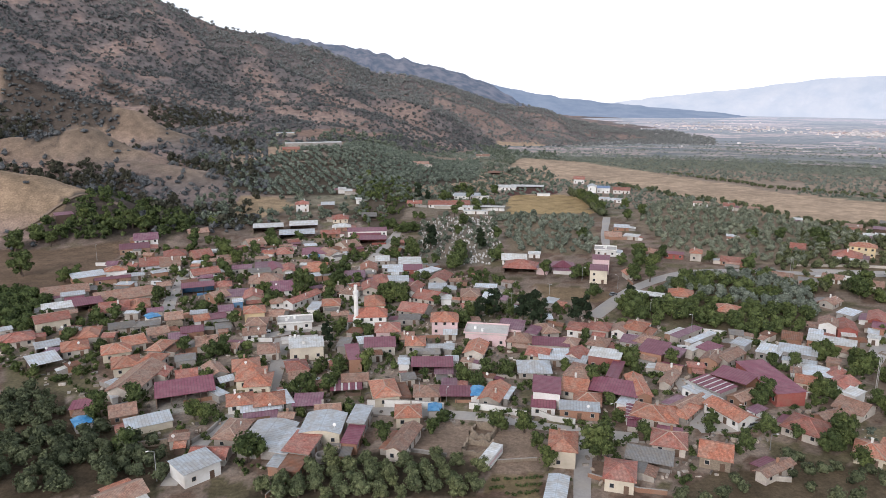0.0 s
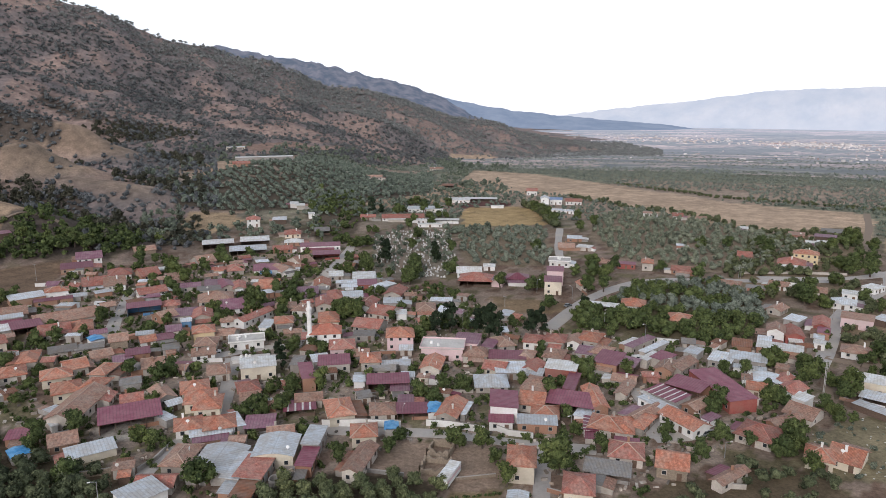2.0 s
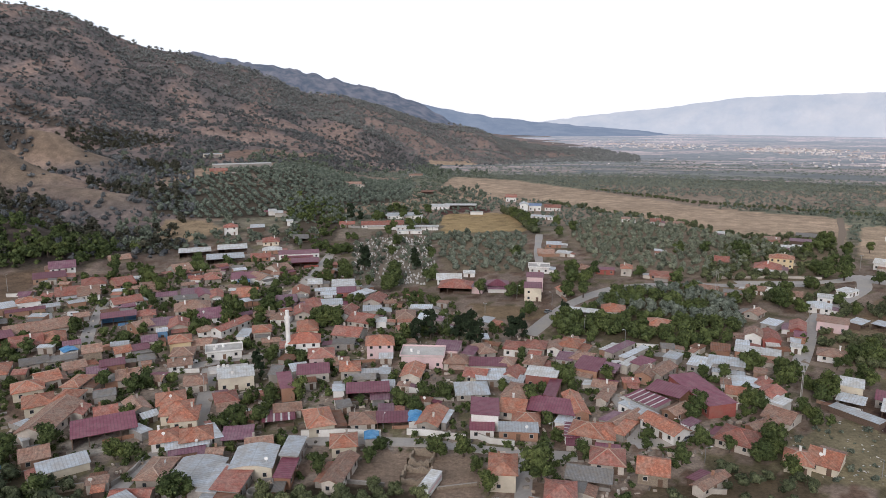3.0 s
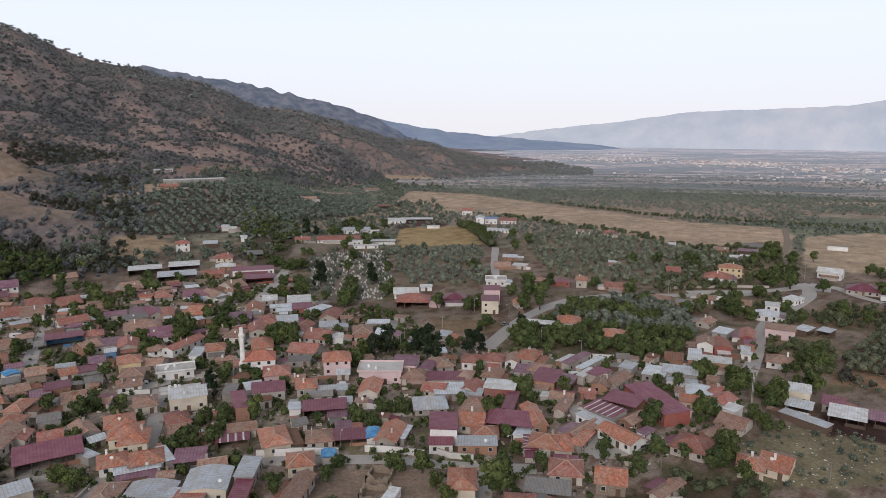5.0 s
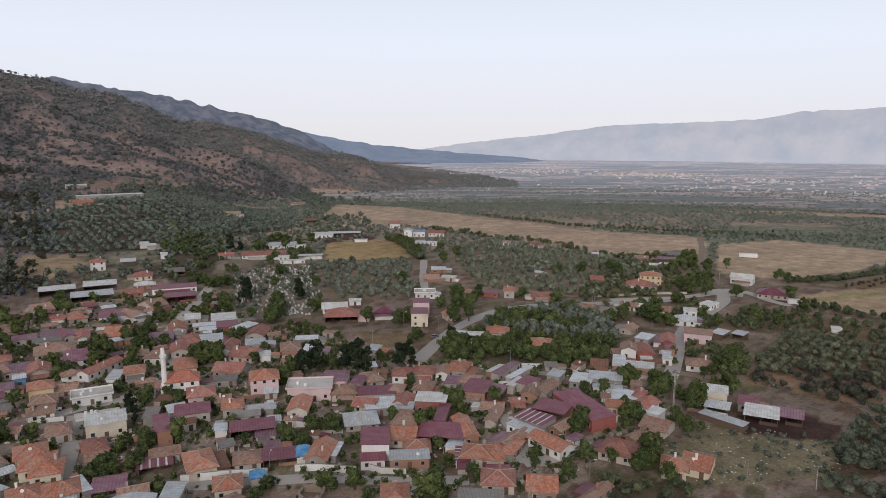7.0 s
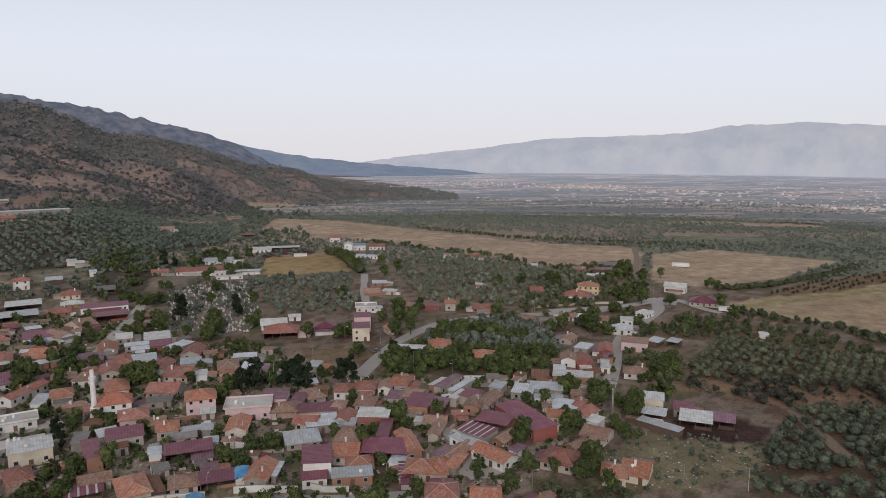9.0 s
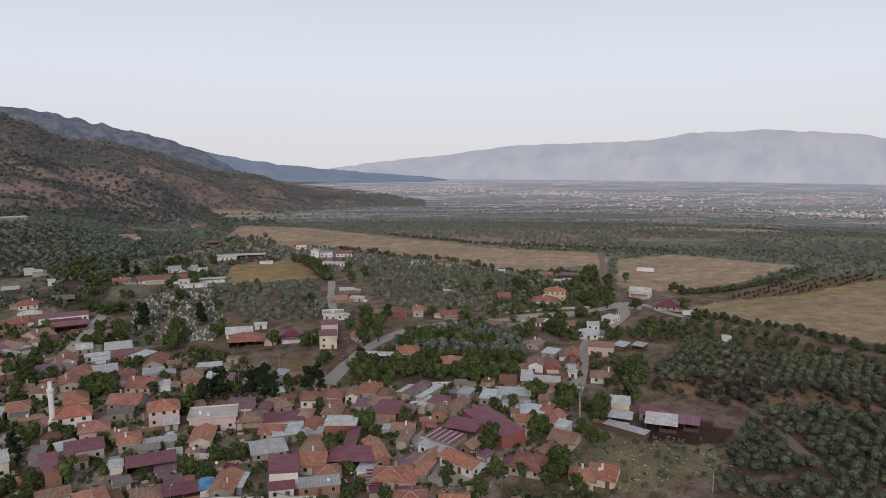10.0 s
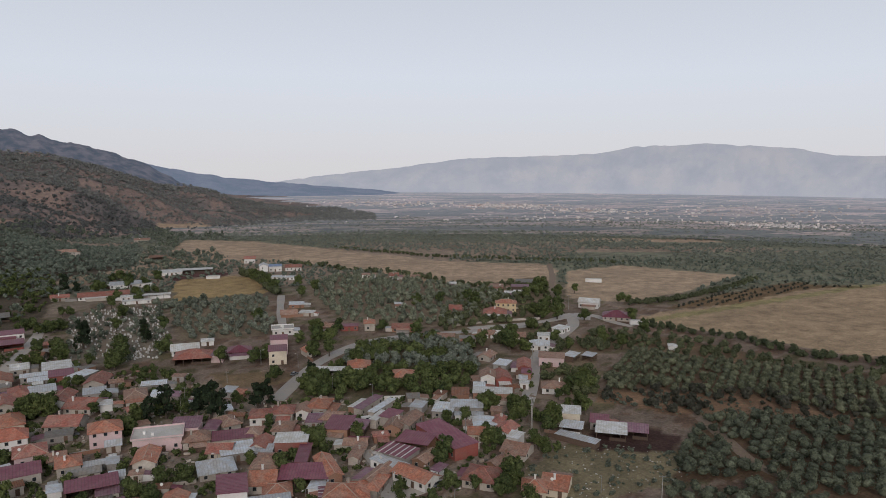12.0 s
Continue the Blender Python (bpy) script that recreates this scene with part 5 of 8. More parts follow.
house(-47.5, 215.3, 5.6, 5.6, 12, 2.2, "gable", "old", "plaster")
house(-11.7, 283.5, 11.2, 10.1, -20, 3.0, "gable", "red", "plaster")
house(-6.0, 301.5, 10.6, 11.2, -29, 3.0, "gable", "red", "plaster")
house(-13.6, 272.6, 8.3, 5.6, -2, 2.4, "mono", "grey", "block")
house(0.7, 263.5, 10.0, 10.1, -0, 5.7, "hip", "orange", "pink")
house(-2.4, 317.0, 8.3, 7.8, 0, 2.8, "mono", "silver", "block")
house(16.7, 251.7, 15.3, 10.1, -9, 4.7, "flat", "concrete", "pink")
house(12.0, 236.8, 11.2, 6.6, 77, 3.4, "gable", "orange", "plaster")
house(26.5, 257.5, 9.1, 10.1, -16, 4.7, "mono", "purple", "pink")
house(34.9, 254.9, 4.3, 9.0, -23, 3.4, "mono", "purple", "block")
house(28.4, 248.2, 8.6, 9.0, -7, 2.9, "hip", "old", "plaster")
house(40.4, 258.4, 6.2, 10.1, 11, 3.0, "hip", "old", "plaster")
house(39.7, 243.3, 13.0, 7.8, -9, 2.9, "mono", "maroon", "plaster")
house(52.5, 259.6, 6.6, 9.0, -19, 3.4, "hip", "red", "white")
house(61.3, 259.8, 7.4, 9.0, -21, 3.4, "hip", "red", "plaster")
house(57.5, 244.1, 6.7, 9.0, -25, 2.9, "hip", "old", "plaster")
house(46.7, 244.2, 5.6, 9.0, -21, 2.6, "hip", "old", "plaster")
house(47.2, 233.2, 6.1, 9.0, -31, 2.6, "gable", "red", "plaster")
house(56.2, 227.5, 10.4, 7.8, -22, 4.7, "mono", "whiteroof", "redwall")
house(56.9, 215.9, 3.4, 14.6, -23, 3.9, "mono", "maroon", "brick")
house(38.9, 231.4, 10.4, 9.0, -5, 2.8, "mono", "silver", "block")
house(30.8, 221.7, 10.4, 10.1, -3, 2.4, "hip", "silver", "plaster")
house(34.4, 234.4, 7.4, 7.8, -23, 2.6, "gable", "red", "cream")
house(45.7, 217.2, 7.8, 11.2, -27, 2.9, "hip", "old", "plaster")
house(45.8, 227.9, 7.8, 6.7, -21, 2.4, "mono", "silver", "block")
house(75.4, 260.5, 7.7, 10.1, -31, 3.4, "hip", "orange", "plaster")
house(69.0, 258.8, 5.0, 9.0, -25, 3.0, "gable", "old", "white")
house(76.0, 246.8, 6.3, 9.0, -37, 2.9, "hip", "old", "plaster")
house(69.8, 247.3, 5.7, 7.8, -26, 2.6, "mono", "purple", "block")
house(75.8, 236.9, 8.6, 12.3, -33, 3.4, "mono", "maroon", "brick")
house(2.3, 239.9, 3.4, 5.6, -1, 2.4, "mono", "silver", "block")
house(3.2, 229.0, 4.1, 4.5, -1, 2.2, "mono", "silver", "white")
house(0.3, 218.2, 5.8, 5.6, -0, 2.4, "mono", "purple", "plaster")
house(20.2, 317.4, 9.7, 5.6, -9, 2.8, "mono", "silver", "block")
house(21.8, 301.6, 7.3, 7.8, -14, 2.8, "mono", "silver", "white")
house(47.6, 296.4, 4.7, 7.8, -29, 2.4, "mono", "silver", "block")
house(92.9, 253.5, 3.3, 16.8, -50, 3.4, "mono", "purple", "plaster")
house(96.3, 247.7, 2.4, 16.8, -51, 3.4, "mono", "silver", "plaster")
house(95.9, 237.6, 5.6, 9.0, -47, 3.4, "mono", "maroon", "plaster")
house(93.6, 228.3, 5.7, 9.0, -37, 3.4, "gable", "old", "brick")
house(91.2, 238.2, 2.6, 10.1, -46, 3.4, "mono", "whiteroof", "plaster")
house(81.9, 232.6, 5.2, 9.0, -34, 3.4, "mono", "purple", "wood", True)
house(73.8, 212.6, 3.3, 11.2, -34, 2.6, "gable", "old", "plaster")
house(76.2, 220.7, 7.3, 5.6, -29, 2.4, "gable", "old", "plaster")
house(99.9, 230.3, 5.3, 12.3, -48, 3.4, "gable", "old", "plaster")
house(110.0, 244.0, 5.0, 6.7, -44, 2.8, "mono", "silver", "block")
house(123.9, 216.7, 8.3, 9.0, -25, 2.6, "arch", "silver", "plaster")
house(129.4, 217.2, 4.2, 7.8, -51, 2.4, "gable", "red", "plaster")
house(107.7, 305.0, 10.0, 10.1, -19, 3.4, "hip", "orange", "plaster")
house(120.2, 283.3, 9.1, 10.1, -28, 3.0, "hip", "orange", "plaster")
house(95.9, 305.3, 23.7, 5.6, -25, 2.4, "mono", "whiteroof", "block", True)
house(166.6, 257.1, 3.4, 5.6, -33, 2.2, "mono", "silver", "white")
house(-120.6, 343.1, 12.7, 9.0, 33, 2.8, "gable", "red", "white")
house(-241.5, 439.7, 10.2, 9.0, 37, 2.9, "mono", "purple", "wood")
house(-157.0, 440.0, 11.7, 9.0, 30, 2.2, "gable", "old", "stone")
house(-49.0, 445.1, 24.8, 10.1, 6, 3.4, "mono", "maroon", "white")
house(-43.0, 421.1, 15.9, 10.1, 6, 3.4, "mono", "maroon", "redwall", True)
house(-106.6, 525.3, 9.4, 10.1, 11, 5.7, "hip", "red", "white")
house(-104.4, 352.5, 9.5, 7.8, 16, 2.6, "mono", "purple", "plaster")
house(-112.8, 368.3, 9.3, 6.7, 17, 2.6, "gable", "old", "plaster")
house(-72.0, 439.8, 11.4, 7.8, 9, 2.6, "gable", "red", "brick")
house(-24.3, 347.1, 7.4, 5.6, 4, 2.4, "mono", "silver", "block")
house(39.0, 373.0, 12.8, 10.1, -6, 3.0, "gable", "whiteroof", "white")
house(40.8, 355.3, 16.5, 13.4, -11, 3.4, "hip", "red", "wood", True)
house(52.2, 352.7, 5.5, 10.1, -18, 3.4, "mono", "purple", "pink")
house(62.9, 357.2, 11.0, 10.1, -10, 3.0, "hip", "maroon", "plaster")
house(51.7, 385.8, 6.3, 5.6, -8, 2.4, "mono", "whiteroof", "white")
house(77.2, 336.2, 8.3, 10.1, -13, 6.7, "mono", "maroon", "cream")
house(82.0, 353.3, 8.4, 9.0, -13, 7.7, "mono", "maroon", "pink")
house(93.5, 392.8, 11.3, 10.1, -13, 3.4, "flat", "concrete", "white")
house(94.0, 341.7, 4.9, 7.8, 5, 2.9, "gable", "orange", "plaster")
house(120.0, 462.9, 9.6, 9.0, -15, 2.4, "mono", "silver", "brick")
house(119.2, 433.6, 9.1, 6.7, -30, 2.4, "mono", "whiteroof", "plaster")
house(108.1, 436.5, 9.8, 9.0, -14, 2.2, "gable", "old", "brick")
house(24.7, 522.4, 18.1, 4.5, -3, 2.4, "mono", "whiteroof", "white")
house(133.9, 626.9, 7.3, 11.2, -12, 6.7, "gable", "silver", "white")
house(145.6, 633.3, 11.3, 11.2, -13, 4.7, "mono", "tarpblue", "white")
house(161.1, 629.3, 14.2, 9.0, -14, 3.4, "gable", "red", "white")
house(133.5, 582.9, 11.3, 6.7, -13, 2.4, "mono", "silver", "white")
house(143.6, 577.3, 9.8, 6.7, -24, 2.4, "mono", "silver", "white")
house(88.2, 610.8, 11.0, 3.4, -5, 2.2, "mono", "whiteroof", "white")
house(135.6, 697.2, 10.4, 9.0, -11, 4.7, "gable", "red", "white")
house(130.1, 384.3, 10.2, 5.6, -19, 2.8, "mono", "maroon", "redwall")
house(141.2, 380.9, 5.8, 9.0, -20, 4.7, "hip", "orange", "plaster")
house(158.1, 369.2, 13.2, 7.8, -28, 2.6, "gable", "red", "brick")
house(208.5, 402.0, 7.6, 9.0, -27, 2.8, "gable", "red", "plaster")
house(181.3, 433.7, 3.9, 6.7, -23, 2.4, "mono", "silver", "block")
house(223.7, 542.7, 7.5, 9.0, -22, 3.4, "gable", "red", "white")
house(207.0, 557.8, 11.3, 7.8, -20, 2.8, "mono", "old", "white")
house(250.7, 487.7, 5.7, 6.7, -27, 2.8, "mono", "whiteroof", "white")
house(239.3, 533.6, 7.3, 6.7, -24, 2.4, "gable", "old", "white")
house(169.8, 338.9, 9.1, 6.7, -35, 2.4, "gable", "old", "plaster")
house(193.4, 335.5, 8.6, 6.7, -40, 2.4, "gable", "old", "white")
house(118.7, 392.2, 8.2, 6.7, -27, 2.4, "hip", "old", "plaster")
house(205.7, 323.3, 8.5, 7.8, -32, 2.4, "gable", "old", "plaster")
house(170.9, 296.1, 6.0, 9.0, -50, 2.4, "gable", "old", "plaster")
house(291.3, 453.8, 13.1, 9.0, -33, 2.8, "mono", "purple", "wood")
house(270.6, 436.8, 5.9, 6.7, -32, 2.4, "mono", "whiteroof", "white")
house(150.8, 200.9, 7.5, 6.7, -45, 2.4, "mono", "silver", "white", True)
house(145.9, 191.2, 14.9, 3.9, -64, 2.2, "mono", "silver", "wood")
house(266.7, 269.7, 4.2, 4.5, -40, 2.2, "mono", "whiteroof", "white")
house(-151.2, 825.7, 64.7, 10.1, 16, 4.7, "mono", "whiteroof", "block")
house(-166.0, 770.4, 17.6, 9.0, 12, 3.4, "gable", "red", "brick")
house(-204.5, 919.6, 22.5, 9.0, 13, 3.4, "mono", "silver", "cream")
house(-25.0, 792.0, 17.2, 9.0, 2, 3.4, "gable", "old", "plaster")
house(57.7, 1016.6, 19.0, 9.0, -3, 3.4, "gable", "old", "plaster")
house(-179.4, 397.6, 15.9, 13.3, 24, 2.8, "mono", "maroon", "brick")
house(-180.5, 416.9, 13.0, 13.3, 23, 2.8, "gable", "purple", "white")
house(-155.0, 361.3, 10.5, 13.3, 23, 2.8, "gable", "red", "white")
house(-144.0, 359.0, 9.4, 13.3, 22, 3.4, "gable", "old", "white")
house(-150.1, 382.1, 11.0, 13.3, 21, 2.8, "hip", "red", "white")
house(-134.8, 379.8, 9.5, 13.3, 35, 2.8, "gable", "red", "brick")
house(-131.2, 388.0, 6.4, 5.6, 19, 2.8, "mono", "whiteroof", "white")
house(-174.4, 311.1, 18.9, 11.7, 29, 2.2, "gable", "old", "plaster")
house(-167.1, 303.9, 9.3, 5.9, 29, 2.8, "mono", "silver", "block")
house(-144.5, 304.7, 23.9, 12.4, 33, 2.2, "gable", "old", "plaster")
house(-163.8, 286.0, 12.9, 8.7, 30, 2.8, "mono", "whiteroof", "block")
house(-139.5, 284.5, 11.0, 12.2, 26, 2.8, "gable", "red", "plaster")
house(-131.2, 289.7, 7.9, 13.3, 24, 2.8, "hip", "orange", "plaster")
house(-93.7, 305.3, 10.6, 10.6, 17, 2.8, "mono", "purple", "plaster")
house(-85.5, 302.6, 8.3, 12.1, 16, 2.8, "gable", "red", "plaster")
house(-89.1, 291.7, 3.9, 4.6, 17, 3.6, "mono", "silver", "tarpblue")
house(-112.7, 409.1, 9.7, 13.3, 35, 2.8, "gable", "old", "plaster")
house(-89.8, 388.1, 8.4, 13.3, 13, 2.8, "hip", "red", "plaster")
house(-87.0, 352.6, 7.0, 13.3, 24, 2.8, "gable", "maroon", "plaster")
house(-94.1, 355.8, 7.7, 10.7, 15, 2.8, "mono", "purple", "white")
house(-93.2, 345.1, 11.1, 7.2, 15, 2.8, "mono", "grey", "plaster")
house(-86.2, 329.4, 15.2, 13.3, 15, 2.8, "hip", "old", "plaster")
house(-79.7, 350.5, 5.5, 13.3, 13, 2.8, "gable", "red", "plaster")
house(-64.5, 350.7, 9.5, 13.3, 2, 2.8, "gable", "orange", "plaster")
house(-75.2, 316.3, 9.9, 13.3, 13, 2.8, "gable", "purple", "white")
house(-73.5, 297.7, 6.8, 13.3, 24, 2.8, "hip", "old", "white")
house(-72.0, 385.3, 14.3, 13.3, 11, 3.2, "mono", "maroon", "white")
house(-71.4, 377.7, 5.6, 10.5, 11, 2.8, "tarp", "blue", "block")
house(-63.2, 384.2, 8.8, 13.3, 39, 2.8, "gable", "old", "white")
house(-38.5, 353.1, 7.7, 13.3, 6, 2.8, "gable", "orange", "plaster")
house(-32.9, 370.4, 7.2, 9.8, 5, 2.8, "mono", "whiteroof", "plaster")
house(-43.8, 337.4, 9.6, 11.9, 7, 2.8, "mono", "purple", "plaster")
house(-29.9, 330.0, 7.4, 13.3, 5, 2.8, "hip", "red", "plaster")
house(-34.2, 317.7, 7.1, 13.3, 6, 2.8, "gable", "red", "plaster")
house(-29.9, 294.5, 8.0, 13.3, 6, 2.8, "hip", "orange", "cream")
house(-17.8, 365.7, 11.6, 12.6, 3, 2.8, "mono", "whiteroof", "white")
house(-15.6, 351.4, 9.4, 9.8, 3, 2.8, "mono", "maroon", "redwall")
house(-7.5, 345.3, 6.6, 13.3, -39, 2.8, "mono", "silver", "block")
house(-1.1, 333.8, 8.3, 13.3, -15, 2.8, "gable", "red", "plaster")
house(-24.3, 353.7, 14.2, 5.2, 4, 2.8, "mono", "silver", "block")
house(-22.6, 329.6, 11.3, 8.8, 4, 2.8, "mono", "silver", "white")
house(-14.2, 314.8, 7.3, 13.3, -17, 2.8, "gable", "red", "white")
house(12.5, 306.2, 7.9, 11.7, -2, 2.8, "hip", "old", "plaster")
house(1.4, 299.4, 4.5, 6.6, -0, 2.8, "mono", "whiteroof", "white")
house(-115.7, 456.0, 19.1, 12.1, 14, 3.8, "mono", "whiteroof", "wood", True)
house(-93.8, 463.8, 18.1, 13.3, 11, 3.8, "mono", "whiteroof", "wood", True)
house(-93.0, 437.8, 21.8, 13.3, 12, 3.2, "mono", "silver", "wood", True)
house(-89.3, 536.9, 9.8, 11.8, 9, 2.8, "mono", "silver", "wood")
house(-85.6, 590.8, 6.5, 13.3, 8, 2.8, "mono", "whiteroof", "white")
house(-79.6, 585.1, 6.4, 13.3, 8, 2.8, "mono", "whiteroof", "plaster")
house(-67.0, 552.6, 4.7, 8.2, 7, 3.4, "mono", "whiteroof", "white")
house(-73.0, 491.1, 10.6, 13.3, 8, 2.8, "hip", "red", "cream")
house(-53.4, 499.9, 10.3, 13.3, 6, 2.8, "mono", "grey", "wood", True)
house(-67.9, 460.9, 11.5, 8.0, 8, 2.8, "hip", "whiteroof", "brick")
house(-56.1, 403.7, 9.6, 13.3, 43, 2.8, "gable", "old", "plaster")
house(4.7, 551.1, 32.4, 10.1, -0, 3.0, "gable", "red", "white")
house(-22.7, 551.3, 11.1, 7.0, 2, 2.8, "gable", "red", "plaster")
house(24.4, 596.6, 29.6, 13.3, -2, 3.0, "mono", "silver", "white")
house(20.1, 537.1, 9.8, 5.4, -2, 2.8, "mono", "whiteroof", "white")
house(38.5, 537.1, 18.6, 5.4, -4, 3.0, "mono", "whiteroof", "white", True)
house(57.8, 649.4, 20.3, 13.3, -5, 2.8, "mono", "whiteroof", "white")
house(58.3, 771.1, 16.7, 13.3, -4, 2.8, "mono", "rust", "wood", True)
house(152.0, 263.0, 6.2, 9.3, -30, 4.2, "gable", "old", "white")
house(157.7, 260.7, 6.7, 12.1, -21, 3.4, "gable", "red", "redwall")
house(142.8, 243.3, 15.6, 7.1, -31, 3.6, "mono", "whiteroof", "brick")
house(142.9, 254.5, 4.6, 6.1, -30, 2.8, "mono", "silver", "block")
house(132.7, 252.2, 6.8, 8.4, -28, 2.2, "mono", "rust", "brick")
house(116.9, 235.5, 7.6, 9.5, -37, 3.2, "mono", "silver", "block")
house(125.9, 234.2, 12.1, 8.0, -29, 3.6, "mono", "silver", "block")
house(123.3, 227.6, 10.4, 3.2, -29, 2.2, "mono", "silver", "white")
house(194.1, 274.6, 11.9, 9.0, -36, 4.4, "mono", "old", "pink")
house(207.6, 276.7, 5.2, 9.3, -57, 2.8, "mono", "silver", "wood", True)
house(215.1, 272.6, 5.3, 6.7, -59, 2.8, "mono", "silver", "wood", True)
house(170.9, 240.6, 9.2, 8.3, -36, 2.8, "hip", "old", "white")
house(169.4, 279.0, 6.2, 8.4, -52, 2.8, "mono", "silver", "block")
house(177.8, 273.8, 5.6, 13.3, -33, 2.8, "gable", "red", "redwall")
house(172.0, 262.6, 4.2, 8.5, -34, 2.8, "mono", "maroon", "brick")
house(162.0, 249.2, 3.7, 3.6, -33, 2.8, "mono", "whiteroof", "white")
house(205.6, 301.7, 9.7, 9.2, -35, 3, "hip", "silver", "white")
house(217.5, 315.0, 6.5, 7.0, -35, 3.2, "mono", "whiteroof", "white")
house(237.0, 326.3, 6.5, 10.1, -61, 2.8, "mono", "whiteroof", "white")
house(178.0, 329.3, 8.8, 5.6, -29, 2.8, "mono", "grey", "plaster")
house(154.2, 209.9, 11.4, 7.8, -37, 4.6, "mono", "whiteroof", "cream")
house(162.8, 200.3, 6.4, 8.1, -40, 2.8, "mono", "maroon", "block")
house(160.7, 191.2, 10.3, 10.1, -41, 2.8, "mono", "whiteroof", "wood", True)
house(168.0, 187.8, 9.4, 7.8, -42, 2.8, "mono", "purple", "wood", True)
house(101.7, 179.6, 9.7, 10.6, -45, 2.8, "hip", "red", "plaster")
house(111.0, 165.6, 6.4, 8.2, -34, 3.2, "hip", "orange", "cream")
house(118.7, 165.4, 7.3, 10.1, -46, 2.6, "gable", "orange", "cream")
house(122.1, 191.9, 8.0, 9.2, -53, 2.4, "gable", "old", "plaster")
house(112.9, 186.5, 3.4, 11.4, -67, 2.8, "gable", "old", "brick")
house(116.4, 209.6, 5.3, 6.2, -29, 3.2, "gable", "orange", "cream")
house(125.7, 201.0, 6.5, 5.6, -57, 3.2, "mono", "whiteroof", "white")
house(275.1, 461.5, 10.1, 11.2, -31, 3, "mono", "old", "brick")
house(278.1, 434.7, 7.6, 6.7, -33, 2.8, "mono", "whiteroof", "white")
house(308.2, 473.0, 13.8, 13.3, -33, 2.4, "mono", "grey", "wood")
house(239.6, 390.2, 13.0, 7.8, -32, 6.2, "hip", "orange", "yellow")
house(226.8, 382.5, 14.0, 13.3, -31, 2.6, "hip", "red", "plaster")
house(297.0, 376.4, 12.9, 9.6, -49, 4.2, "gable", "whiteroof", "white")
house(289.0, 339.7, 16.2, 13.3, -41, 2.6, "hip", "maroon", "plaster")
house(79.0, 653.3, 29.6, 9.4, -7, 2.6, "mono", "whiteroof", "wood", True)

VILLAGE = AREAS["village"]
fill = random.Random(5)
made = 0
for _ in range(4000):
    if made >= 70:
        break
    px, py = fill.uniform(-190, 190), fill.uniform(150, 420)
    w, d = fill.uniform(3.5, 7.5), fill.uniform(3, 5.5)
    ax, ay = np.array([px]), np.array([py])
    if inside(VILLAGE, ax, ay)[0] and free_of_things(ax, ay, max(w, d) * 0.5)[0]:
        house(round(px, 1), round(py, 1), w, d, math.degrees(math.atan2(-px, py)) + fill.uniform(-30, 30), fill.uniform(2.2, 2.9), fill.choice(("mono", "gable", "gable", "mono")), fill.choice(("old", "silver", "old", "grey", "red", "purple", "rust")), fill.choice(("plaster", "block", "brick", "stone")))
        made += 1


# lean-tos built against the backs and sides of the houses, and the walls of their yards
def lean_to(home, x, y, w, d, ca, sa, h, low, rnd):
    """A low shed roof on walls of its own, leaning on one side of a house."""
    side = rnd.choice(("back", "left", "right", "back", "front"))
    deep, long = rnd.uniform(2.4, 4.4), rnd.uniform(0.5, 0.95) * (w if side in ("back", "front") else d)
    tall = min(h - 0.35, rnd.uniform(2.0, 2.6))
    turn = {"back": 0, "front": 180, "right": -90, "left": 90}[side]
    off = (d if side in ("back", "front") else w) / 2
    slip = rnd.uniform(-0.25, 0.25) * ((w if side in ("back", "front") else d) - long)
    ct, st = math.cos(radians(turn)), math.sin(radians(turn))

    def place(u, v):
        px, py = ct * u - st * v, st * u + ct * v
        return x + ca * px - sa * py, y + sa * px + ca * py

    spots = np.array([place(slip + a * long / 2, off + 0.9 + b * (deep - 0.8)) for a in (-0.9, 0, 0.9) for b in (0.25, 1)])
    if not free_of_things(spots[:, 0], spots[:, 1], 0.1).all():
        return
    cx, cy = place(slip, off + deep / 2)
    c2, s2 = ca * ct - sa * st, sa * ct + ca * st
    PLOTS.append((cx, cy, max(long, deep) / 2 + 0.4, c2, s2, long / 2 + 0.2, deep / 2 + 0.2))
    lo, hi = tall - 0.3, tall + 0.1
    q = Shape()
    x0, x1, y0, y1 = slip - long / 2, slip + long / 2, off + 0.02, off + deep
    n = len(q.v)
    q.v += [(x0, y0, low - 0.3), (x1, y0, low - 0.3), (x1, y1, low - 0.3), (x0, y1, low - 0.3), (x0, y0, hi), (x1, y0, hi), (x1, y1, lo), (x0, y1, lo)]
    q.f += [tuple(n + k for k in f) for f in ((0, 1, 5, 4), (1, 2, 6, 5), (2, 3, 7, 6), (3, 0, 4, 7), (4, 5, 6, 7), (3, 2, 1, 0))]
    body = part("lean_to", q, WALL[rnd.choice(("block", "plaster", "brick", "plaster", "wood", "white"))], home)
    body.matrix_basis = pose(0, 0, 0, 0, 0, turn)
    q = Shape()
    q.slab([[(x0 - 0.25, y0, hi + 0.08), (x1 + 0.25, y0, hi + 0.08), (x1 + 0.25, y1 + 0.35, lo + 0.04), (x0 - 0.25, y1 + 0.35, lo + 0.04)]], 0.08)
    part("lean_to_roof", q, ROOF[rnd.choice(("old", "red", "old", "silver", "grey", "purple", "rust", "maroon", "whiteroof", "orange"))], body, "", True)


sheds = random.Random(41)
for entry in list(HOMES):
    for _ in range(2):
        if sheds.random() < 0.8:
            lean_to(*entry, sheds)

# ---- trees ----
ICO_V = None


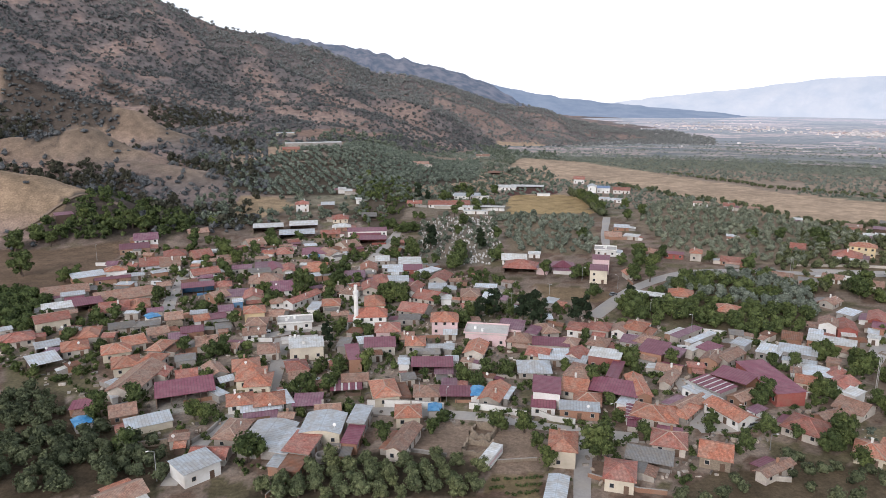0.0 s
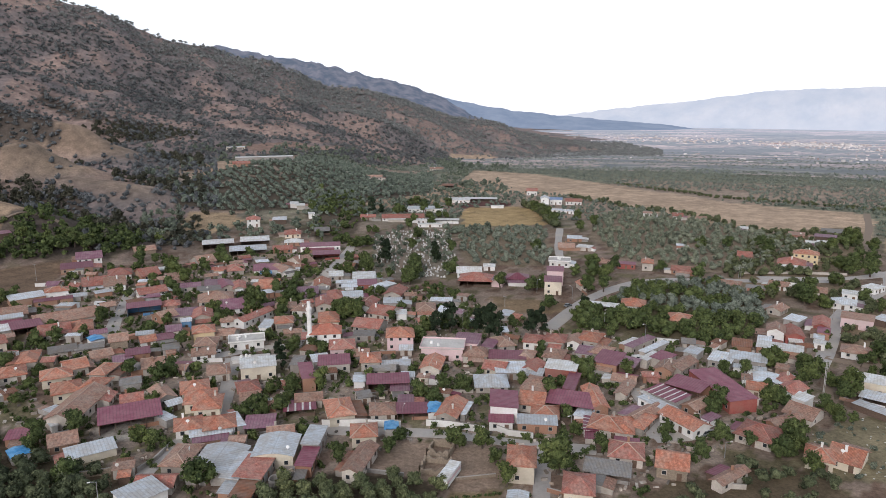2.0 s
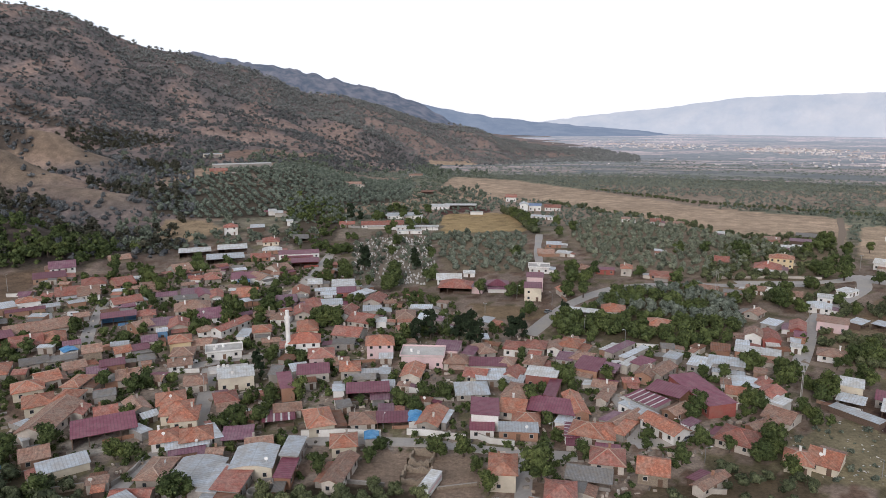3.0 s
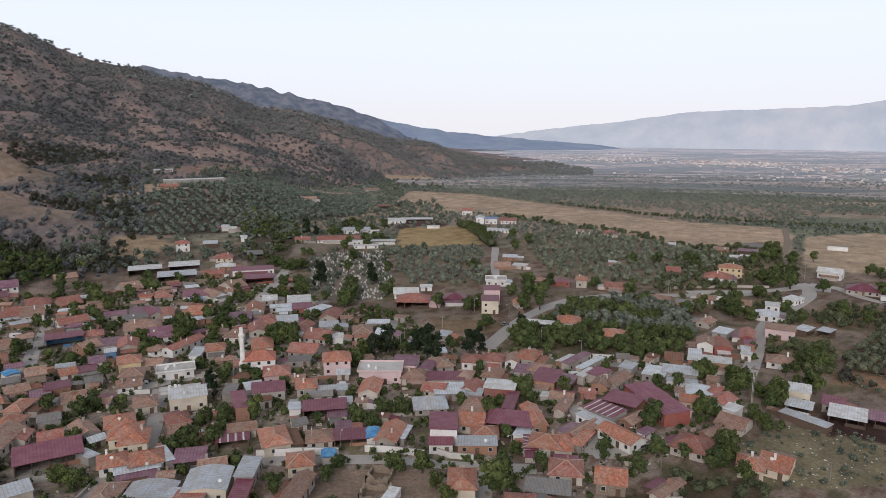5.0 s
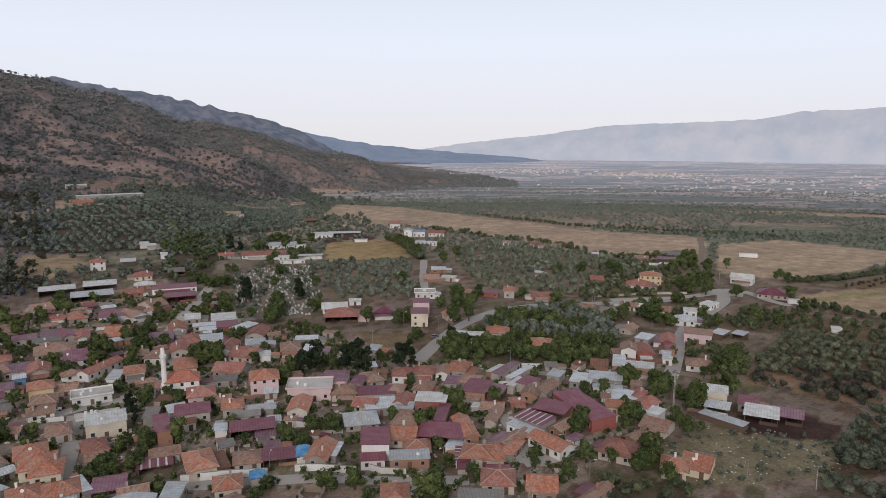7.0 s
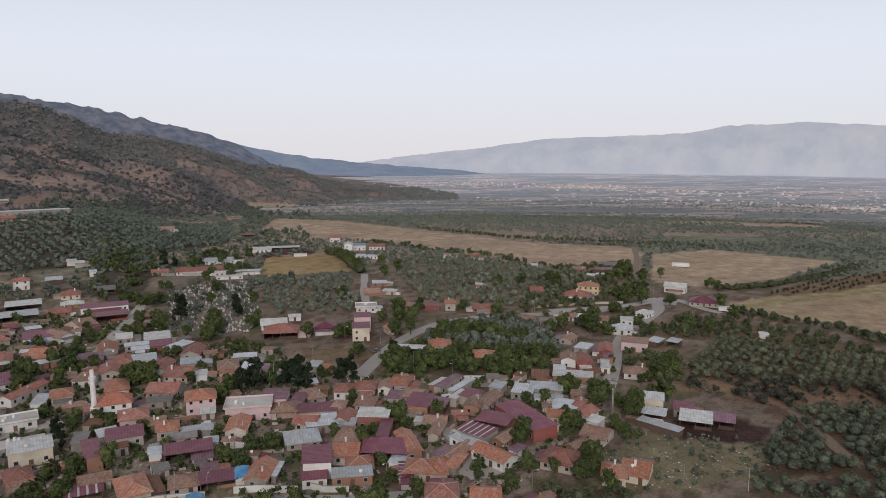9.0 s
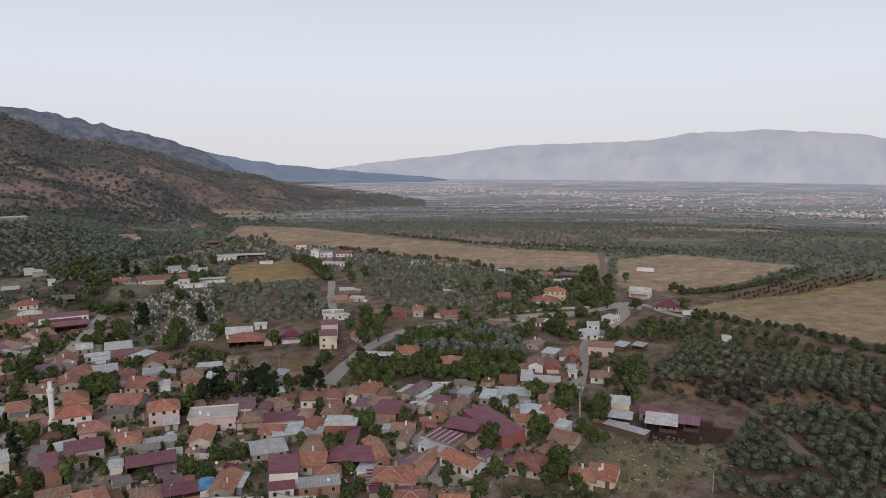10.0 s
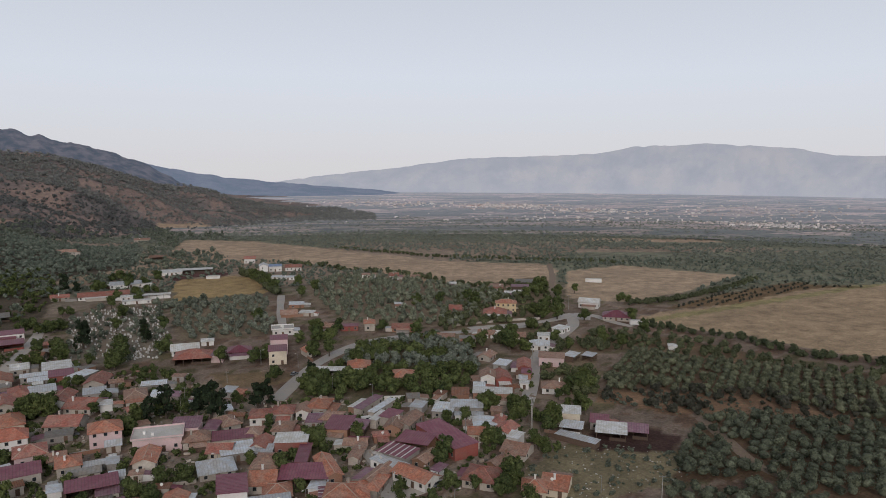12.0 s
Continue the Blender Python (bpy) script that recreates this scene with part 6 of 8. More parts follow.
def ico():
    bm = bmesh.new()
    bmesh.ops.create_icosphere(bm, subdivisions=1, radius=1.0)
    v = np.array([p.co[:] for p in bm.verts])
    f = np.array([[p.index for p in q.verts] for q in bm.faces])
    bm.free()
    return v, f


ICO_V, ICO_F = ico()
gen = np.random.default_rng(21)


def crown_arrays(lobes, leaves, leaf, wide, tall, low, g, rough=0.25, core=0.0):
    """Crown of unit-built clumps: small lobes, then leaf tufts standing out of them. Returns corners and triangles."""
    vs, fs, n = [], [], 0
    centres = []
    for k in range(lobes):
        a, rr, zz = g.uniform(0, 2 * np.pi), wide * 0.62 * np.sqrt(g.uniform(0.0, 1)), g.uniform(0.12, 0.86)
        rr *= 1.15 - 0.75 * abs(zz - 0.4)
        size = wide * g.uniform(0.62, 0.9) / lobes**0.33
        if core and k == 0:
            rr, zz, size = 0.0, 0.48, wide * core
        c = np.array([rr * np.cos(a), rr * np.sin(a), low + (tall - low) * zz])
        sz = np.array([size, size, min(size, (tall - low) * 0.46)])
        centres.append((c, sz))
        v = ICO_V * (1 + g.normal(0, rough * 0.5, (len(ICO_V), 1))) * sz * 0.86 + c
        vs.append(v)
        fs.append(ICO_F + n)
        n += len(v)
    per = leaves // lobes
    for c, sz in centres:
        d = g.normal(size=(per, 3))
        d[:, 2] = np.abs(d[:, 2]) * 0.9 - 0.25
        d /= np.linalg.norm(d, axis=1, keepdims=True)
        p = c + d * sz * g.uniform(0.8, 1.18, (per, 1))
        t1 = g.normal(size=(per, 3))
        t1 /= np.linalg.norm(t1, axis=1, keepdims=True)
        t2 = np.cross(d, t1)
        t2 /= np.linalg.norm(t2, axis=1, keepdims=True) + 1e-9
        t1 = np.cross(t2, d) * 0.75 + d * 0.5
        s = leaf * g.uniform(0.6, 1.3, (per, 1))
        tri = np.stack([p - t2 * s, p + t2 * s, p + t1 * s * 1.5], 1).reshape(-1, 3)
        vs.append(tri)
        fs.append(np.arange(per * 3).reshape(-1, 3) + n)
        n += per * 3
    return np.concatenate(vs), np.concatenate(fs)


def trunk_shape(tall, thick, wide, g, limbs=4):
    s = Shape()
    lean = g.normal(0, 0.06, 2) * tall
    s.tube([(0, 0, -0.6, thick * 1.5), (0, 0, 0.15, thick * 1.15), (lean[0] * 0.5, lean[1] * 0.5, tall * 0.3, thick * 0.85), (lean[0], lean[1], tall * 0.62, thick * 0.45)], 7)
    for k in range(limbs):
        a = 2 * math.pi * (k + g.uniform(0, 0.6)) / limbs
        z0 = tall * g.uniform(0.25, 0.42)
        s.bar((lean[0] * 0.6, lean[1] * 0.6, z0), (math.cos(a) * wide * 0.55, math.sin(a) * wide * 0.55, tall * g.uniform(0.5, 0.75)), thick * 0.5, thick * 0.5)
    return s


KINDS = {}


def make_kind(key, count, lobes, leaves, leaf, wide, tall, low, leafmat, thick, rough=0.25):
    KINDS[key] = []
    for k in range(count):
        w, t = wide * gen.uniform(0.88, 1.12), tall * gen.uniform(0.88, 1.12)
        v, f = crown_arrays(lobes, leaves, leaf, w, t, low, gen, rough, 0.62)
        KINDS[key].append((sheet_from("crown", v, f, leafmat, True), trunk_shape(t, thick, w, gen).mesh("trunk", BARK)))


make_kind("olive", 5, 14, 700, 0.2, 2.4, 3.6, 0.5, NEAROLIVE, 0.22, 0.3)
make_kind("broad", 5, 14, 620, 0.34, 3.0, 6.2, 0.5, BROAD, 0.26)
make_kind("big", 3, 20, 1000, 0.42, 4.6, 9.2, 0.8, BROAD, 0.4)
make_kind("dark", 3, 18, 640, 0.42, 2.6, 9.5, 1.0, DARKLEAF, 0.3)
make_kind("bush", 4, 5, 130, 0.26, 1.3, 1.9, 0.1, SCRUB, 0.09)
# cypresses: slim, tapering
KINDS["cypress"] = []
for k in range(2):
    v, f = crown_arrays(16, 420, 0.3, 1.5, 9.0, 0.5, gen, 0.2)
    taper = np.clip(1.1 - (v[:, 2] / 9.6) * 0.9, 0.08, 1)[:, None]
    v[:, :2] *= taper
    KINDS["cypress"].append((sheet_from("crown", v, f, DARKLEAF, True), trunk_shape(6.0, 0.2, 0.3, gen, 2).mesh("trunk", BARK)))
TREEWORDS = {
    "olive": ("grey-green olive tree with a rounded crown", "olive tree", "olives"), "broad": ("leafy green garden tree among the houses", "tree", "village trees"),
    "big": ("large dense green broadleaf tree", "tree", "village trees"), "dark": ("tall dark green conifer with a ragged crown", "tree", "conifers"),
    "bush": ("low grey-green scrub bush on dry soil", "bush", "bushes"), "cypress": ("slim dark cypress by the graveyard", "cypress", "cypresses"),
}
TAKEN = []


def tree(kind, x, y, size=1.0, turn=None):
    """One tree: trunk and crown under an empty at its foot."""
    n = len(TAKEN)
    for _ in range(9):
        if free_of_things(np.array([x]), np.array([y]), 0.5)[0]:
            break
        x, y = x - 0.25 * (1 if x > 0 else -1), y - 1.0
    crown, trunk = KINDS[kind][n % len(KINDS[kind])]
    label, category, group = TREEWORDS[kind]
    t = thing({"bush": "bush", "olive": "olive_tree", "cypress": "cypress_tree", "dark": "conifer_tree"}.get(kind, "tree"), x, y, height(x, y), (n * 137.5) % 360 if turn is None else turn, label, category, group)
    t.scale = (size, size, size * (0.92 + 0.16 * ((n * 0.618) % 1)))
    part("crown", crown, None, t)
    part("trunk", trunk, None, t)
    TAKEN.append((x, y, size * 2.2))
    return t


def row_points(area, gap, turn, jitter, keep=1.0, deep=0.0):
    """Planting places in rows over an area."""
    poly = AREAS[area]
    xs, ys = [p[0] for p in poly], [p[1] for p in poly]
    cx, cy = (min(xs) + max(xs)) / 2, (min(ys) + max(ys)) / 2
    half = math.hypot(max(xs) - min(xs), max(ys) - min(ys)) / 2 + gap
    deep = deep or gap
    u, v = np.meshgrid(np.arange(-half, half, gap), np.arange(-half, half, deep))
    u = u + np.where((np.arange(len(v)) % 2)[:, None] > 0, gap / 2, 0) * (deep > gap)
    u, v = u + rng.normal(0, jitter, u.shape), v + rng.normal(0, jitter, v.shape)
    c, s = math.cos(radians(turn)), math.sin(radians(turn))
    x, y = (cx + c * u - s * v).ravel(), (cy + s * u + c * v).ravel()
    ok = inside(poly, x, y, 2.0) & (rng.random(len(x)) < keep)
    for name in ("field_foot", "field_school", "field_pen"):
        ok &= ~inside(AREAS[name], x, y)
    ok &= free_of_things(x, y, 1.2)
    return x[ok], y[ok]


def drift_of(name, x, y, variants, sizes, material, label, category, sink=0.1, flat=1.0):
    """Many plants too many to count, as one mesh."""
    if len(x) == 0:
        return None
    z = ground(x, y) - sink
    vs, fs, n = [], [], 0
    pick = rng.integers(0, len(variants), len(x))
    for k in range(len(x)):
        v, f = variants[pick[k]]
        a = rng.uniform(0, 2 * np.pi)
        c, s = np.cos(a), np.sin(a)
        q = v * sizes[k]
        o = np.empty_like(q)
        o[:, 0], o[:, 1], o[:, 2] = x[k] + c * q[:, 0] - s * q[:, 1], y[k] + s * q[:, 0] + c * q[:, 1], z[k] + q[:, 2] * flat
        vs.append(o)
        fs.append(f + n)
        n += len(v)
    ob = new(name, sheet_from(name, np.concatenate(vs), np.concatenate(fs), material, True))
    return tagged(ob, label, category, kind="stuff")


def variants_of(count, lobes, leaves, leaf, wide, tall, low, core=0.0):
    return [crown_arrays(lobes, leaves, leaf, wide * gen.uniform(0.85, 1.15), tall * gen.uniform(0.85, 1.15), low, gen, 0.25, core) for _ in range(count)]


tree("big", 40.7, 165.3, 1.30)
tree("broad", -50.4, 165.0, 1.43)
tree("broad", -93.5, 197.1, 1.30)
tree("broad", -100.7, 189.7, 1.17)
tree("broad", -101.0, 185.9, 0.91)
tree("broad", -84.0, 169.7, 1.30)
tree("broad", -72.0, 187.2, 1.04)
tree("broad", -68.0, 187.4, 0.91)
tree("broad", -16.1, 172.8, 0.98)
tree("broad", -2.9, 179.2, 0.78)
tree("broad", -0.6, 189.4, 0.78)
tree("broad", 15.4, 180.8, 1.04)
tree("broad", 22.9, 180.0, 1.10)
tree("broad", 26.8, 161.1, 1.04)
tree("broad", 25.3, 171.6, 0.78)
tree("broad", 52.4, 192.5, 0.78)
tree("broad", 55.8, 177.5, 0.78)
tree("broad", 90.6, 179.0, 1.04)
tree("broad", 98.3, 181.1, 0.78)
tree("broad", 109.7, 175.8, 1.30)
tree("broad", 104.3, 170.0, 1.04)
tree("broad", 108.7, 168.5, 0.91)
tree("broad", 80.9, 170.0, 0.91)
tree("broad", 74.0, 177.9, 0.65)
tree("big", 99.6, 200.1, 0.78)
tree("broad", 97.2, 202.6, 0.91)
tree("broad", 118.2, 207.3, 0.91)
tree("broad", 119.4, 202.9, 0.91)
tree("broad", 120.7, 225.5, 0.91)
tree("big", 114.0, 227.8, 0.59)
tree("broad", 133.4, 233.1, 1.17)
tree("broad", 140.8, 220.1, 1.30)
tree("broad", 142.4, 227.8, 1.04)
tree("big", -127.5, 300.5, 0.78)
tree("broad", -135.9, 277.2, 1.17)
tree("broad", -143.7, 281.4, 0.91)
tree("broad", -143.6, 260.1, 1.04)
tree("broad", -127.0, 281.3, 0.91)
tree("broad", -94.2, 242.5, 1.04)
tree("broad", -82.2, 234.4, 1.17)
tree("broad", -80.8, 242.8, 1.17)
tree("broad", -102.3, 285.6, 1.04)
tree("broad", -98.6, 296.9, 0.91)
tree("broad", -83.8, 267.5, 1.04)
tree("broad", -78.5, 219.7, 0.91)
tree("broad", -44.3, 214.8, 0.98)
tree("broad", -42.0, 219.6, 0.85)
tree("broad", -48.5, 210.5, 0.91)
tree("broad", -45.9, 213.2, 1.04)
tree("broad", -35.8, 224.1, 1.04)
tree("broad", -26.8, 224.2, 1.23)
tree("broad", -36.5, 206.2, 1.04)
tree("broad", -8.5, 226.7, 0.65)
tree("dark", -41.5, 241.6, 0.98)
tree("dark", -44.8, 254.2, 0.78)
tree("broad", -41.3, 264.3, 1.04)
tree("broad", -35.1, 259.9, 0.65)
tree("broad", -29.3, 257.5, 1.04)
tree("broad", -33.1, 261.2, 0.78)
tree("big", -24.0, 303.6, 1.10)
tree("big", -18.5, 306.0, 0.91)
tree("big", -63.9, 319.0, 0.91)
tree("broad", -67.0, 314.2, 1.17)
tree("broad", -51.4, 307.5, 1.17)
tree("broad", -75.6, 305.7, 1.17)
tree("broad", -82.9, 323.3, 1.04)
tree("broad", 8.3, 270.7, 1.17)
tree("big", 12.1, 277.9, 0.91)
tree("dark", 15.4, 274.6, 1.30)
tree("dark", 21.5, 278.4, 1.43)
tree("dark", 32.9, 275.1, 1.43)
tree("dark", 37.5, 274.6, 1.56)
tree("dark", 41.2, 276.2, 1.30)
tree("dark", 54.8, 273.8, 1.43)
tree("dark", 58.2, 273.1, 1.30)
tree("big", 19.4, 281.8, 0.78)
tree("broad", 29.3, 286.1, 1.04)
tree("broad", 48.1, 282.5, 0.91)
tree("broad", 14.4, 217.7, 1.04)
tree("broad", 20.9, 217.2, 1.04)
tree("broad", 6.8, 215.8, 1.04)
tree("broad", 11.2, 211.2, 0.91)
tree("broad", 41.4, 222.0, 0.78)
tree("broad", 50.6, 220.0, 1.04)
tree("broad", 54.0, 218.2, 0.78)
tree("broad", 64.0, 227.7, 1.17)
tree("broad", 66.8, 232.5, 1.04)
tree("broad", 54.1, 252.2, 0.78)
tree("broad", 84.7, 264.9, 0.91)
tree("broad", 81.9, 237.9, 1.04)
tree("broad", 126.0, 330.1, 1.17)
tree("big", 110.0, 315.1, 1.04)
tree("big", 96.8, 345.2, 1.04)
tree("broad", 102.5, 334.9, 1.30)
tree("dark", 86.4, 310.5, 0.91)
tree("broad", 106.0, 368.4, 1.43)
tree("broad", 111.9, 362.3, 1.43)
tree("broad", 122.0, 380.8, 1.30)
tree("big", 109.2, 380.4, 1.17)
tree("broad", 96.6, 367.8, 1.17)
tree("broad", 30.3, 380.1, 1.43)
tree("broad", 6.2, 355.4, 1.43)
tree("broad", 18.7, 339.4, 1.17)
tree("broad", 52.0, 344.3, 1.30)
tree("broad", 67.0, 339.6, 1.30)
tree("broad", 72.3, 344.9, 1.17)
tree("broad", 68.6, 306.3, 1.30)
tree("broad", 87.4, 431.1, 1.43)
tree("big", 118.5, 546.2, 1.17)
tree("big", 117.0, 584.9, 1.17)
tree("big", 119.3, 525.3, 1.17)
tree("big", 119.2, 572.0, 1.04)
tree("broad", 133.1, 498.8, 1.43)
tree("broad", 146.1, 509.0, 1.43)
tree("broad", 142.9, 545.6, 1.43)
tree("cypress", -10.6, 399.7, 1.17)
tree("cypress", -4.7, 407.0, 1.17)
tree("cypress", 32.9, 439.6, 1.17)
tree("cypress", 23.9, 439.2, 1.17)
tree("cypress", -20.0, 584.2, 1.56)
tree("cypress", -13.6, 592.5, 1.30)
tree("cypress", 87.5, 319.9, 0.91)
tree("broad", -18.2, 407.6, 1.17)
tree("broad", 9.4, 438.7, 1.30)
tree("broad", 14.0, 476.4, 1.43)
tree("broad", -18.4, 456.8, 1.30)
tree("broad", 9.9, 386.3, 1.43)
tree("broad", -28.3, 407.1, 1.17)
tree("broad", 21.9, 585.9, 1.56)
tree("broad", 13.7, 543.6, 1.17)
tree("broad", 37.1, 602.4, 1.43)
tree("broad", -51.4, 333.9, 1.30)
tree("broad", -60.0, 344.1, 1.17)
tree("broad", -43.0, 334.0, 1.04)
tree("broad", -72.1, 379.6, 1.04)
tree("broad", -90.0, 429.5, 1.04)
tree("broad", -109.8, 438.6, 1.17)
tree("broad", -112.2, 406.2, 1.04)
tree("broad", -111.0, 366.9, 1.43)
tree("broad", -124.6, 391.8, 1.43)
tree("broad", -115.0, 354.9, 1.17)
tree("broad", -155.8, 470.0, 1.43)
tree("broad", -152.3, 420.3, 1.43)
tree("big", -187.3, 434.7, 1.30)
tree("big", -196.4, 435.5, 1.30)
tree("big", -182.1, 449.2, 1.17)
tree("broad", -205.1, 434.9, 1.43)
tree("broad", -213.1, 437.0, 1.43)
tree("broad", -226.8, 436.2, 1.43)
tree("broad", -232.4, 432.9, 1.17)
tree("broad", -246.2, 418.1, 1.43)
tree("broad", -252.9, 402.9, 1.56)
tree("broad", -234.8, 412.8, 1.17)
tree("big", -213.1, 343.1, 1.43)
tree("broad", -186.2, 332.8, 1.30)
tree("broad", -186.0, 343.4, 1.04)
tree("big", 227.2, 409.6, 1.17)
tree("big", 234.0, 432.7, 1.04)
tree("broad", 208.5, 424.0, 1.43)
tree("broad", 194.8, 432.7, 1.43)
tree("broad", 163.3, 362.7, 1.30)
tree("broad", 146.4, 374.3, 1.17)
tree("broad", 194.9, 310.9, 1.43)
tree("broad", 192.5, 315.9, 1.30)
tree("broad", 171.4, 316.1, 1.17)
tree("broad", 183.9, 324.6, 1.17)
tree("broad", 268.6, 345.3, 1.30)
tree("broad", 299.8, 417.7, 1.56)
tree("broad", 318.8, 421.3, 1.10)
tree("broad", 272.5, 379.6, 1.56)
tree("broad", 269.3, 388.1, 1.56)
tree("broad", 247.2, 368.6, 1.56)
tree("broad", 273.5, 418.5, 1.56)
tree("broad", 199.8, 319.8, 1.43)
tree("broad", 192.5, 311.0, 1.43)
tree("broad", 222.8, 313.0, 1.17)
tree("broad", 224.1, 337.2, 1.30)
tree("broad", 220.6, 296.7, 0.91)
tree("broad", 291.7, 328.7, 1.43)
tree("broad", 326.3, 381.1, 0.91)
tree("broad", 332.6, 378.4, 0.98)
tree("big", 145.5, 206.1, 1.04)
tree("broad", 142.8, 204.1, 1.04)
tree("broad", 165.6, 212.3, 1.17)
tree("broad", 167.7, 218.6, 1.17)
tree("broad", 179.1, 239.3, 1.17)
tree("broad", 180.9, 234.0, 1.30)
tree("broad", 186.9, 235.9, 1.17)
tree("broad", 142.2, 223.8, 1.17)
tree("broad", 146.7, 224.8, 1.04)
tree("broad", 138.3, 236.3, 1.17)
tree("broad", 121.0, 203.1, 1.04)
tree("broad", 120.3, 209.6, 0.91)
tree("broad", 130.9, 195.4, 0.91)
tree("broad", 132.1, 190.4, 0.78)
tree("broad", 109.4, 175.5, 1.17)
tree("broad", 103.2, 170.2, 1.04)
tree("broad", 240.5, 294.1, 1.43)
tree("broad", 242.2, 280.4, 1.30)
tree("broad", 278.4, 303.3, 1.30)
tree("broad", 77.4, 280.4, 1.04)
tree("broad", 82.3, 276.8, 1.04)
tree("broad", 90.4, 284.2, 1.17)
tree("broad", 95.2, 278.1, 1.04)
tree("broad", 101.6, 280.4, 1.17)
tree("broad", 105.7, 273.3, 1.04)
tree("broad", 111.3, 269.9, 1.04)
tree("broad", 116.8, 266.4, 1.04)
tree("broad", 121.2, 260.8, 0.91)
tree("broad", 77.4, 290.1, 1.17)
tree("broad", 84.6, 291.4, 1.17)
tree("broad", 120.3, 280.9, 1.04)
tree("broad", 112.6, 280.7, 1.04)
tree("dark", -20.4, 577.3, 1.56)
tree("dark", -12.8, 574.4, 1.17)
tree("broad", -0.2, 584.6, 1.30)
tree("broad", 4.4, 583.6, 1.30)
tree("broad", 12.4, 626.0, 1.30)
tree("broad", 17.4, 623.8, 1.43)
tree("broad", 24.0, 621.6, 1.30)
tree("big", 45.8, 616.3, 0.91)
tree("broad", 25.6, 556.6, 1.17)
tree("broad", 33.5, 560.3, 1.17)
tree("broad", 8.7, 508.4, 1.30)
tree("big", -22.6, 450.7, 0.91)
tree("broad", -27.3, 460.7, 1.17)
tree("broad", -37.5, 466.1, 1.17)
tree("broad", -33.3, 466.4, 1.17)
tree("dark", -7.2, 405.1, 1.56)
tree("dark", 22.5, 403.6, 1.30)
tree("big", 9.5, 373.2, 1.04)
tree("big", 6.5, 356.7, 1.04)
tree("broad", 4.3, 362.9, 1.17)
tree("broad", 33.5, 426.5, 1.30)
tree("broad", -15.8, 383.2, 1.17)
tree("broad", -19.1, 393.4, 1.17)
tree("broad", -26.6, 379.5, 1.17)
tree("broad", -15.1, 497.0, 1.04)
tree("broad", -19.8, 495.8, 1.04)
tree("big", -129.1, 304.6, 0.76)
tree("broad", -174.1, 322.7, 0.83)
tree("big", -247.5, 395.4, 1.40)
tree("broad", -245.0, 412.9, 1.81)
tree("broad", -232.7, 405.7, 1.43)
tree("broad", -136.5, 345.3, 0.94)
tree("broad", -123.2, 384.8, 1.70)
tree("broad", -109.6, 332.8, 1.09)
tree("broad", -108.5, 343.2, 0.92)
tree("broad", -112.5, 389.0, 0.80)
tree("broad", -106.8, 391.8, 1.03)
tree("broad", -98.7, 406.0, 1.41)
tree("broad", -105.2, 412.0, 1.19)
tree("broad", -147.1, 405.3, 0.97)
tree("broad", -139.8, 408.5, 1.09)
tree("broad", -135.8, 411.8, 0.97)
tree("broad", -87.9, 394.5, 0.68)
tree("broad", -72.8, 343.4, 0.80)
tree("broad", -71.0, 348.9, 0.71)
tree("big", -64.3, 304.9, 1.26)
tree("broad", -84.0, 313.6, 1.02)
tree("broad", -79.2, 304.9, 1.17)
tree("broad", -99.9, 332.8, 0.79)
tree("broad", -96.3, 334.8, 0.69)
tree("broad", -55.1, 406.3, 0.81)
tree("broad", -66.8, 406.0, 0.81)
tree("broad", -62.7, 412.2, 0.70)
tree("broad", -53.3, 368.9, 0.95)
tree("broad", -47.7, 372.6, 0.85)
tree("broad", -51.6, 345.8, 1.09)
tree("broad", -53.5, 330.0, 0.95)
tree("broad", -47.9, 333.2, 0.86)
tree("broad", -51.8, 305.0, 1.06)
tree("big", -23.8, 300.9, 0.99)
tree("big", -18.0, 296.8, 0.92)
tree("broad", -28.3, 309.5, 0.98)
tree("broad", -13.7, 335.1, 0.86)
tree("broad", -8.9, 335.1, 0.95)
tree("broad", -6.1, 305.1, 0.79)
tree("broad", -3.5, 296.7, 0.77)
tree("broad", -31.6, 385.4, 0.76)
tree("cypress", -12.9, 586.3, 1.06)
tree("broad", 19.4, 630.0, 1.22)
tree("broad", 0.9, 592.2, 1.31)
tree("broad", 45.3, 613.8, 1.36)
tree("broad", 9.5, 530.4, 0.88)
tree("broad", 26.4, 530.6, 1.33)
tree("broad", 39.2, 560.7, 0.94)
tree("dark", -7.2, 414.3, 1.37)
tree("dark", 22.6, 422.1, 0.93)
tree("broad", 10.1, 392.3, 1.44)
tree("broad", 6.4, 366.9, 1.24)
tree("broad", 27.7, 379.5, 1.07)
tree("broad", -16.2, 399.3, 1.01)
tree("broad", -4.3, 366.8, 1.04)
tree("broad", -31.5, 456.4, 0.89)
tree("broad", -26.8, 452.7, 0.89)
tree("broad", 14.7, 343.7, 0.78)
tree("broad", 21.7, 341.6, 0.78)
tree("broad", -12.1, 372.7, 0.74)
tree("big", 189.8, 306.3, 1.02)
tree("broad", 196.2, 300.6, 1.21)
tree("broad", 173.6, 318.4, 1.02)
tree("broad", 174.1, 268.8, 0.63)
tree("broad", 166.7, 232.5, 0.73)
tree("broad", 172.0, 234.2, 0.74)
tree("broad", 145.2, 214.2, 0.89)
tree("broad", 166.0, 251.8, 0.51)
tree("broad", 298.0, 414.4, 0.78)
tree("broad", 216.2, 291.1, 0.56)
tree("broad", 294.5, 331.9, 0.92)
tree("broad", 335.0, 386.4, 0.92)
tree("big", 248.7, 361.3, 1.15)
tree("big", 257.0, 363.2, 1.08)
tree("big", 296.2, 433.1, 1.46)
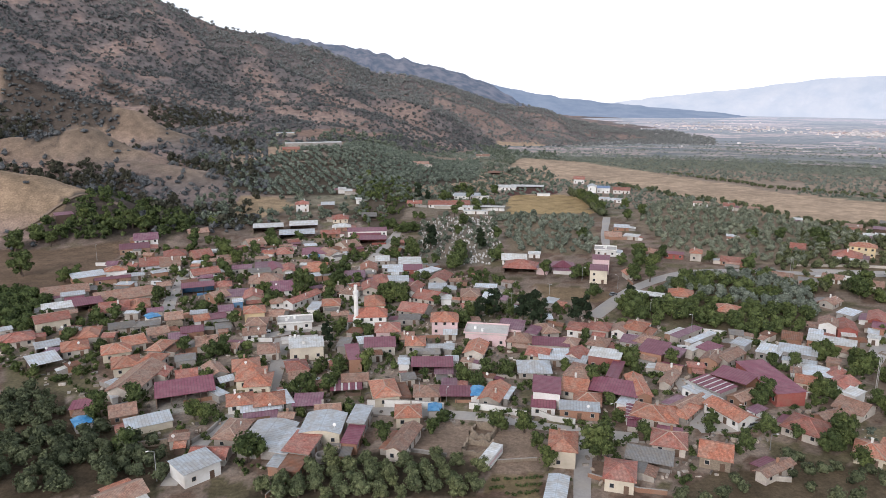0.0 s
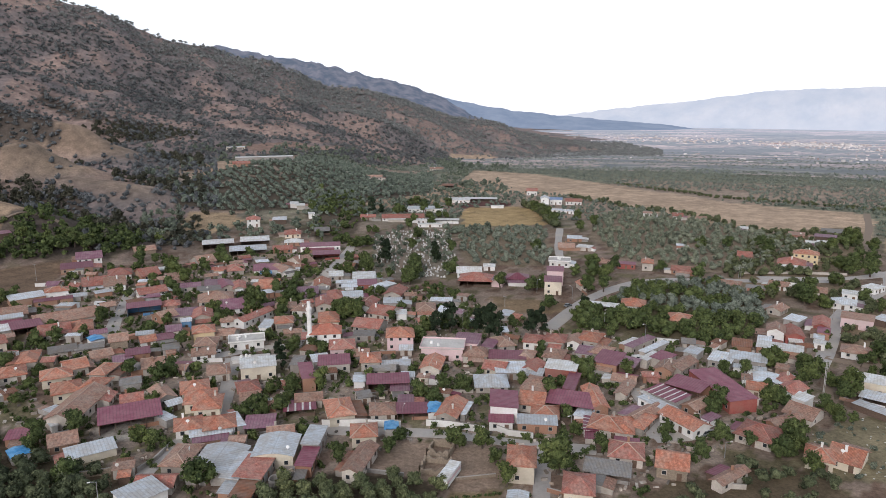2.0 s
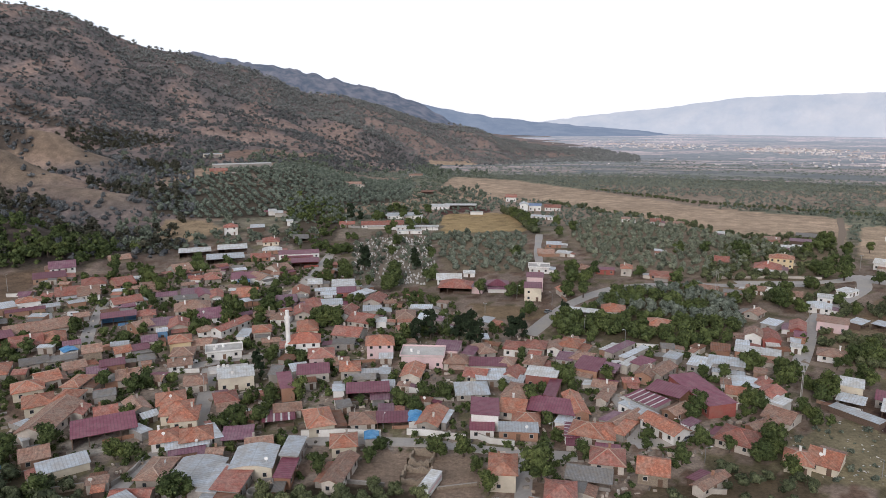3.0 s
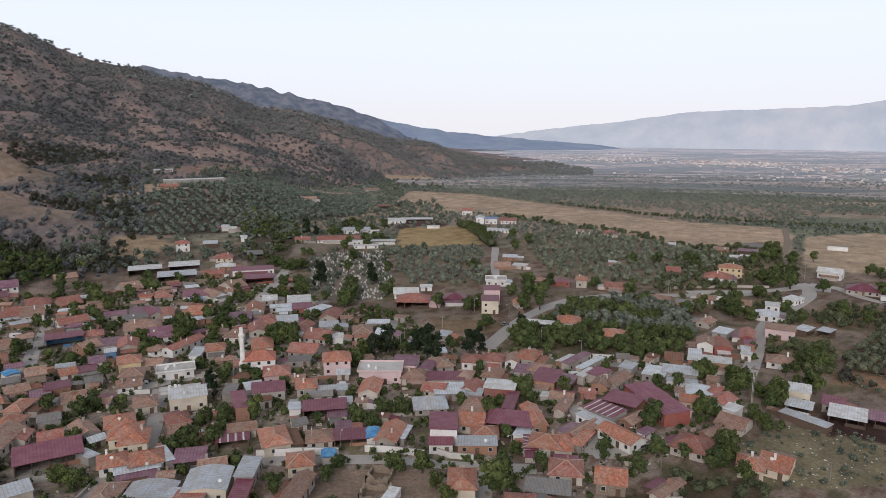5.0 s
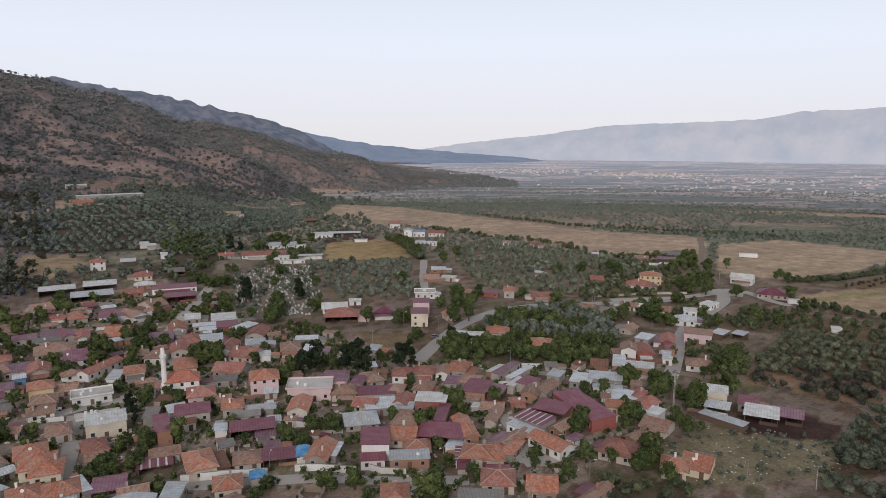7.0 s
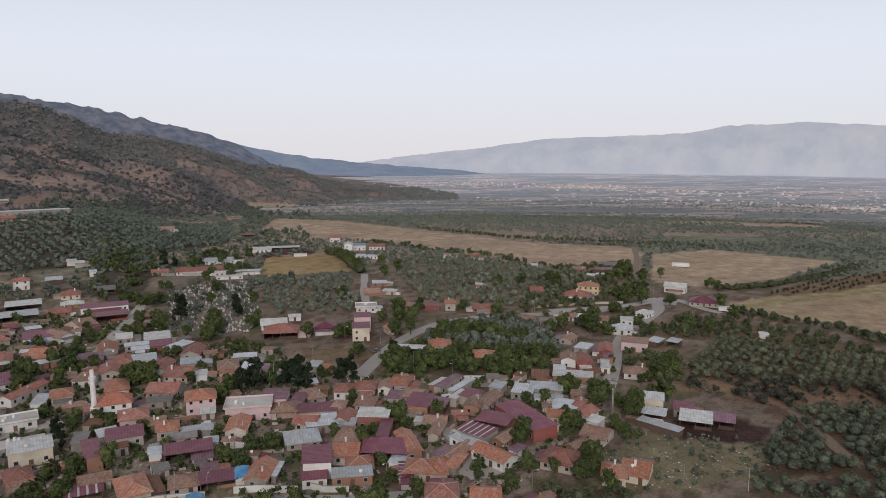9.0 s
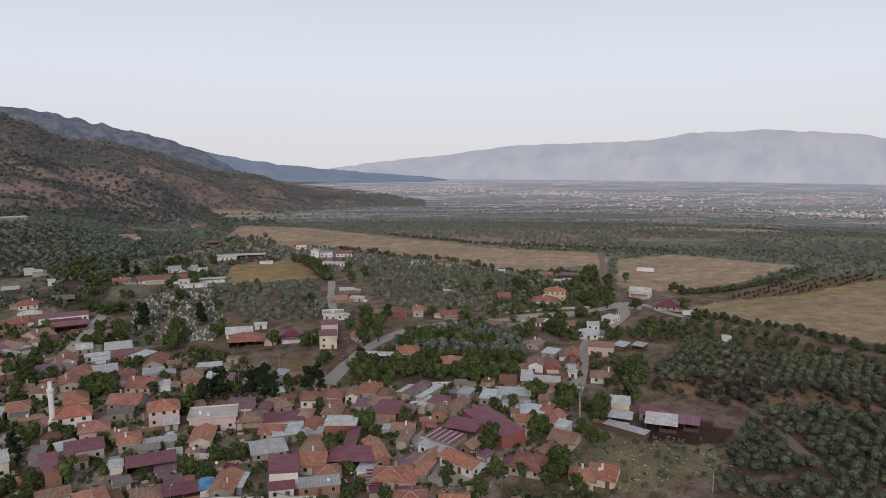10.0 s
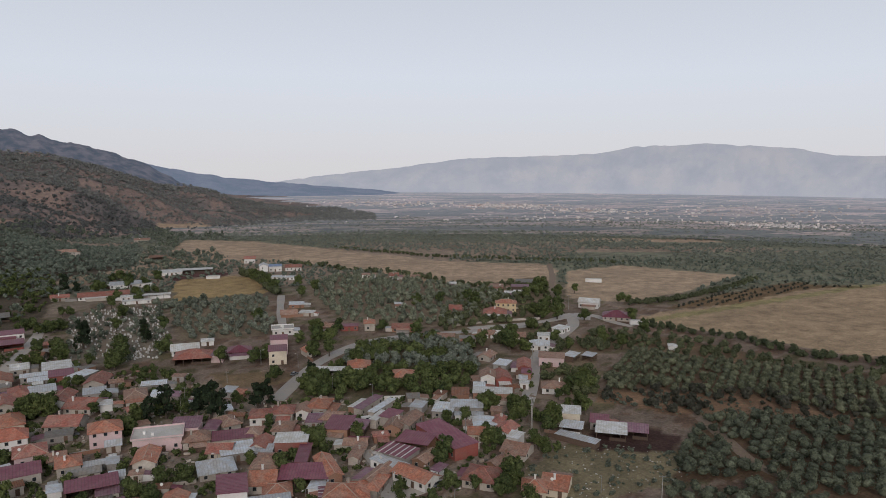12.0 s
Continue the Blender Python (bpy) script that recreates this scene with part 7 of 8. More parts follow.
tree("broad", 289.9, 430.9, 1.72)
tree("big", 189.0, 243.9, 0.77)
tree("broad", 183.1, 241.8, 0.95)
tree("broad", 163.2, 220.4, 0.71)
tree("big", 107.4, 170.7, 0.61)
tree("broad", 96.8, 197.6, 0.97)
tree("broad", 123.6, 207.8, 0.63)
tree("broad", 113.2, 196.3, 0.53)
tree("broad", 130.6, 187.6, 0.67)
tree("broad", 130.6, 192.4, 0.68)
tree("broad", 135.4, 188.3, 0.61)
tree("broad", 116.4, 183.6, 0.58)


OLIVE_NEAR = variants_of(6, 6, 150, 0.34, 2.2, 4.0, 0.3, 0.8)
OLIVE_FAR = variants_of(6, 3, 36, 0.5, 2.3, 3.7, 0.2, 0.8)
SCRUB_FAR = variants_of(6, 2, 18, 0.5, 1.9, 2.4, 0.0, 0.75)
OLIVE_ROUND = variants_of(6, 4, 120, 0.24, 1.7, 2.9, 0.25, 0.9)
BROAD_FAR = variants_of(5, 5, 50, 0.9, 3.0, 6.5, 0.3)
TINY = variants_of(8, 1, 10, 0.7, 1.5, 2.5, 0.0)

# more garden trees between the houses
gx, gy = rng.uniform(-200, 200, 3000), rng.uniform(150, 430, 3000)
ok = inside(VILLAGE, gx, gy) & free_of_things(gx, gy, 1.0)
for px, py, gap in TAKEN:
    ok &= (gx - px) ** 2 + (gy - py) ** 2 > 16
gx, gy = gx[ok][:130], gy[ok][:130]
drift_of("yard_trees", gx, gy, OLIVE_NEAR, rng.uniform(0.5, 1.25, len(gx)), BROAD, "small leafy trees in the yards", "trees")
bx, by = rng.uniform(-215, 215, 9000), rng.uniform(148, 440, 9000)
ok = inside(VILLAGE, bx, by) & free_of_things(bx, by, 0.4)
bx, by = bx[ok][:1700], by[ok][:1700]
drift_of("garden_shrubs", bx, by, variants_of(6, 3, 60, 0.3, 0.9, 1.5, 0.0), rng.uniform(0.5, 1.4, len(bx)), BROAD, "green garden shrubs and weeds between houses", "shrubs")
# groves; the trees that the camera passes nearest are things of their own
for area, gap, turn, jitter, keep, size in (("grove_near", 4.4, 20, 0.5, 0.96, 1.0),):
    gx, gy = row_points(area, gap, turn, jitter, keep)
    for px, py in zip(gx, gy):
        tree("olive", float(px), float(py), size * random.uniform(0.75, 1.2))
for area, gap, turn, jitter, keep, size in (
    ("grove_foot", 5.2, 10, 1.0, 0.7, 0.95), ("grove_west", 4.6, 30, 1.3, 0.8, 1.1), ("grove_westlow", 5.2, 25, 1.4, 0.68, 1.15), ("grove_field", 6.0, 20, 1.4, 0.8, 1.05), 
    
):
    gx, gy = row_points(area, gap, turn, jitter, keep)
    drift_of("olive_grove", gx, gy, OLIVE_NEAR, size * rng.uniform(0.72, 1.2, len(gx)), OLIVE, "grey-green olive trees planted over dry soil", "olive grove")
gx, gy = row_points("grove_road", 4.9, 15, 1.3, 0.92)
lush = (gx * 0.55 + gy * 0.83 < 318) | (fbm(gx / 18, gy / 18, 45) > 0.60)
drift_of("road_thicket", gx[lush], gy[lush], OLIVE_NEAR, rng.uniform(1.0, 1.6, int(lush.sum())), BROAD, "lush green orchard trees beside the road", "trees")
drift_of("olive_grove", gx[~lush], gy[~lush], OLIVE_NEAR, rng.uniform(0.9, 1.4, int((~lush).sum())), GREYOLIVE, "grey-green olive trees planted over dry soil", "olive grove")
gx, gy = row_points("orchard_w2", 4.6, 0, 1.2, 0.95)
drift_of("orchard", gx, gy, OLIVE_NEAR, rng.uniform(1.0, 1.5, len(gx)), BROAD, "dense dark green orchard trees beside the houses", "orchard")
for area, gap, turn, deep in (("grove_south", 3.9, -38, 5.4), ("grove_rows", 4.4, -34, 5.8), ("grove_low", 4.6, -40, 5.4)):
    gx, gy = row_points(area, gap, turn, 0.3, 0.95, deep)
    drift_of("olive_grove", gx, gy, OLIVE_ROUND, rng.uniform(1.1, 1.4, len(gx)), YOUNG, "young olive trees planted in straight rows", "olive grove")
for area, gap, turn in (("grove_mid", 7.0, 8), ("grove_east", 6.8, 25)):
    gx, gy = row_points(area, gap, turn, 1.1, 0.86)
    drift_of("olive_grove", gx, gy, OLIVE_NEAR, rng.uniform(0.9, 1.3, len(gx)), GREYOLIVE, "olive trees over dry soil, leaves paled for haze", "olive grove")
gx, gy = row_points("grove_upper", 8.0, 24, 0.7, 0.93)
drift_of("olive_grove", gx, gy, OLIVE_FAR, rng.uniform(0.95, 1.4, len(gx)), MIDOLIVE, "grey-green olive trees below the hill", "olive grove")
gx, gy = row_points("nursery", 7.0, 18, 0.4, 0.9)
drift_of("young_trees", gx, gy, SCRUB_FAR, rng.uniform(0.6, 0.9, len(gx)), SCRUB, "rows of young trees along a field", "young trees")

# belts of trees between the fields of the valley
bx, by = rng.uniform(-150, 2100, 130000), rng.uniform(300, 2300, 130000)
r, az = np.hypot(bx, by), np.degrees(np.arctan2(bx, by))
belt = vnoise((bx * 0.37 + by * 0.93) / 45, (bx * 0.93 - by * 0.37) / 300, 17)
grove = hash2(np.floor((bx * 0.93 - by * 0.37) / 120 + 0.4 * vnoise(bx / 90, by / 90, 4)), np.floor((bx * 0.37 + by * 0.93) / 80 + 0.4 * vnoise(bx / 90, by / 90, 6)), 13)
ok = (r > 560) & (r < 2250) & (az < 64) & (az > -8) & ((belt + 0.3 * rng.random(len(bx)) > 0.74) | (grove > np.where(r < 1000, 0.35, 0.6)) & (rng.random(len(bx)) < 0.7))
ok &= rng.random(len(bx)) < np.where(r < 1150, 1.0, 0.22)
for name in ("field_long", "field_east", "field_big", "field_yellow", "nursery"):
    ok &= ~inside(AREAS[name], bx, by)
ok &= hill_share(bx, by) < 0.02
ok[ok] = free_of_things(bx[ok], by[ok], 3.0)
bx, by, r = bx[ok], by[ok], r[ok]
# belts past 760 m take leaves with haze painted into their colour
for pick, kinds, leaf in ((r < 760, SCRUB_FAR, GREYOLIVE), (r >= 760, TINY, HAZY_FARLEAF)):
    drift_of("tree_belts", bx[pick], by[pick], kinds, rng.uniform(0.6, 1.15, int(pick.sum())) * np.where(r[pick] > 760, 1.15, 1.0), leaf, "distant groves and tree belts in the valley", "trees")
# scrub on the hill, thick in the hollows
bx, by = rng.uniform(-1250, 860, 140000), rng.uniform(330, 2700, 140000)
r, az = np.hypot(bx, by), np.degrees(np.arctan2(bx, by))
u = hill_share(bx, by)
cover_ = fbm(bx / 60, by / 60, 41)
bare = spurs(bx, by)
near_hill = (az < -14) & (r > 470) & (bare < 40)
thick = np.zeros(len(bx), bool)
for name in ("thick_gully", "thick_ridge", "thick_upper", "thick_hollow", "thick_gorge"):
    thick |= inside(AREAS[name], bx, by, 8.0)
share = np.clip(1.5 - 1.9 * cover_, 0.14, 1) * np.where(bare > 9, 0.07, 1.0) * np.where(u > 0.5, 1.0, 0.8)
share = np.where((u > 0.3) & (az < 0), np.maximum(share, 0.42), share)
share = np.where((az > -9) & (u > 0), np.maximum(share, 0.4), share)
for name in ("field_foot", "field_slope", "field_red"):
    share[inside(AREAS[name], bx, by)] *= 0.08
ok = ((u > 0.0) | near_hill | thick) & ((u < 1.0) | (az > 0)) & (az > -38) & (rng.random(len(bx)) > 0.45 * smooth(1, 7, az)) & (rng.random(len(bx)) < share)
ok |= thick & (bare < 60)
bx, by = bx[ok][:37000], by[ok][:37000]
ok = free_of_things(bx, by, 2.0)
bx, by = bx[ok], by[ok]
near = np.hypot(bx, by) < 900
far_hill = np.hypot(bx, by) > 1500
# hill bushes wear haze-tinted leaves, paler still past 1500 m
for pick, kinds, leaf in ((near, SCRUB_FAR, HAZY_HILLSCRUB), (~near & ~far_hill, TINY, HAZY_HILLSCRUB), (far_hill, TINY, HAZY_FARSCRUB)):
    drift_of("hillside_scrub", bx[pick], by[pick], kinds, rng.uniform(0.6, 1.9, int(pick.sum())) * (0.8 + np.hypot(bx[pick], by[pick]) / 2600), leaf, "dark scrub bushes over the stony hillside, tinted for haze", "scrub")
# a belt of tall trees above the western houses
gx, gy = rng.uniform(-270, -150, 1500), rng.uniform(405, 515, 1500)
ok = inside(AREAS["wood_belt"], gx, gy, 3.0) & free_of_things(gx, gy, 1.5)
drift_of("tree_belt", gx[ok][:120], gy[ok][:120], BROAD_FAR, rng.uniform(0.7, 1.35, 120)[:int(ok.sum())], BROAD, "tall leafy trees above the western houses", "trees")
# olives and trees at the foot of the hill
bx, by = rng.uniform(-420, 260, 9000), rng.uniform(420, 1350, 9000)
r, az = np.hypot(bx, by), np.degrees(np.arctan2(bx, by))
ok = (hill_share(bx, by) < 0.12) & (spurs(bx, by) < 3.5) & (az < 9) & (az > np.where(r > 620, -19, -30)) & (r > 490) & free_of_things(bx, by, 2.5) & (fbm(bx / 45, by / 45, 88) > np.where((az > -6) & (r < 640), 0.62, 0.48))
for name in ("field_long", "field_yellow", "grove_upper", "graves", "field_pen", "field_school", "field_foot", "field_slope"):
    ok &= ~inside(AREAS[name], bx, by)
bx, by = bx[ok][:2600], by[ok][:2600]
drift_of("foothill_trees", bx, by, OLIVE_FAR + BROAD_FAR[:2], rng.uniform(0.7, 1.25, len(bx)), MIDOLIVE, "olive trees and bushes at the hill's foot", "trees")

# a thicket west of the graves
gx, gy = rng.uniform(-110, 60, 2500), rng.uniform(380, 760, 2500)
ok = inside(AREAS["wood_west"], gx, gy, 5.0) & free_of_things(gx, gy, 1.5)
gx, gy = gx[ok][:130], gy[ok][:130]
drift_of("thicket", gx, gy, OLIVE_NEAR + BROAD_FAR[:2], rng.uniform(0.6, 1.15, len(gx)), BROAD, "dark green trees at the upper edge of the village", "trees")

# trees among the graves
gx, gy = rng.uniform(-25, 45, 400), rng.uniform(360, 515, 400)
ok = inside(AREAS["graves"], gx, gy) & free_of_things(gx, gy, 0.8)
gx, gy = gx[ok][:130], gy[ok][:130]
drift_of("graveyard_trees", gx, gy, OLIVE_NEAR, rng.uniform(0.45, 0.95, len(gx)), MIDOLIVE, "dark green trees and shrubs among the graves", "trees")

# trees and thick scrub in the gullies between the spurs
bx, by = rng.uniform(-620, -120, 9000), rng.uniform(430, 1000, 9000)
r, az = np.hypot(bx, by), np.degrees(np.arctan2(bx, by))
wood = fbm(bx / 70, by / 70, 93)
ok = (az > -37) & (az < -15) & (r > 480) & (r < 1050) & (spurs(bx, by) < 7) & (wood > 0.47) & free_of_things(bx, by, 2.0)
bx, by = bx[ok][:1300], by[ok][:1300]
drift_of("gully_trees", bx, by, OLIVE_FAR + BROAD_FAR, rng.uniform(0.7, 1.35, len(bx)), SCRUB, "dark trees and thick scrub in the gullies", "trees")

# tall bushes along the terraces, and gardens by the road fork
gx, gy = rng.uniform(175, 300, 900), rng.uniform(145, 240, 900)
ok = inside(AREAS["terrace"], gx, gy) & free_of_things(gx, gy, 1.0)
gx, gy = gx[ok][:65], gy[ok][:65]
drift_of("terrace_bushes", gx, gy, OLIVE_NEAR, rng.uniform(0.5, 1.25, len(gx)), SCRUB, "dark bushes along eroded field terraces", "bushes")
gx, gy = rng.uniform(140, 420, 5000), rng.uniform(225, 480, 5000)
ok = inside(AREAS["fork_gardens"], gx, gy) & free_of_things(gx, gy, 2.0) & (fbm(gx / 22, gy / 22, 57) > 0.38)
gx, gy = gx[ok][:400], gy[ok][:400]
drift_of("garden_trees", gx, gy, OLIVE_NEAR, rng.uniform(0.6, 1.25, len(gx)), OLIVE, "dark green garden trees along the road", "trees")
gx, gy = row_points("yard_garden", 0.9, 8, 0.15, 0.8, 3.2)
drift_of("garden_rows", gx, gy, variants_of(4, 2, 30, 0.22, 0.6, 0.8, 0.0), rng.uniform(0.7, 1.1, len(gx)), BROAD, "rows of green vegetables in a yard", "vegetables")


# ---- the mosque and its minaret ----
def mosque(x, y, rot):
    z = height(x, y)
    m = thing("mosque", x, y, z, rot, "whitewashed village mosque with a red-tiled hip roof", "mosque")
    w, d, h = 11.5, 9.0, 5.2
    s = Shape()
    s.box(-w / 2, w / 2, -d / 2, d / 2, -0.5, h)
    part("wall", s, WALL["white"], m)
    s = Shape()
    ox, oy, rx = w / 2 + 0.5, d / 2 + 0.5, (w - d) / 2 + 0.6
    c = [(-ox, -oy, h), (ox, -oy, h), (ox, oy, h), (-ox, oy, h)]
    a, b = (-rx, 0, h + 2.7), (rx, 0, h + 2.7)
    s.slab([[c[0], c[1], b, a], [c[1], c[2], b], [c[2], c[3], a, b], [c[3], c[0], a]], 0.2)
    part("roof", s, ROOF["new"], m, "bright red-orange tiled hip roof", True)
    for p, q in ((a, b), (c[0], a), (c[1], b), (c[2], b), (c[3], a)):
        k = Shape()
        k.bar(p, q, 0.3, 0.16)
        part("ridge_cap", k, ROOF["new"], m, "", True)
    for k in range(3):
        opening(m, -w / 2 + 2 + k * 3.6, -d / 2, 1.1, 0)
        opening(m, -w / 2 + 2 + k * 3.6, -d / 2, 3.4, 0)
    for k in range(2):
        opening(m, w / 2, -d / 2 + 2 + k * 3.6, 1.1, 90)
    # porch on the near side
    s = Shape()
    s.slab([[(-w / 2 - 4.2, -d / 2, 3.1), (-w / 2 - 0.3, -d / 2, 3.6), (-w / 2 - 0.3, d / 2, 3.6), (-w / 2 - 4.2, d / 2, 3.1)]], 0.15)
    part("porch_roof", s, ROOF["red"], m, "", True)
    for k in range(4):
        s = Shape()
        yy = -d / 2 + 0.3 + k * (d - 0.6) / 3
        s.box(-w / 2 - 4.0, -w / 2 - 3.75, yy - 0.12, yy + 0.12, -0.4, 3.05)
        part("porch_post", s, WALL["white"], m)


def minaret(x, y):
    t = thing("minaret", x, y, height(x, y), 0, "slim white minaret with a round balcony and blunt top", "minaret")
    s = Shape()
    s.box(-1.3, 1.3, -1.3, 1.3, -0.5, 4.6)
    part("base", s, WALL["white"], t)
    s = Shape()
    s.tube([(0, 0, 4.6, 1.3), (0, 0, 5.6, 0.9), (0, 0, 14.2, 0.82), (0, 0, 14.9, 1.1)], 14)
    part("shaft", s, WALL["white"], t)
    s = Shape()
    s.tube([(0, 0, 14.9, 1.16), (0, 0, 15.8, 1.16)], 14)
    part("balcony", s, WALL["white"], t)
    s = Shape()
    s.tube([(0, 0, 15.8, 0.72), (0, 0, 18.0, 0.70), (0, 0, 18.1, 0.78), (0, 0, 18.35, 0.5)], 14)
    part("turret", s, WALL["white"], t)
    s = Shape()
    s.tube([(0, 0, 18.35, 0.05), (0, 0, 19.0, 0.03)], 6)
    part("finial", s, STEEL, t)


mosque(-28.6, 269.5, 4)
minaret(-34.4, 265.4)



# ---- walls, poles, vehicles, graves, hedges ----
def wall_run(line, high, thick, material, label):
    """A free-standing wall along a line of places."""
    (ax, ay), (bx, by) = line[0], line[-1]
    t = thing("yard_wall", ax, ay, 0, 0, label, "wall", "yard walls")
    s = Shape()
    left, right = [], []
    for k, (x, y) in enumerate(line):
        (px, py), (qx, qy) = line[max(k - 1, 0)], line[min(k + 1, len(line) - 1)]
        d = math.hypot(qx - px, qy - py)
        nx, ny = -(qy - py) / d * thick / 2, (qx - px) / d * thick / 2
        z = height(x, y) + high
        left.append((x + nx - ax, y + ny - ay, z))
        right.append((x - nx - ax, y - ny - ay, z))
    s.slab([[right[k], right[k + 1], left[k + 1], left[k]] for k in range(len(line) - 1)], high + 0.6)
    part("wall", s, material, t)
    s = Shape()
    grow = lambda p, q: ((p[0] * 1.15 - q[0] * 0.15), (p[1] * 1.15 - q[1] * 0.15), p[2] + 0.1)
    s.slab([[grow(right[k], left[k]), grow(right[k + 1], left[k + 1]), grow(left[k + 1], right[k + 1]), grow(left[k], right[k])] for k in range(len(line) - 1)], 0.1)
    part("coping", s, WALL["block"], t)


def pole(x, y, tall, arm="lamp", rot=0):
    t = thing("street_lamp" if arm == "lamp" else "utility_pole", x, y, height(x, y), rot, "grey metal street lamp with one arm" if arm == "lamp" else "tall concrete power pole with a cross arm", "lamp" if arm == "lamp" else "pole", "poles")
    s = Shape()
    s.tube([(0, 0, -0.5, 0.12), (0, 0, tall, 0.07)], 8)
    part("pole", s, STEEL if arm == "lamp" else POLE, t)
    s = Shape()
    if arm == "lamp":
        s.bar((0, 0, tall - 0.05), (1.4, 0, tall + 0.25), 0.08, 0.08)
        part("arm", s, STEEL, t)
        s = Shape()
        s.box(1.2, 1.9, -0.15, 0.15, tall + 0.18, tall + 0.34)
        part("lamp_head", s, WALL["white"], t)
    else:
        s.box(-1.0, 1.0, -0.07, 0.07, tall - 0.5, tall - 0.36)
        part("cross_arm", s, STEEL, t)
        for px in (-0.9, 0.0, 0.9):
            s = Shape()
            s.tube([(px, 0, tall - 0.36, 0.06), (px, 0, tall - 0.1, 0.05)], 6)
            part("insulator", s, WALL["white"], t)


def paint(name, colour):
    m, t, b = nodes_of(name)
    n = add(t, "ShaderNodeTexNoise", Scale=1.5, Detail=3.0)
    t.links.new(ramp(t, n.outputs["Fac"], [(0.3, tone(colour, 0.8)), (0.7, colour)]), b.inputs["Base Color"])
    b.inputs["Roughness"].default_value = 0.35
    return m


RUBBER = surface("tyre_rubber", (0.03, 0.03, 0.03), (0.02, 0.02, 0.02), (0.05, 0.045, 0.04))


def vehicle(name, x, y, rot, colour, long, wide, tall, label, category):
    """Car or van: lower body, cabin with glass, four wheels."""
    t = thing(name, x, y, height(x, y) + 0.12, rot, label, category, "vehicles")
    s = Shape()
    prof = [(-long / 2, 0.35), (long / 2, 0.35), (long / 2, 0.75), (long * 0.28, 0.95), (-long / 2, 0.95)]
    if tall > 1.7:
        prof = [(-long / 2, 0.35), (long / 2, 0.35), (long / 2, 1.0), (long * 0.36, tall), (-long / 2, tall)]
    n = len(prof)
    s.v += [(px, sy * wide / 2, pz) for sy in (-1, 1) for px, pz in prof]
    s.f += [tuple(range(n)), tuple(reversed(range(n, 2 * n)))] + [((k + 1) % n, k, n + k, n + (k + 1) % n) for k in range(n)]
    part("body", s, colour, t)
    if tall <= 1.7:
        s = Shape()
        prof = [(-long * 0.42, 0.95), (long * 0.2, 0.95), (long * 0.06, tall), (-long * 0.32, tall)]
        s.v += [(px, sy * wide * 0.44, pz) for sy in (-1, 1) for px, pz in prof]
        s.f += [(0, 1, 2, 3), (7, 6, 5, 4)] + [((k + 1) % 4, k, 4 + k, 4 + (k + 1) % 4) for k in range(4)]
        part("cabin", s, PANE, t, "dark glass cabin")
        s = Shape()
        s.box(-long * 0.32, long * 0.06, -wide * 0.43, wide * 0.43, tall, tall + 0.05)
        part("roof", s, colour, t)
    else:
        s = Shape()
        s.box(-long * 0.2, long * 0.3, -wide / 2 - 0.01, wide / 2 + 0.01, 1.15, tall - 0.25)
        part("side_window", s, PANE, t)
    for px in (-long * 0.32, long * 0.32):
        for py in (-wide / 2, wide / 2):
            s = Shape()
            ring = [(px + 0.32 * math.cos(k * math.pi / 5), 0.32 + 0.32 * math.sin(k * math.pi / 5)) for k in range(10)]
            s.v += [(a, py + o, b - 0.1) for o in (-0.1, 0.1) for a, b in ring]
            s.f += [tuple(range(10)), tuple(reversed(range(10, 20)))] + [((k + 1) % 10, k, 10 + k, 10 + (k + 1) % 10) for k in range(10)]
            part("wheel", s, RUBBER, t)


def trailer(x, y, rot, long, wide, tall, label, striped=False):
    t = thing("trailer", x, y, height(x, y), rot, label, "trailer")
    s = Shape()
    s.box(-long / 2, long / 2, -wide / 2, wide / 2, 0.6, tall)
    part("body", s, WALL["white"], t)
    s = Shape()
    s.box(-long / 2 - 0.05, long / 2 + 0.05, -wide / 2 - 0.03, wide / 2 + 0.03, tall, tall + 0.12)
    part("roof", s, ROOF["whiteroof"], t, "", True)
    if striped:
        s = Shape()
        s.box(-long * 0.45, long * 0.45, -wide / 2 - 0.02, -wide / 2, tall * 0.55, tall * 0.8)
        part("stripe", s, WALL["pink"], t, "faded pink stripe")
    for px in (-long * 0.3, long * 0.3):
        s = Shape()
        s.box(px - 0.4, px + 0.4, -wide / 2 + 0.1, wide / 2 - 0.1, 0.0, 0.62)
        part("axle", s, RUBBER, t)


def ring_tank(x, y):
    t = thing("water_tank", x, y, height(x, y), 0, "round open concrete water tank", "tank")
    s = Shape()
    s.tube([(0, 0, -0.4, 2.1), (0, 0, 1.7, 2.1), (0, 0, 1.7, 1.8), (0, 0, 0.3, 1.8)], 20)
    part("ring", s, WALL["block"], t)


def basin(x, y, rot):
    t = thing("basin", x, y, height(x, y), rot, "low square concrete basin", "basin")
    s = Shape()
    s.v += [(px * k, py * k, z) for z, k in ((-0.3, 1), (1.2, 1), (1.2, 0.85), (0.2, 0.85)) for px, py in ((-2, -1.7), (2, -1.7), (2, 1.7), (-2, 1.7))]
    s.f += [(4 * j + k, 4 * j + (k + 1) % 4, 4 * j + 4 + (k + 1) % 4, 4 * j + 4 + k) for j in range(3) for k in range(4)] + [(12, 13, 14, 15)]
    part("rim", s, WALL["block"], t)


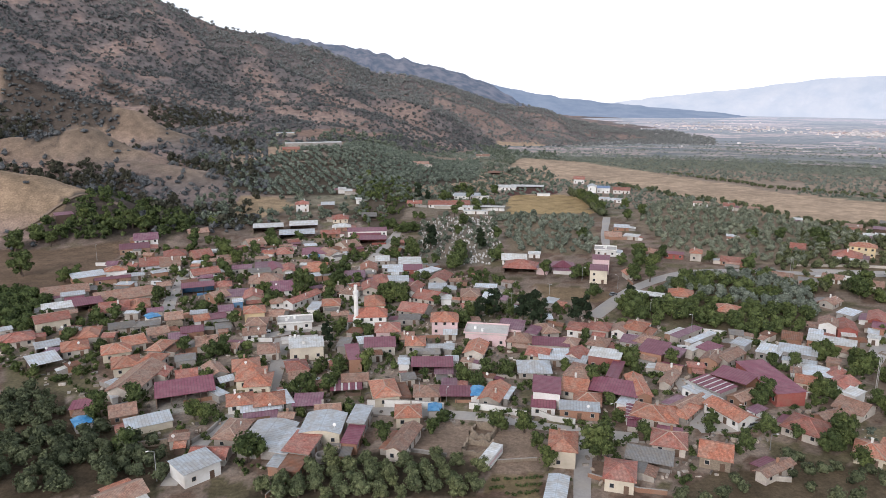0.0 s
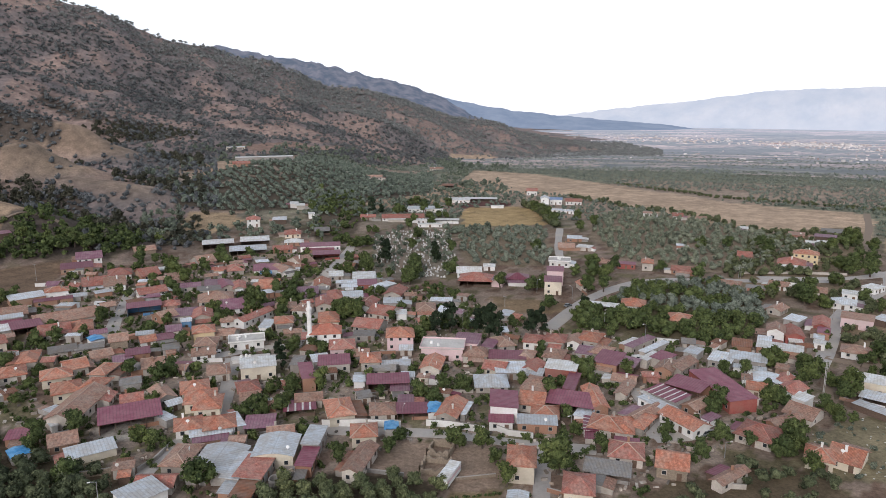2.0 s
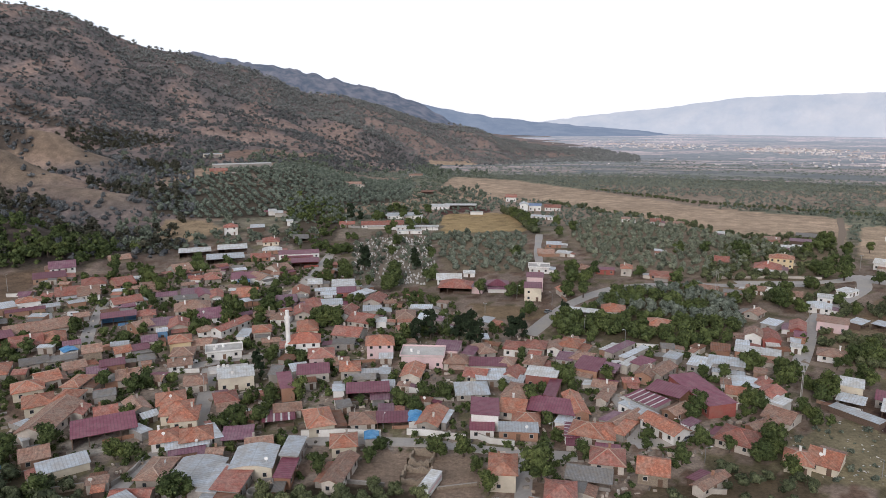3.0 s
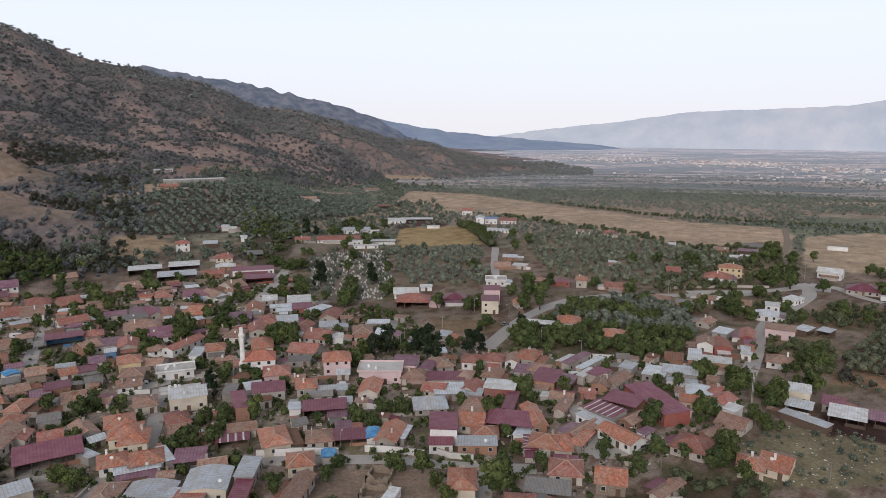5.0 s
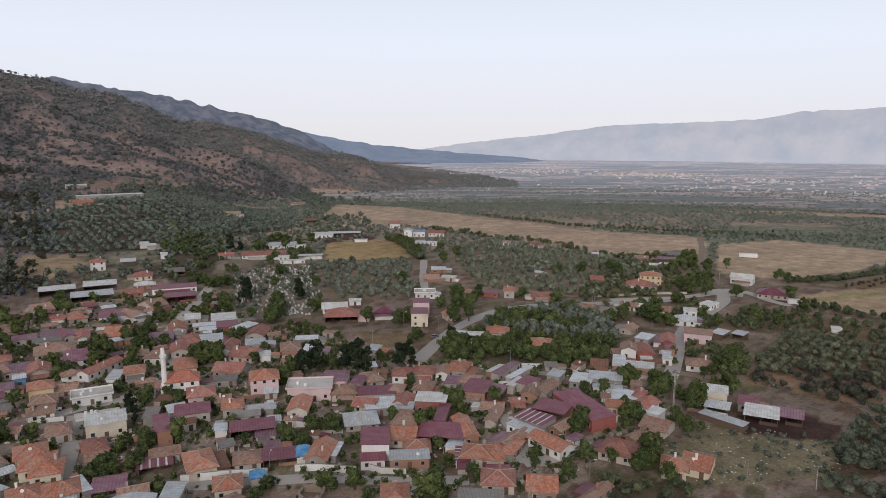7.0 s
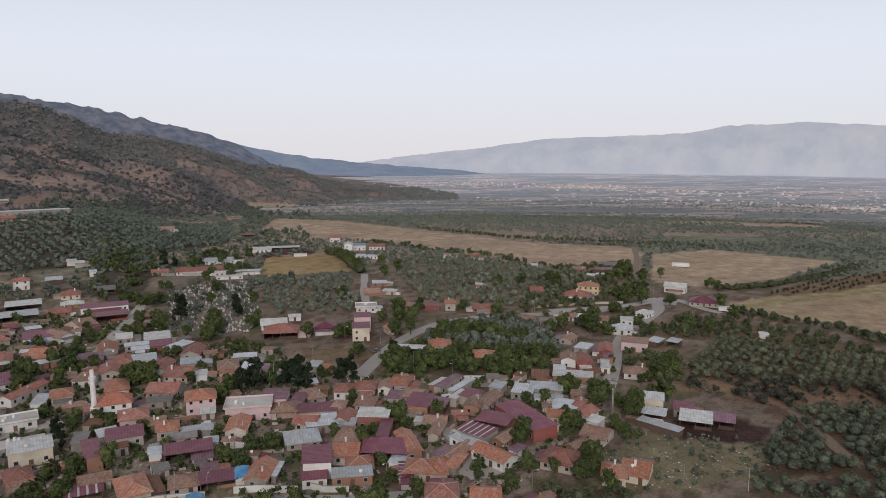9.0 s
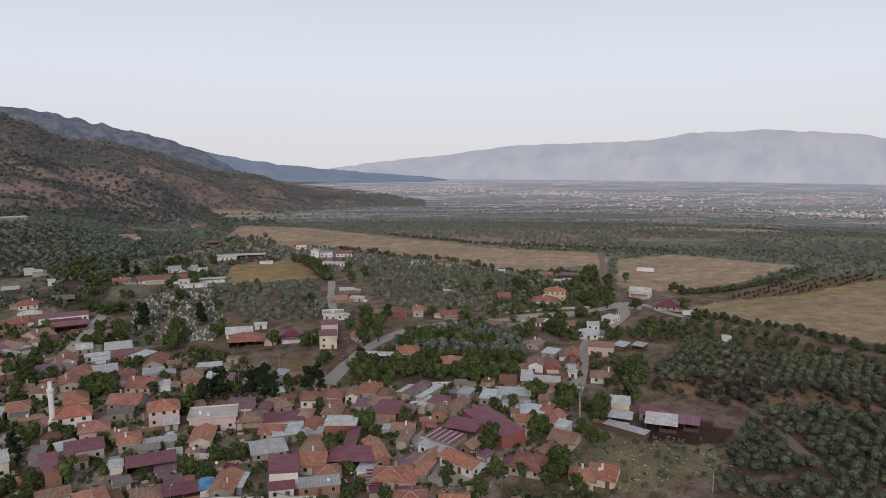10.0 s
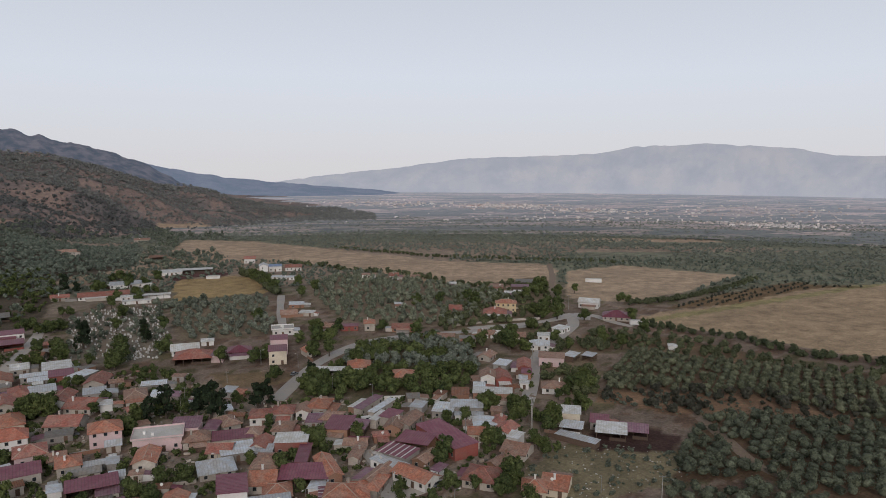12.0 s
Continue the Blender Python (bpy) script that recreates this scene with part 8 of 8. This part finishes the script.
def ruin(x, y, rot, w, d):
    """A roofless ruin with broken wall tops."""
    t = thing("ruin", x, y, height(x, y), rot, "roofless ruin with crumbling mud-stone walls", "ruin")
    rr = random.Random(int(x * 10))
    for ax, ay, bx, by in ((-w / 2, -d / 2, w / 2, -d / 2), (w / 2, -d / 2, w / 2, d / 2), (w / 2, d / 2, -w / 2, d / 2), (-w / 2, d / 2, -w / 2, -d / 2)):
        n = 7
        L = math.hypot(bx - ax, by - ay)
        nx, ny = -(by - ay) / L * 0.28, (bx - ax) / L * 0.28
        pts = [(ax + (bx - ax) * k / n, ay + (by - ay) * k / n, rr.uniform(1.0, 2.6)) for k in range(n + 1)]
        s = Shape()
        m = n + 1
        for sx in (-1, 1):
            s.v += [(p[0] + sx * nx, p[1] + sx * ny, -0.4) for p in pts] + [(p[0] + sx * nx, p[1] + sx * ny, p[2]) for p in pts]
        for k in range(n):
            s.f += [(k, k + 1, m + k + 1, m + k), (2 * m + k + 1, 2 * m + k, 3 * m + k, 3 * m + k + 1), (m + k, m + k + 1, 3 * m + k + 1, 3 * m + k)]
        part("wall", s, WALL["stone"], t)


RED_CAR, WHITE_CAR, GREY_CAR = paint("red_car_paint", (0.42, 0.03, 0.03)), paint("white_car_paint", (0.78, 0.78, 0.77)), paint("grey_car_paint", (0.22, 0.23, 0.24))
def hedge(line, gap, size, wide):
    """A dense row of shrubs and trees along a line."""
    xs, ys = [], []
    for (ax, ay), (bx, by) in zip(line, line[1:]):
        n = max(1, int(math.hypot(bx - ax, by - ay) / gap))
        for k in range(n):
            for _ in range(2):
                xs.append(ax + (bx - ax) * k / n + rng.normal(0, wide * 0.4))
                ys.append(ay + (by - ay) * k / n + rng.normal(0, wide * 0.4))
    drift_of("hedge", np.array(xs), np.array(ys), OLIVE_NEAR, size * rng.uniform(0.7, 1.2, len(xs)), OLIVE, "dense dark green hedge between fields", "hedge")


wall_run([(-22.8, 195.9), (-10.9, 195.7), (0.4, 194.0)], 2.3, 0.3, WALL["white"], "long whitewashed yard wall beside the street")
wall_run([(7.9, 194.7), (14.6, 193.2), (24.6, 188.9)], 2.1, 0.3, WALL["white"], "whitewashed yard wall beside the street")
wall_run([(27.6, 190.8), (31.4, 186.9), (38.0, 184.5)], 1.8, 0.3, WALL["white"], "whitewashed yard wall beside the street")
wall_run([(-68.0, 173.2), (-65.0, 179.2), (-63.8, 187.9)], 1.2, 0.3, WALL["block"], "low grey yard wall beside the lane")
wall_run([(-35.5, 254.4), (-27.8, 253.3)], 1.4, 0.3, WALL["white"], "low white mosque yard wall")
wall_run([(-72.5, 250.9), (-64.6, 250.9)], 1.6, 0.3, WALL["white"], "low white yard wall")
wall_run([(88.5, 186.1), (94.8, 190.3)], 2.6, 0.3, WALL["white"], "tall white yard wall with a gate")
wall_run([(-35.6, 157.0), (-39.1, 153.6), (-41.6, 147.1)], 1.2, 0.3, WALL["brick"], "low brick wall beside the grove")
wall_run([(36.1, 157.0), (46.9, 150.4), (53.4, 149.2)], 1.2, 0.3, WALL["brick"], "low brick yard wall")
wall_run([(7.0, 538.6), (22.4, 538.2)], 2.2, 0.3, WALL["white"], "white arcaded graveyard wall")
wall_run([(28.9, 536.9), (46.2, 534.6)], 2.2, 0.3, WALL["white"], "white graveyard wall")
wall_run([(187.5, 366.0), (225.1, 363.4), (244.9, 359.0)], 1.3, 0.3, WALL["plaster"], "low plastered wall along the road")
wall_run([(125.5, 349.1), (150.7, 350.2)], 1.2, 0.3, WALL["plaster"], "low plastered wall along the road")
wall_run([(238.6, 399.5), (257.6, 387.4)], 1.4, 0.3, WALL["cream"], "pale wall beside the yellow house")
wall_run([(104.6, 431.4), (122.5, 432.0)], 1.8, 0.3, WALL["brick"], "bare brick yard wall")
wall_run([(14.1, 163.8), (24.5, 165.0)], 0.8, 0.3, WALL["stone"], "low field-stone wall in a yard")
wall_run([(-14.1, 170.8), (1.0, 166.6)], 1.0, 0.3, WALL["block"], "low concrete wall at the grove")
wall_run([(78.6, 156.1), (85.7, 154.9)], 1.3, 0.3, WALL["plaster"], "low plastered wall at a house")
wall_run([(200.1, 341.4), (205.9, 335.5)], 2.0, 0.3, WALL["white"], "white yard wall")
yards = random.Random(77)
for home, x, y, w, d, ca, sa, h, low in HOMES[::2]:
    lx, ly = yards.choice((-1, 1)) * (w / 2 + 0.4), yards.choice((-1, 1)) * d / 2
    dx, dy = yards.choice(((0, 1), (0, -1), (1, 0), (-1, 0)))
    run = [(lx + dx * k, ly + dy * k) for k in np.linspace(0.6, yards.uniform(5, 10), 4)]
    line = [(x + ca * a - sa * b, y + sa * a + ca * b) for a, b in run]
    if free_of_things(np.array([a for a, b in line]), np.array([b for a, b in line]), 0.2).all():
        walls = yards.choice(("white", "plaster", "block", "brick", "stone"))
        wall_run(line, yards.uniform(1.1, 1.9), 0.25, WALL[walls], f"low {WALLWORDS[walls]} yard wall between houses")
pole(-70.2, 154.9, 8.1, "lamp", 206)
pole(142.4, 147.3, 7.2, "pole", 161)
pole(87.5, 170.5, 4.5, "lamp", 354)
pole(138.9, 208.5, 11.8, "pole", 147)
pole(91.8, 226.2, 6.6, "lamp", 355)
pole(94.8, 253.7, 10.2, "lamp", 214)
pole(32.0, 225.8, 4.2, "lamp", 156)
pole(172.7, 335.3, 12.0, "pole", 320)
pole(87.3, 281.9, 5.2, "lamp", 70)
pole(74.7, 185.0, 6.7, "lamp", 271)
pole(-7.2, 199.4, 6.7, "pole", 94)
pole(50.2, 189.5, 4.4, "lamp", 222)
pole(87.5, 186.6, 5.0, "lamp", 166)
pole(26.8, 280.1, 9.5, "pole", 69)
pole(28.6, 280.9, 10.6, "pole", 328)
pole(138.4, 208.4, 12.0, "pole", 220)
pole(129.4, 158.2, 5.1, "lamp", 128)
pole(170.9, 333.9, 12.0, "pole", 80)
pole(1.1, 199.5, 4.1, "lamp", 70)
pole(69.1, 336.0, 6.9, "lamp", 310)
pole(49.5, 313.1, 5.3, "pole", 324)
pole(83.4, 322.1, 6.4, "lamp", 121)
pole(189.1, 283.5, 8.9, "lamp", 294)
pole(-58.4, 231.5, 6.1, "lamp", 130)
pole(-72.5, 232.0, 6.2, "lamp", 60)
pole(215.9, 550.6, 8.1, "pole", 5)
pole(-190.9, 375.7, 9.5, "pole", 244)
pole(279.3, 375.8, 9.6, "pole", 142)
pole(138.4, 545.7, 9.7, "lamp", 195)
pole(112.0, 209.5, 7.6, "lamp", 320)
vehicle("car", 85.9, 186.1, 10, RED_CAR, 4.2, 1.7, 1.45, "small red car parked by the white house", "car")
vehicle("van", -138.7, 327.3, 5, WHITE_CAR, 5.0, 1.9, 2.00, "white minibus parked on open ground", "van")
vehicle("car", 88.3, 183.6, 30, GREY_CAR, 4.2, 1.7, 1.45, "grey car parked at the roadside", "car")
vehicle("car", -69.6, 260.6, 20, WHITE_CAR, 4.2, 1.7, 1.45, "white car parked on the square", "car")
vehicle("car", -75.5, 257.8, 60, GREY_CAR, 4.2, 1.7, 1.45, "grey car parked on the square", "car")
vehicle("car", -9.7, 273.9, 20, GREY_CAR, 4.2, 1.7, 1.45, "dark grey car in a village street", "car")
vehicle("car", 78.8, 311.4, 40, GREY_CAR, 4.2, 1.7, 1.45, "grey car on the village road", "car")
vehicle("van", 88.4, 242.4, 0, WHITE_CAR, 4.6, 1.8, 1.90, "white van parked between houses", "van")
vehicle("car", 225.8, 314.6, 45, WHITE_CAR, 4.3, 1.7, 1.45, "white car at the road junction", "car")
trailer(12.3, 163.8, 64, 10.0, 3.0, 2.9, "long white trailer with a faded pink stripe", True)
trailer(361.1, 452.6, -38, 13.0, 3.0, 3.4, "long white trailer standing in a mown field")
trailer(288.7, 320.3, -30, 9.0, 3.0, 3.0, "white cargo trailer beside the road")
ring_tank(-30.9, 165.0)
basin(-29.1, 169.9, 10)
ruin(11.3, 178.8, -20, 6, 6)
ruin(9.4, 169.8, -15, 7, 6)
ruin(-77.9, 421.5, 0, 9, 6)
hedge([(328.7, 369.5), (368.7, 367.9), (445.9, 385.9), (490.8, 404.9)], 2.5, 1.0, 3.0)
hedge([(293.2, 314.7), (305.0, 286.9), (314.5, 271.5), (314.5, 230.0), (342.7, 197.1)], 4.0, 1.0, 5)
hedge([(257.8, 792.7), (315.4, 666.0), (402.8, 585.3), (463.2, 537.1)], 4.5, 0.85, 8)
hedge([(170.0, 675.4), (204.3, 604.3), (238.9, 568.5), (253.5, 502.8), (271.2, 467.8)], 5, 1.05, 8)
hedge([(113.1, 616.6), (119.3, 584.5), (119.6, 540.8), (118.2, 508.9)], 4, 1.6, 4)


# gravestones among the cypresses
stones = Shape()
gx, gy = rng.uniform(-25, 45, 1500), rng.uniform(360, 540, 1500)
ok = inside(AREAS["graves"], gx, gy) & free_of_things(gx, gy, 0.8)
for px, py in zip(gx[ok][:430], gy[ok][:430]):
    px, py, k = float(px), float(py), float(rng.uniform(0.42, 0.75))
    z = height(px, py)
    n = len(stones.v)
    stones.box(px - 0.7 * k, px + 0.7 * k, py - 1.1 * k, py + 1.1 * k, z - 0.2, z + 0.45)
    stones.box(px - 0.45 * k, px + 0.45 * k, py + 1.1 * k, py + 1.3 * k, z, z + 1.3 * k)
tagged(new("gravestones", stones.mesh("gravestones", MARBLE)), "pale marble gravestones in a dry graveyard", "gravestones", kind="stuff")

# loose things lying in the yards: boards, blocks, sacks, sheets
JUNK = surface("yard_litter", (0.62, 0.58, 0.53), (0.26, 0.20, 0.15), (0.40, 0.31, 0.24), 0.7, 0.3, vary=0.75, island=True)
litter = Shape()
gx, gy = rng.uniform(-210, 215, 9000), rng.uniform(148, 430, 9000)
ok = inside(VILLAGE, gx, gy) & free_of_things(gx, gy, 0.3)
for px, py in zip(gx[ok][:2300], gy[ok][:2300]):
    px, py = float(px), float(py)
    a, l, w, h = float(rng.uniform(0, 3.2)), float(rng.uniform(0.2, 1.1)), float(rng.uniform(0.12, 0.5)), float(rng.uniform(0.15, 0.8))
    z = height(px, py)
    c, s_ = math.cos(a), math.sin(a)
    n = len(litter.v)
    litter.v += [(px + c * u - s_ * v, py + s_ * u + c * v, zz) for zz in (z - 0.1, z + h) for u, v in ((-l, -w), (l, -w), (l, w), (-l, w))]
    litter.f += [tuple(n + k for k in q) for q in ((4, 5, 6, 7), (0, 1, 5, 4), (1, 2, 6, 5), (2, 3, 7, 6), (3, 0, 4, 7))]
tagged(new("yard_litter", litter.mesh("yard_litter", JUNK)), "boards, blocks and sacks lying about the yards", "litter", kind="stuff")

# field stones on the rough pasture
rocks = Shape()
gx, gy = rng.uniform(100, 200, 1500), rng.uniform(140, 200, 1500)
ok = inside(AREAS["scrub_south"], gx, gy)
for px, py in zip(gx[ok][:130], gy[ok][:130]):
    px, py, k = float(px), float(py), float(rng.uniform(0.12, 0.4))
    z = height(px, py)
    n = len(rocks.v)
    rocks.v += [(px + k * float(a) * float(rng.uniform(0.7, 1.2)), py + k * float(b) * float(rng.uniform(0.7, 1.2)), z + k * (0.1 + float(c))) for a, b, c in ICO_V * [1, 1, 0.6]]
    rocks.f += [tuple(n + int(i) for i in q) for q in ICO_F]
tagged(new("field_stones", rocks.mesh("field_stones", MARBLE)), "pale loose stones on rough pasture", "stones", kind="stuff")
gx, gy = rng.uniform(95, 235, 1600), rng.uniform(140, 240, 1600)
ok = (inside(AREAS["scrub_south"], gx, gy) | inside(AREAS["terrace"], gx, gy)) & free_of_things(gx, gy, 1.0)
gx, gy = gx[ok][:230], gy[ok][:230]
drift_of("pasture_scrub", gx, gy, variants_of(5, 3, 60, 0.3, 1.0, 1.3, 0.0), rng.uniform(0.3, 1.1, len(gx)), MIDOLIVE, "low scrub and weeds on rough pasture", "scrub")
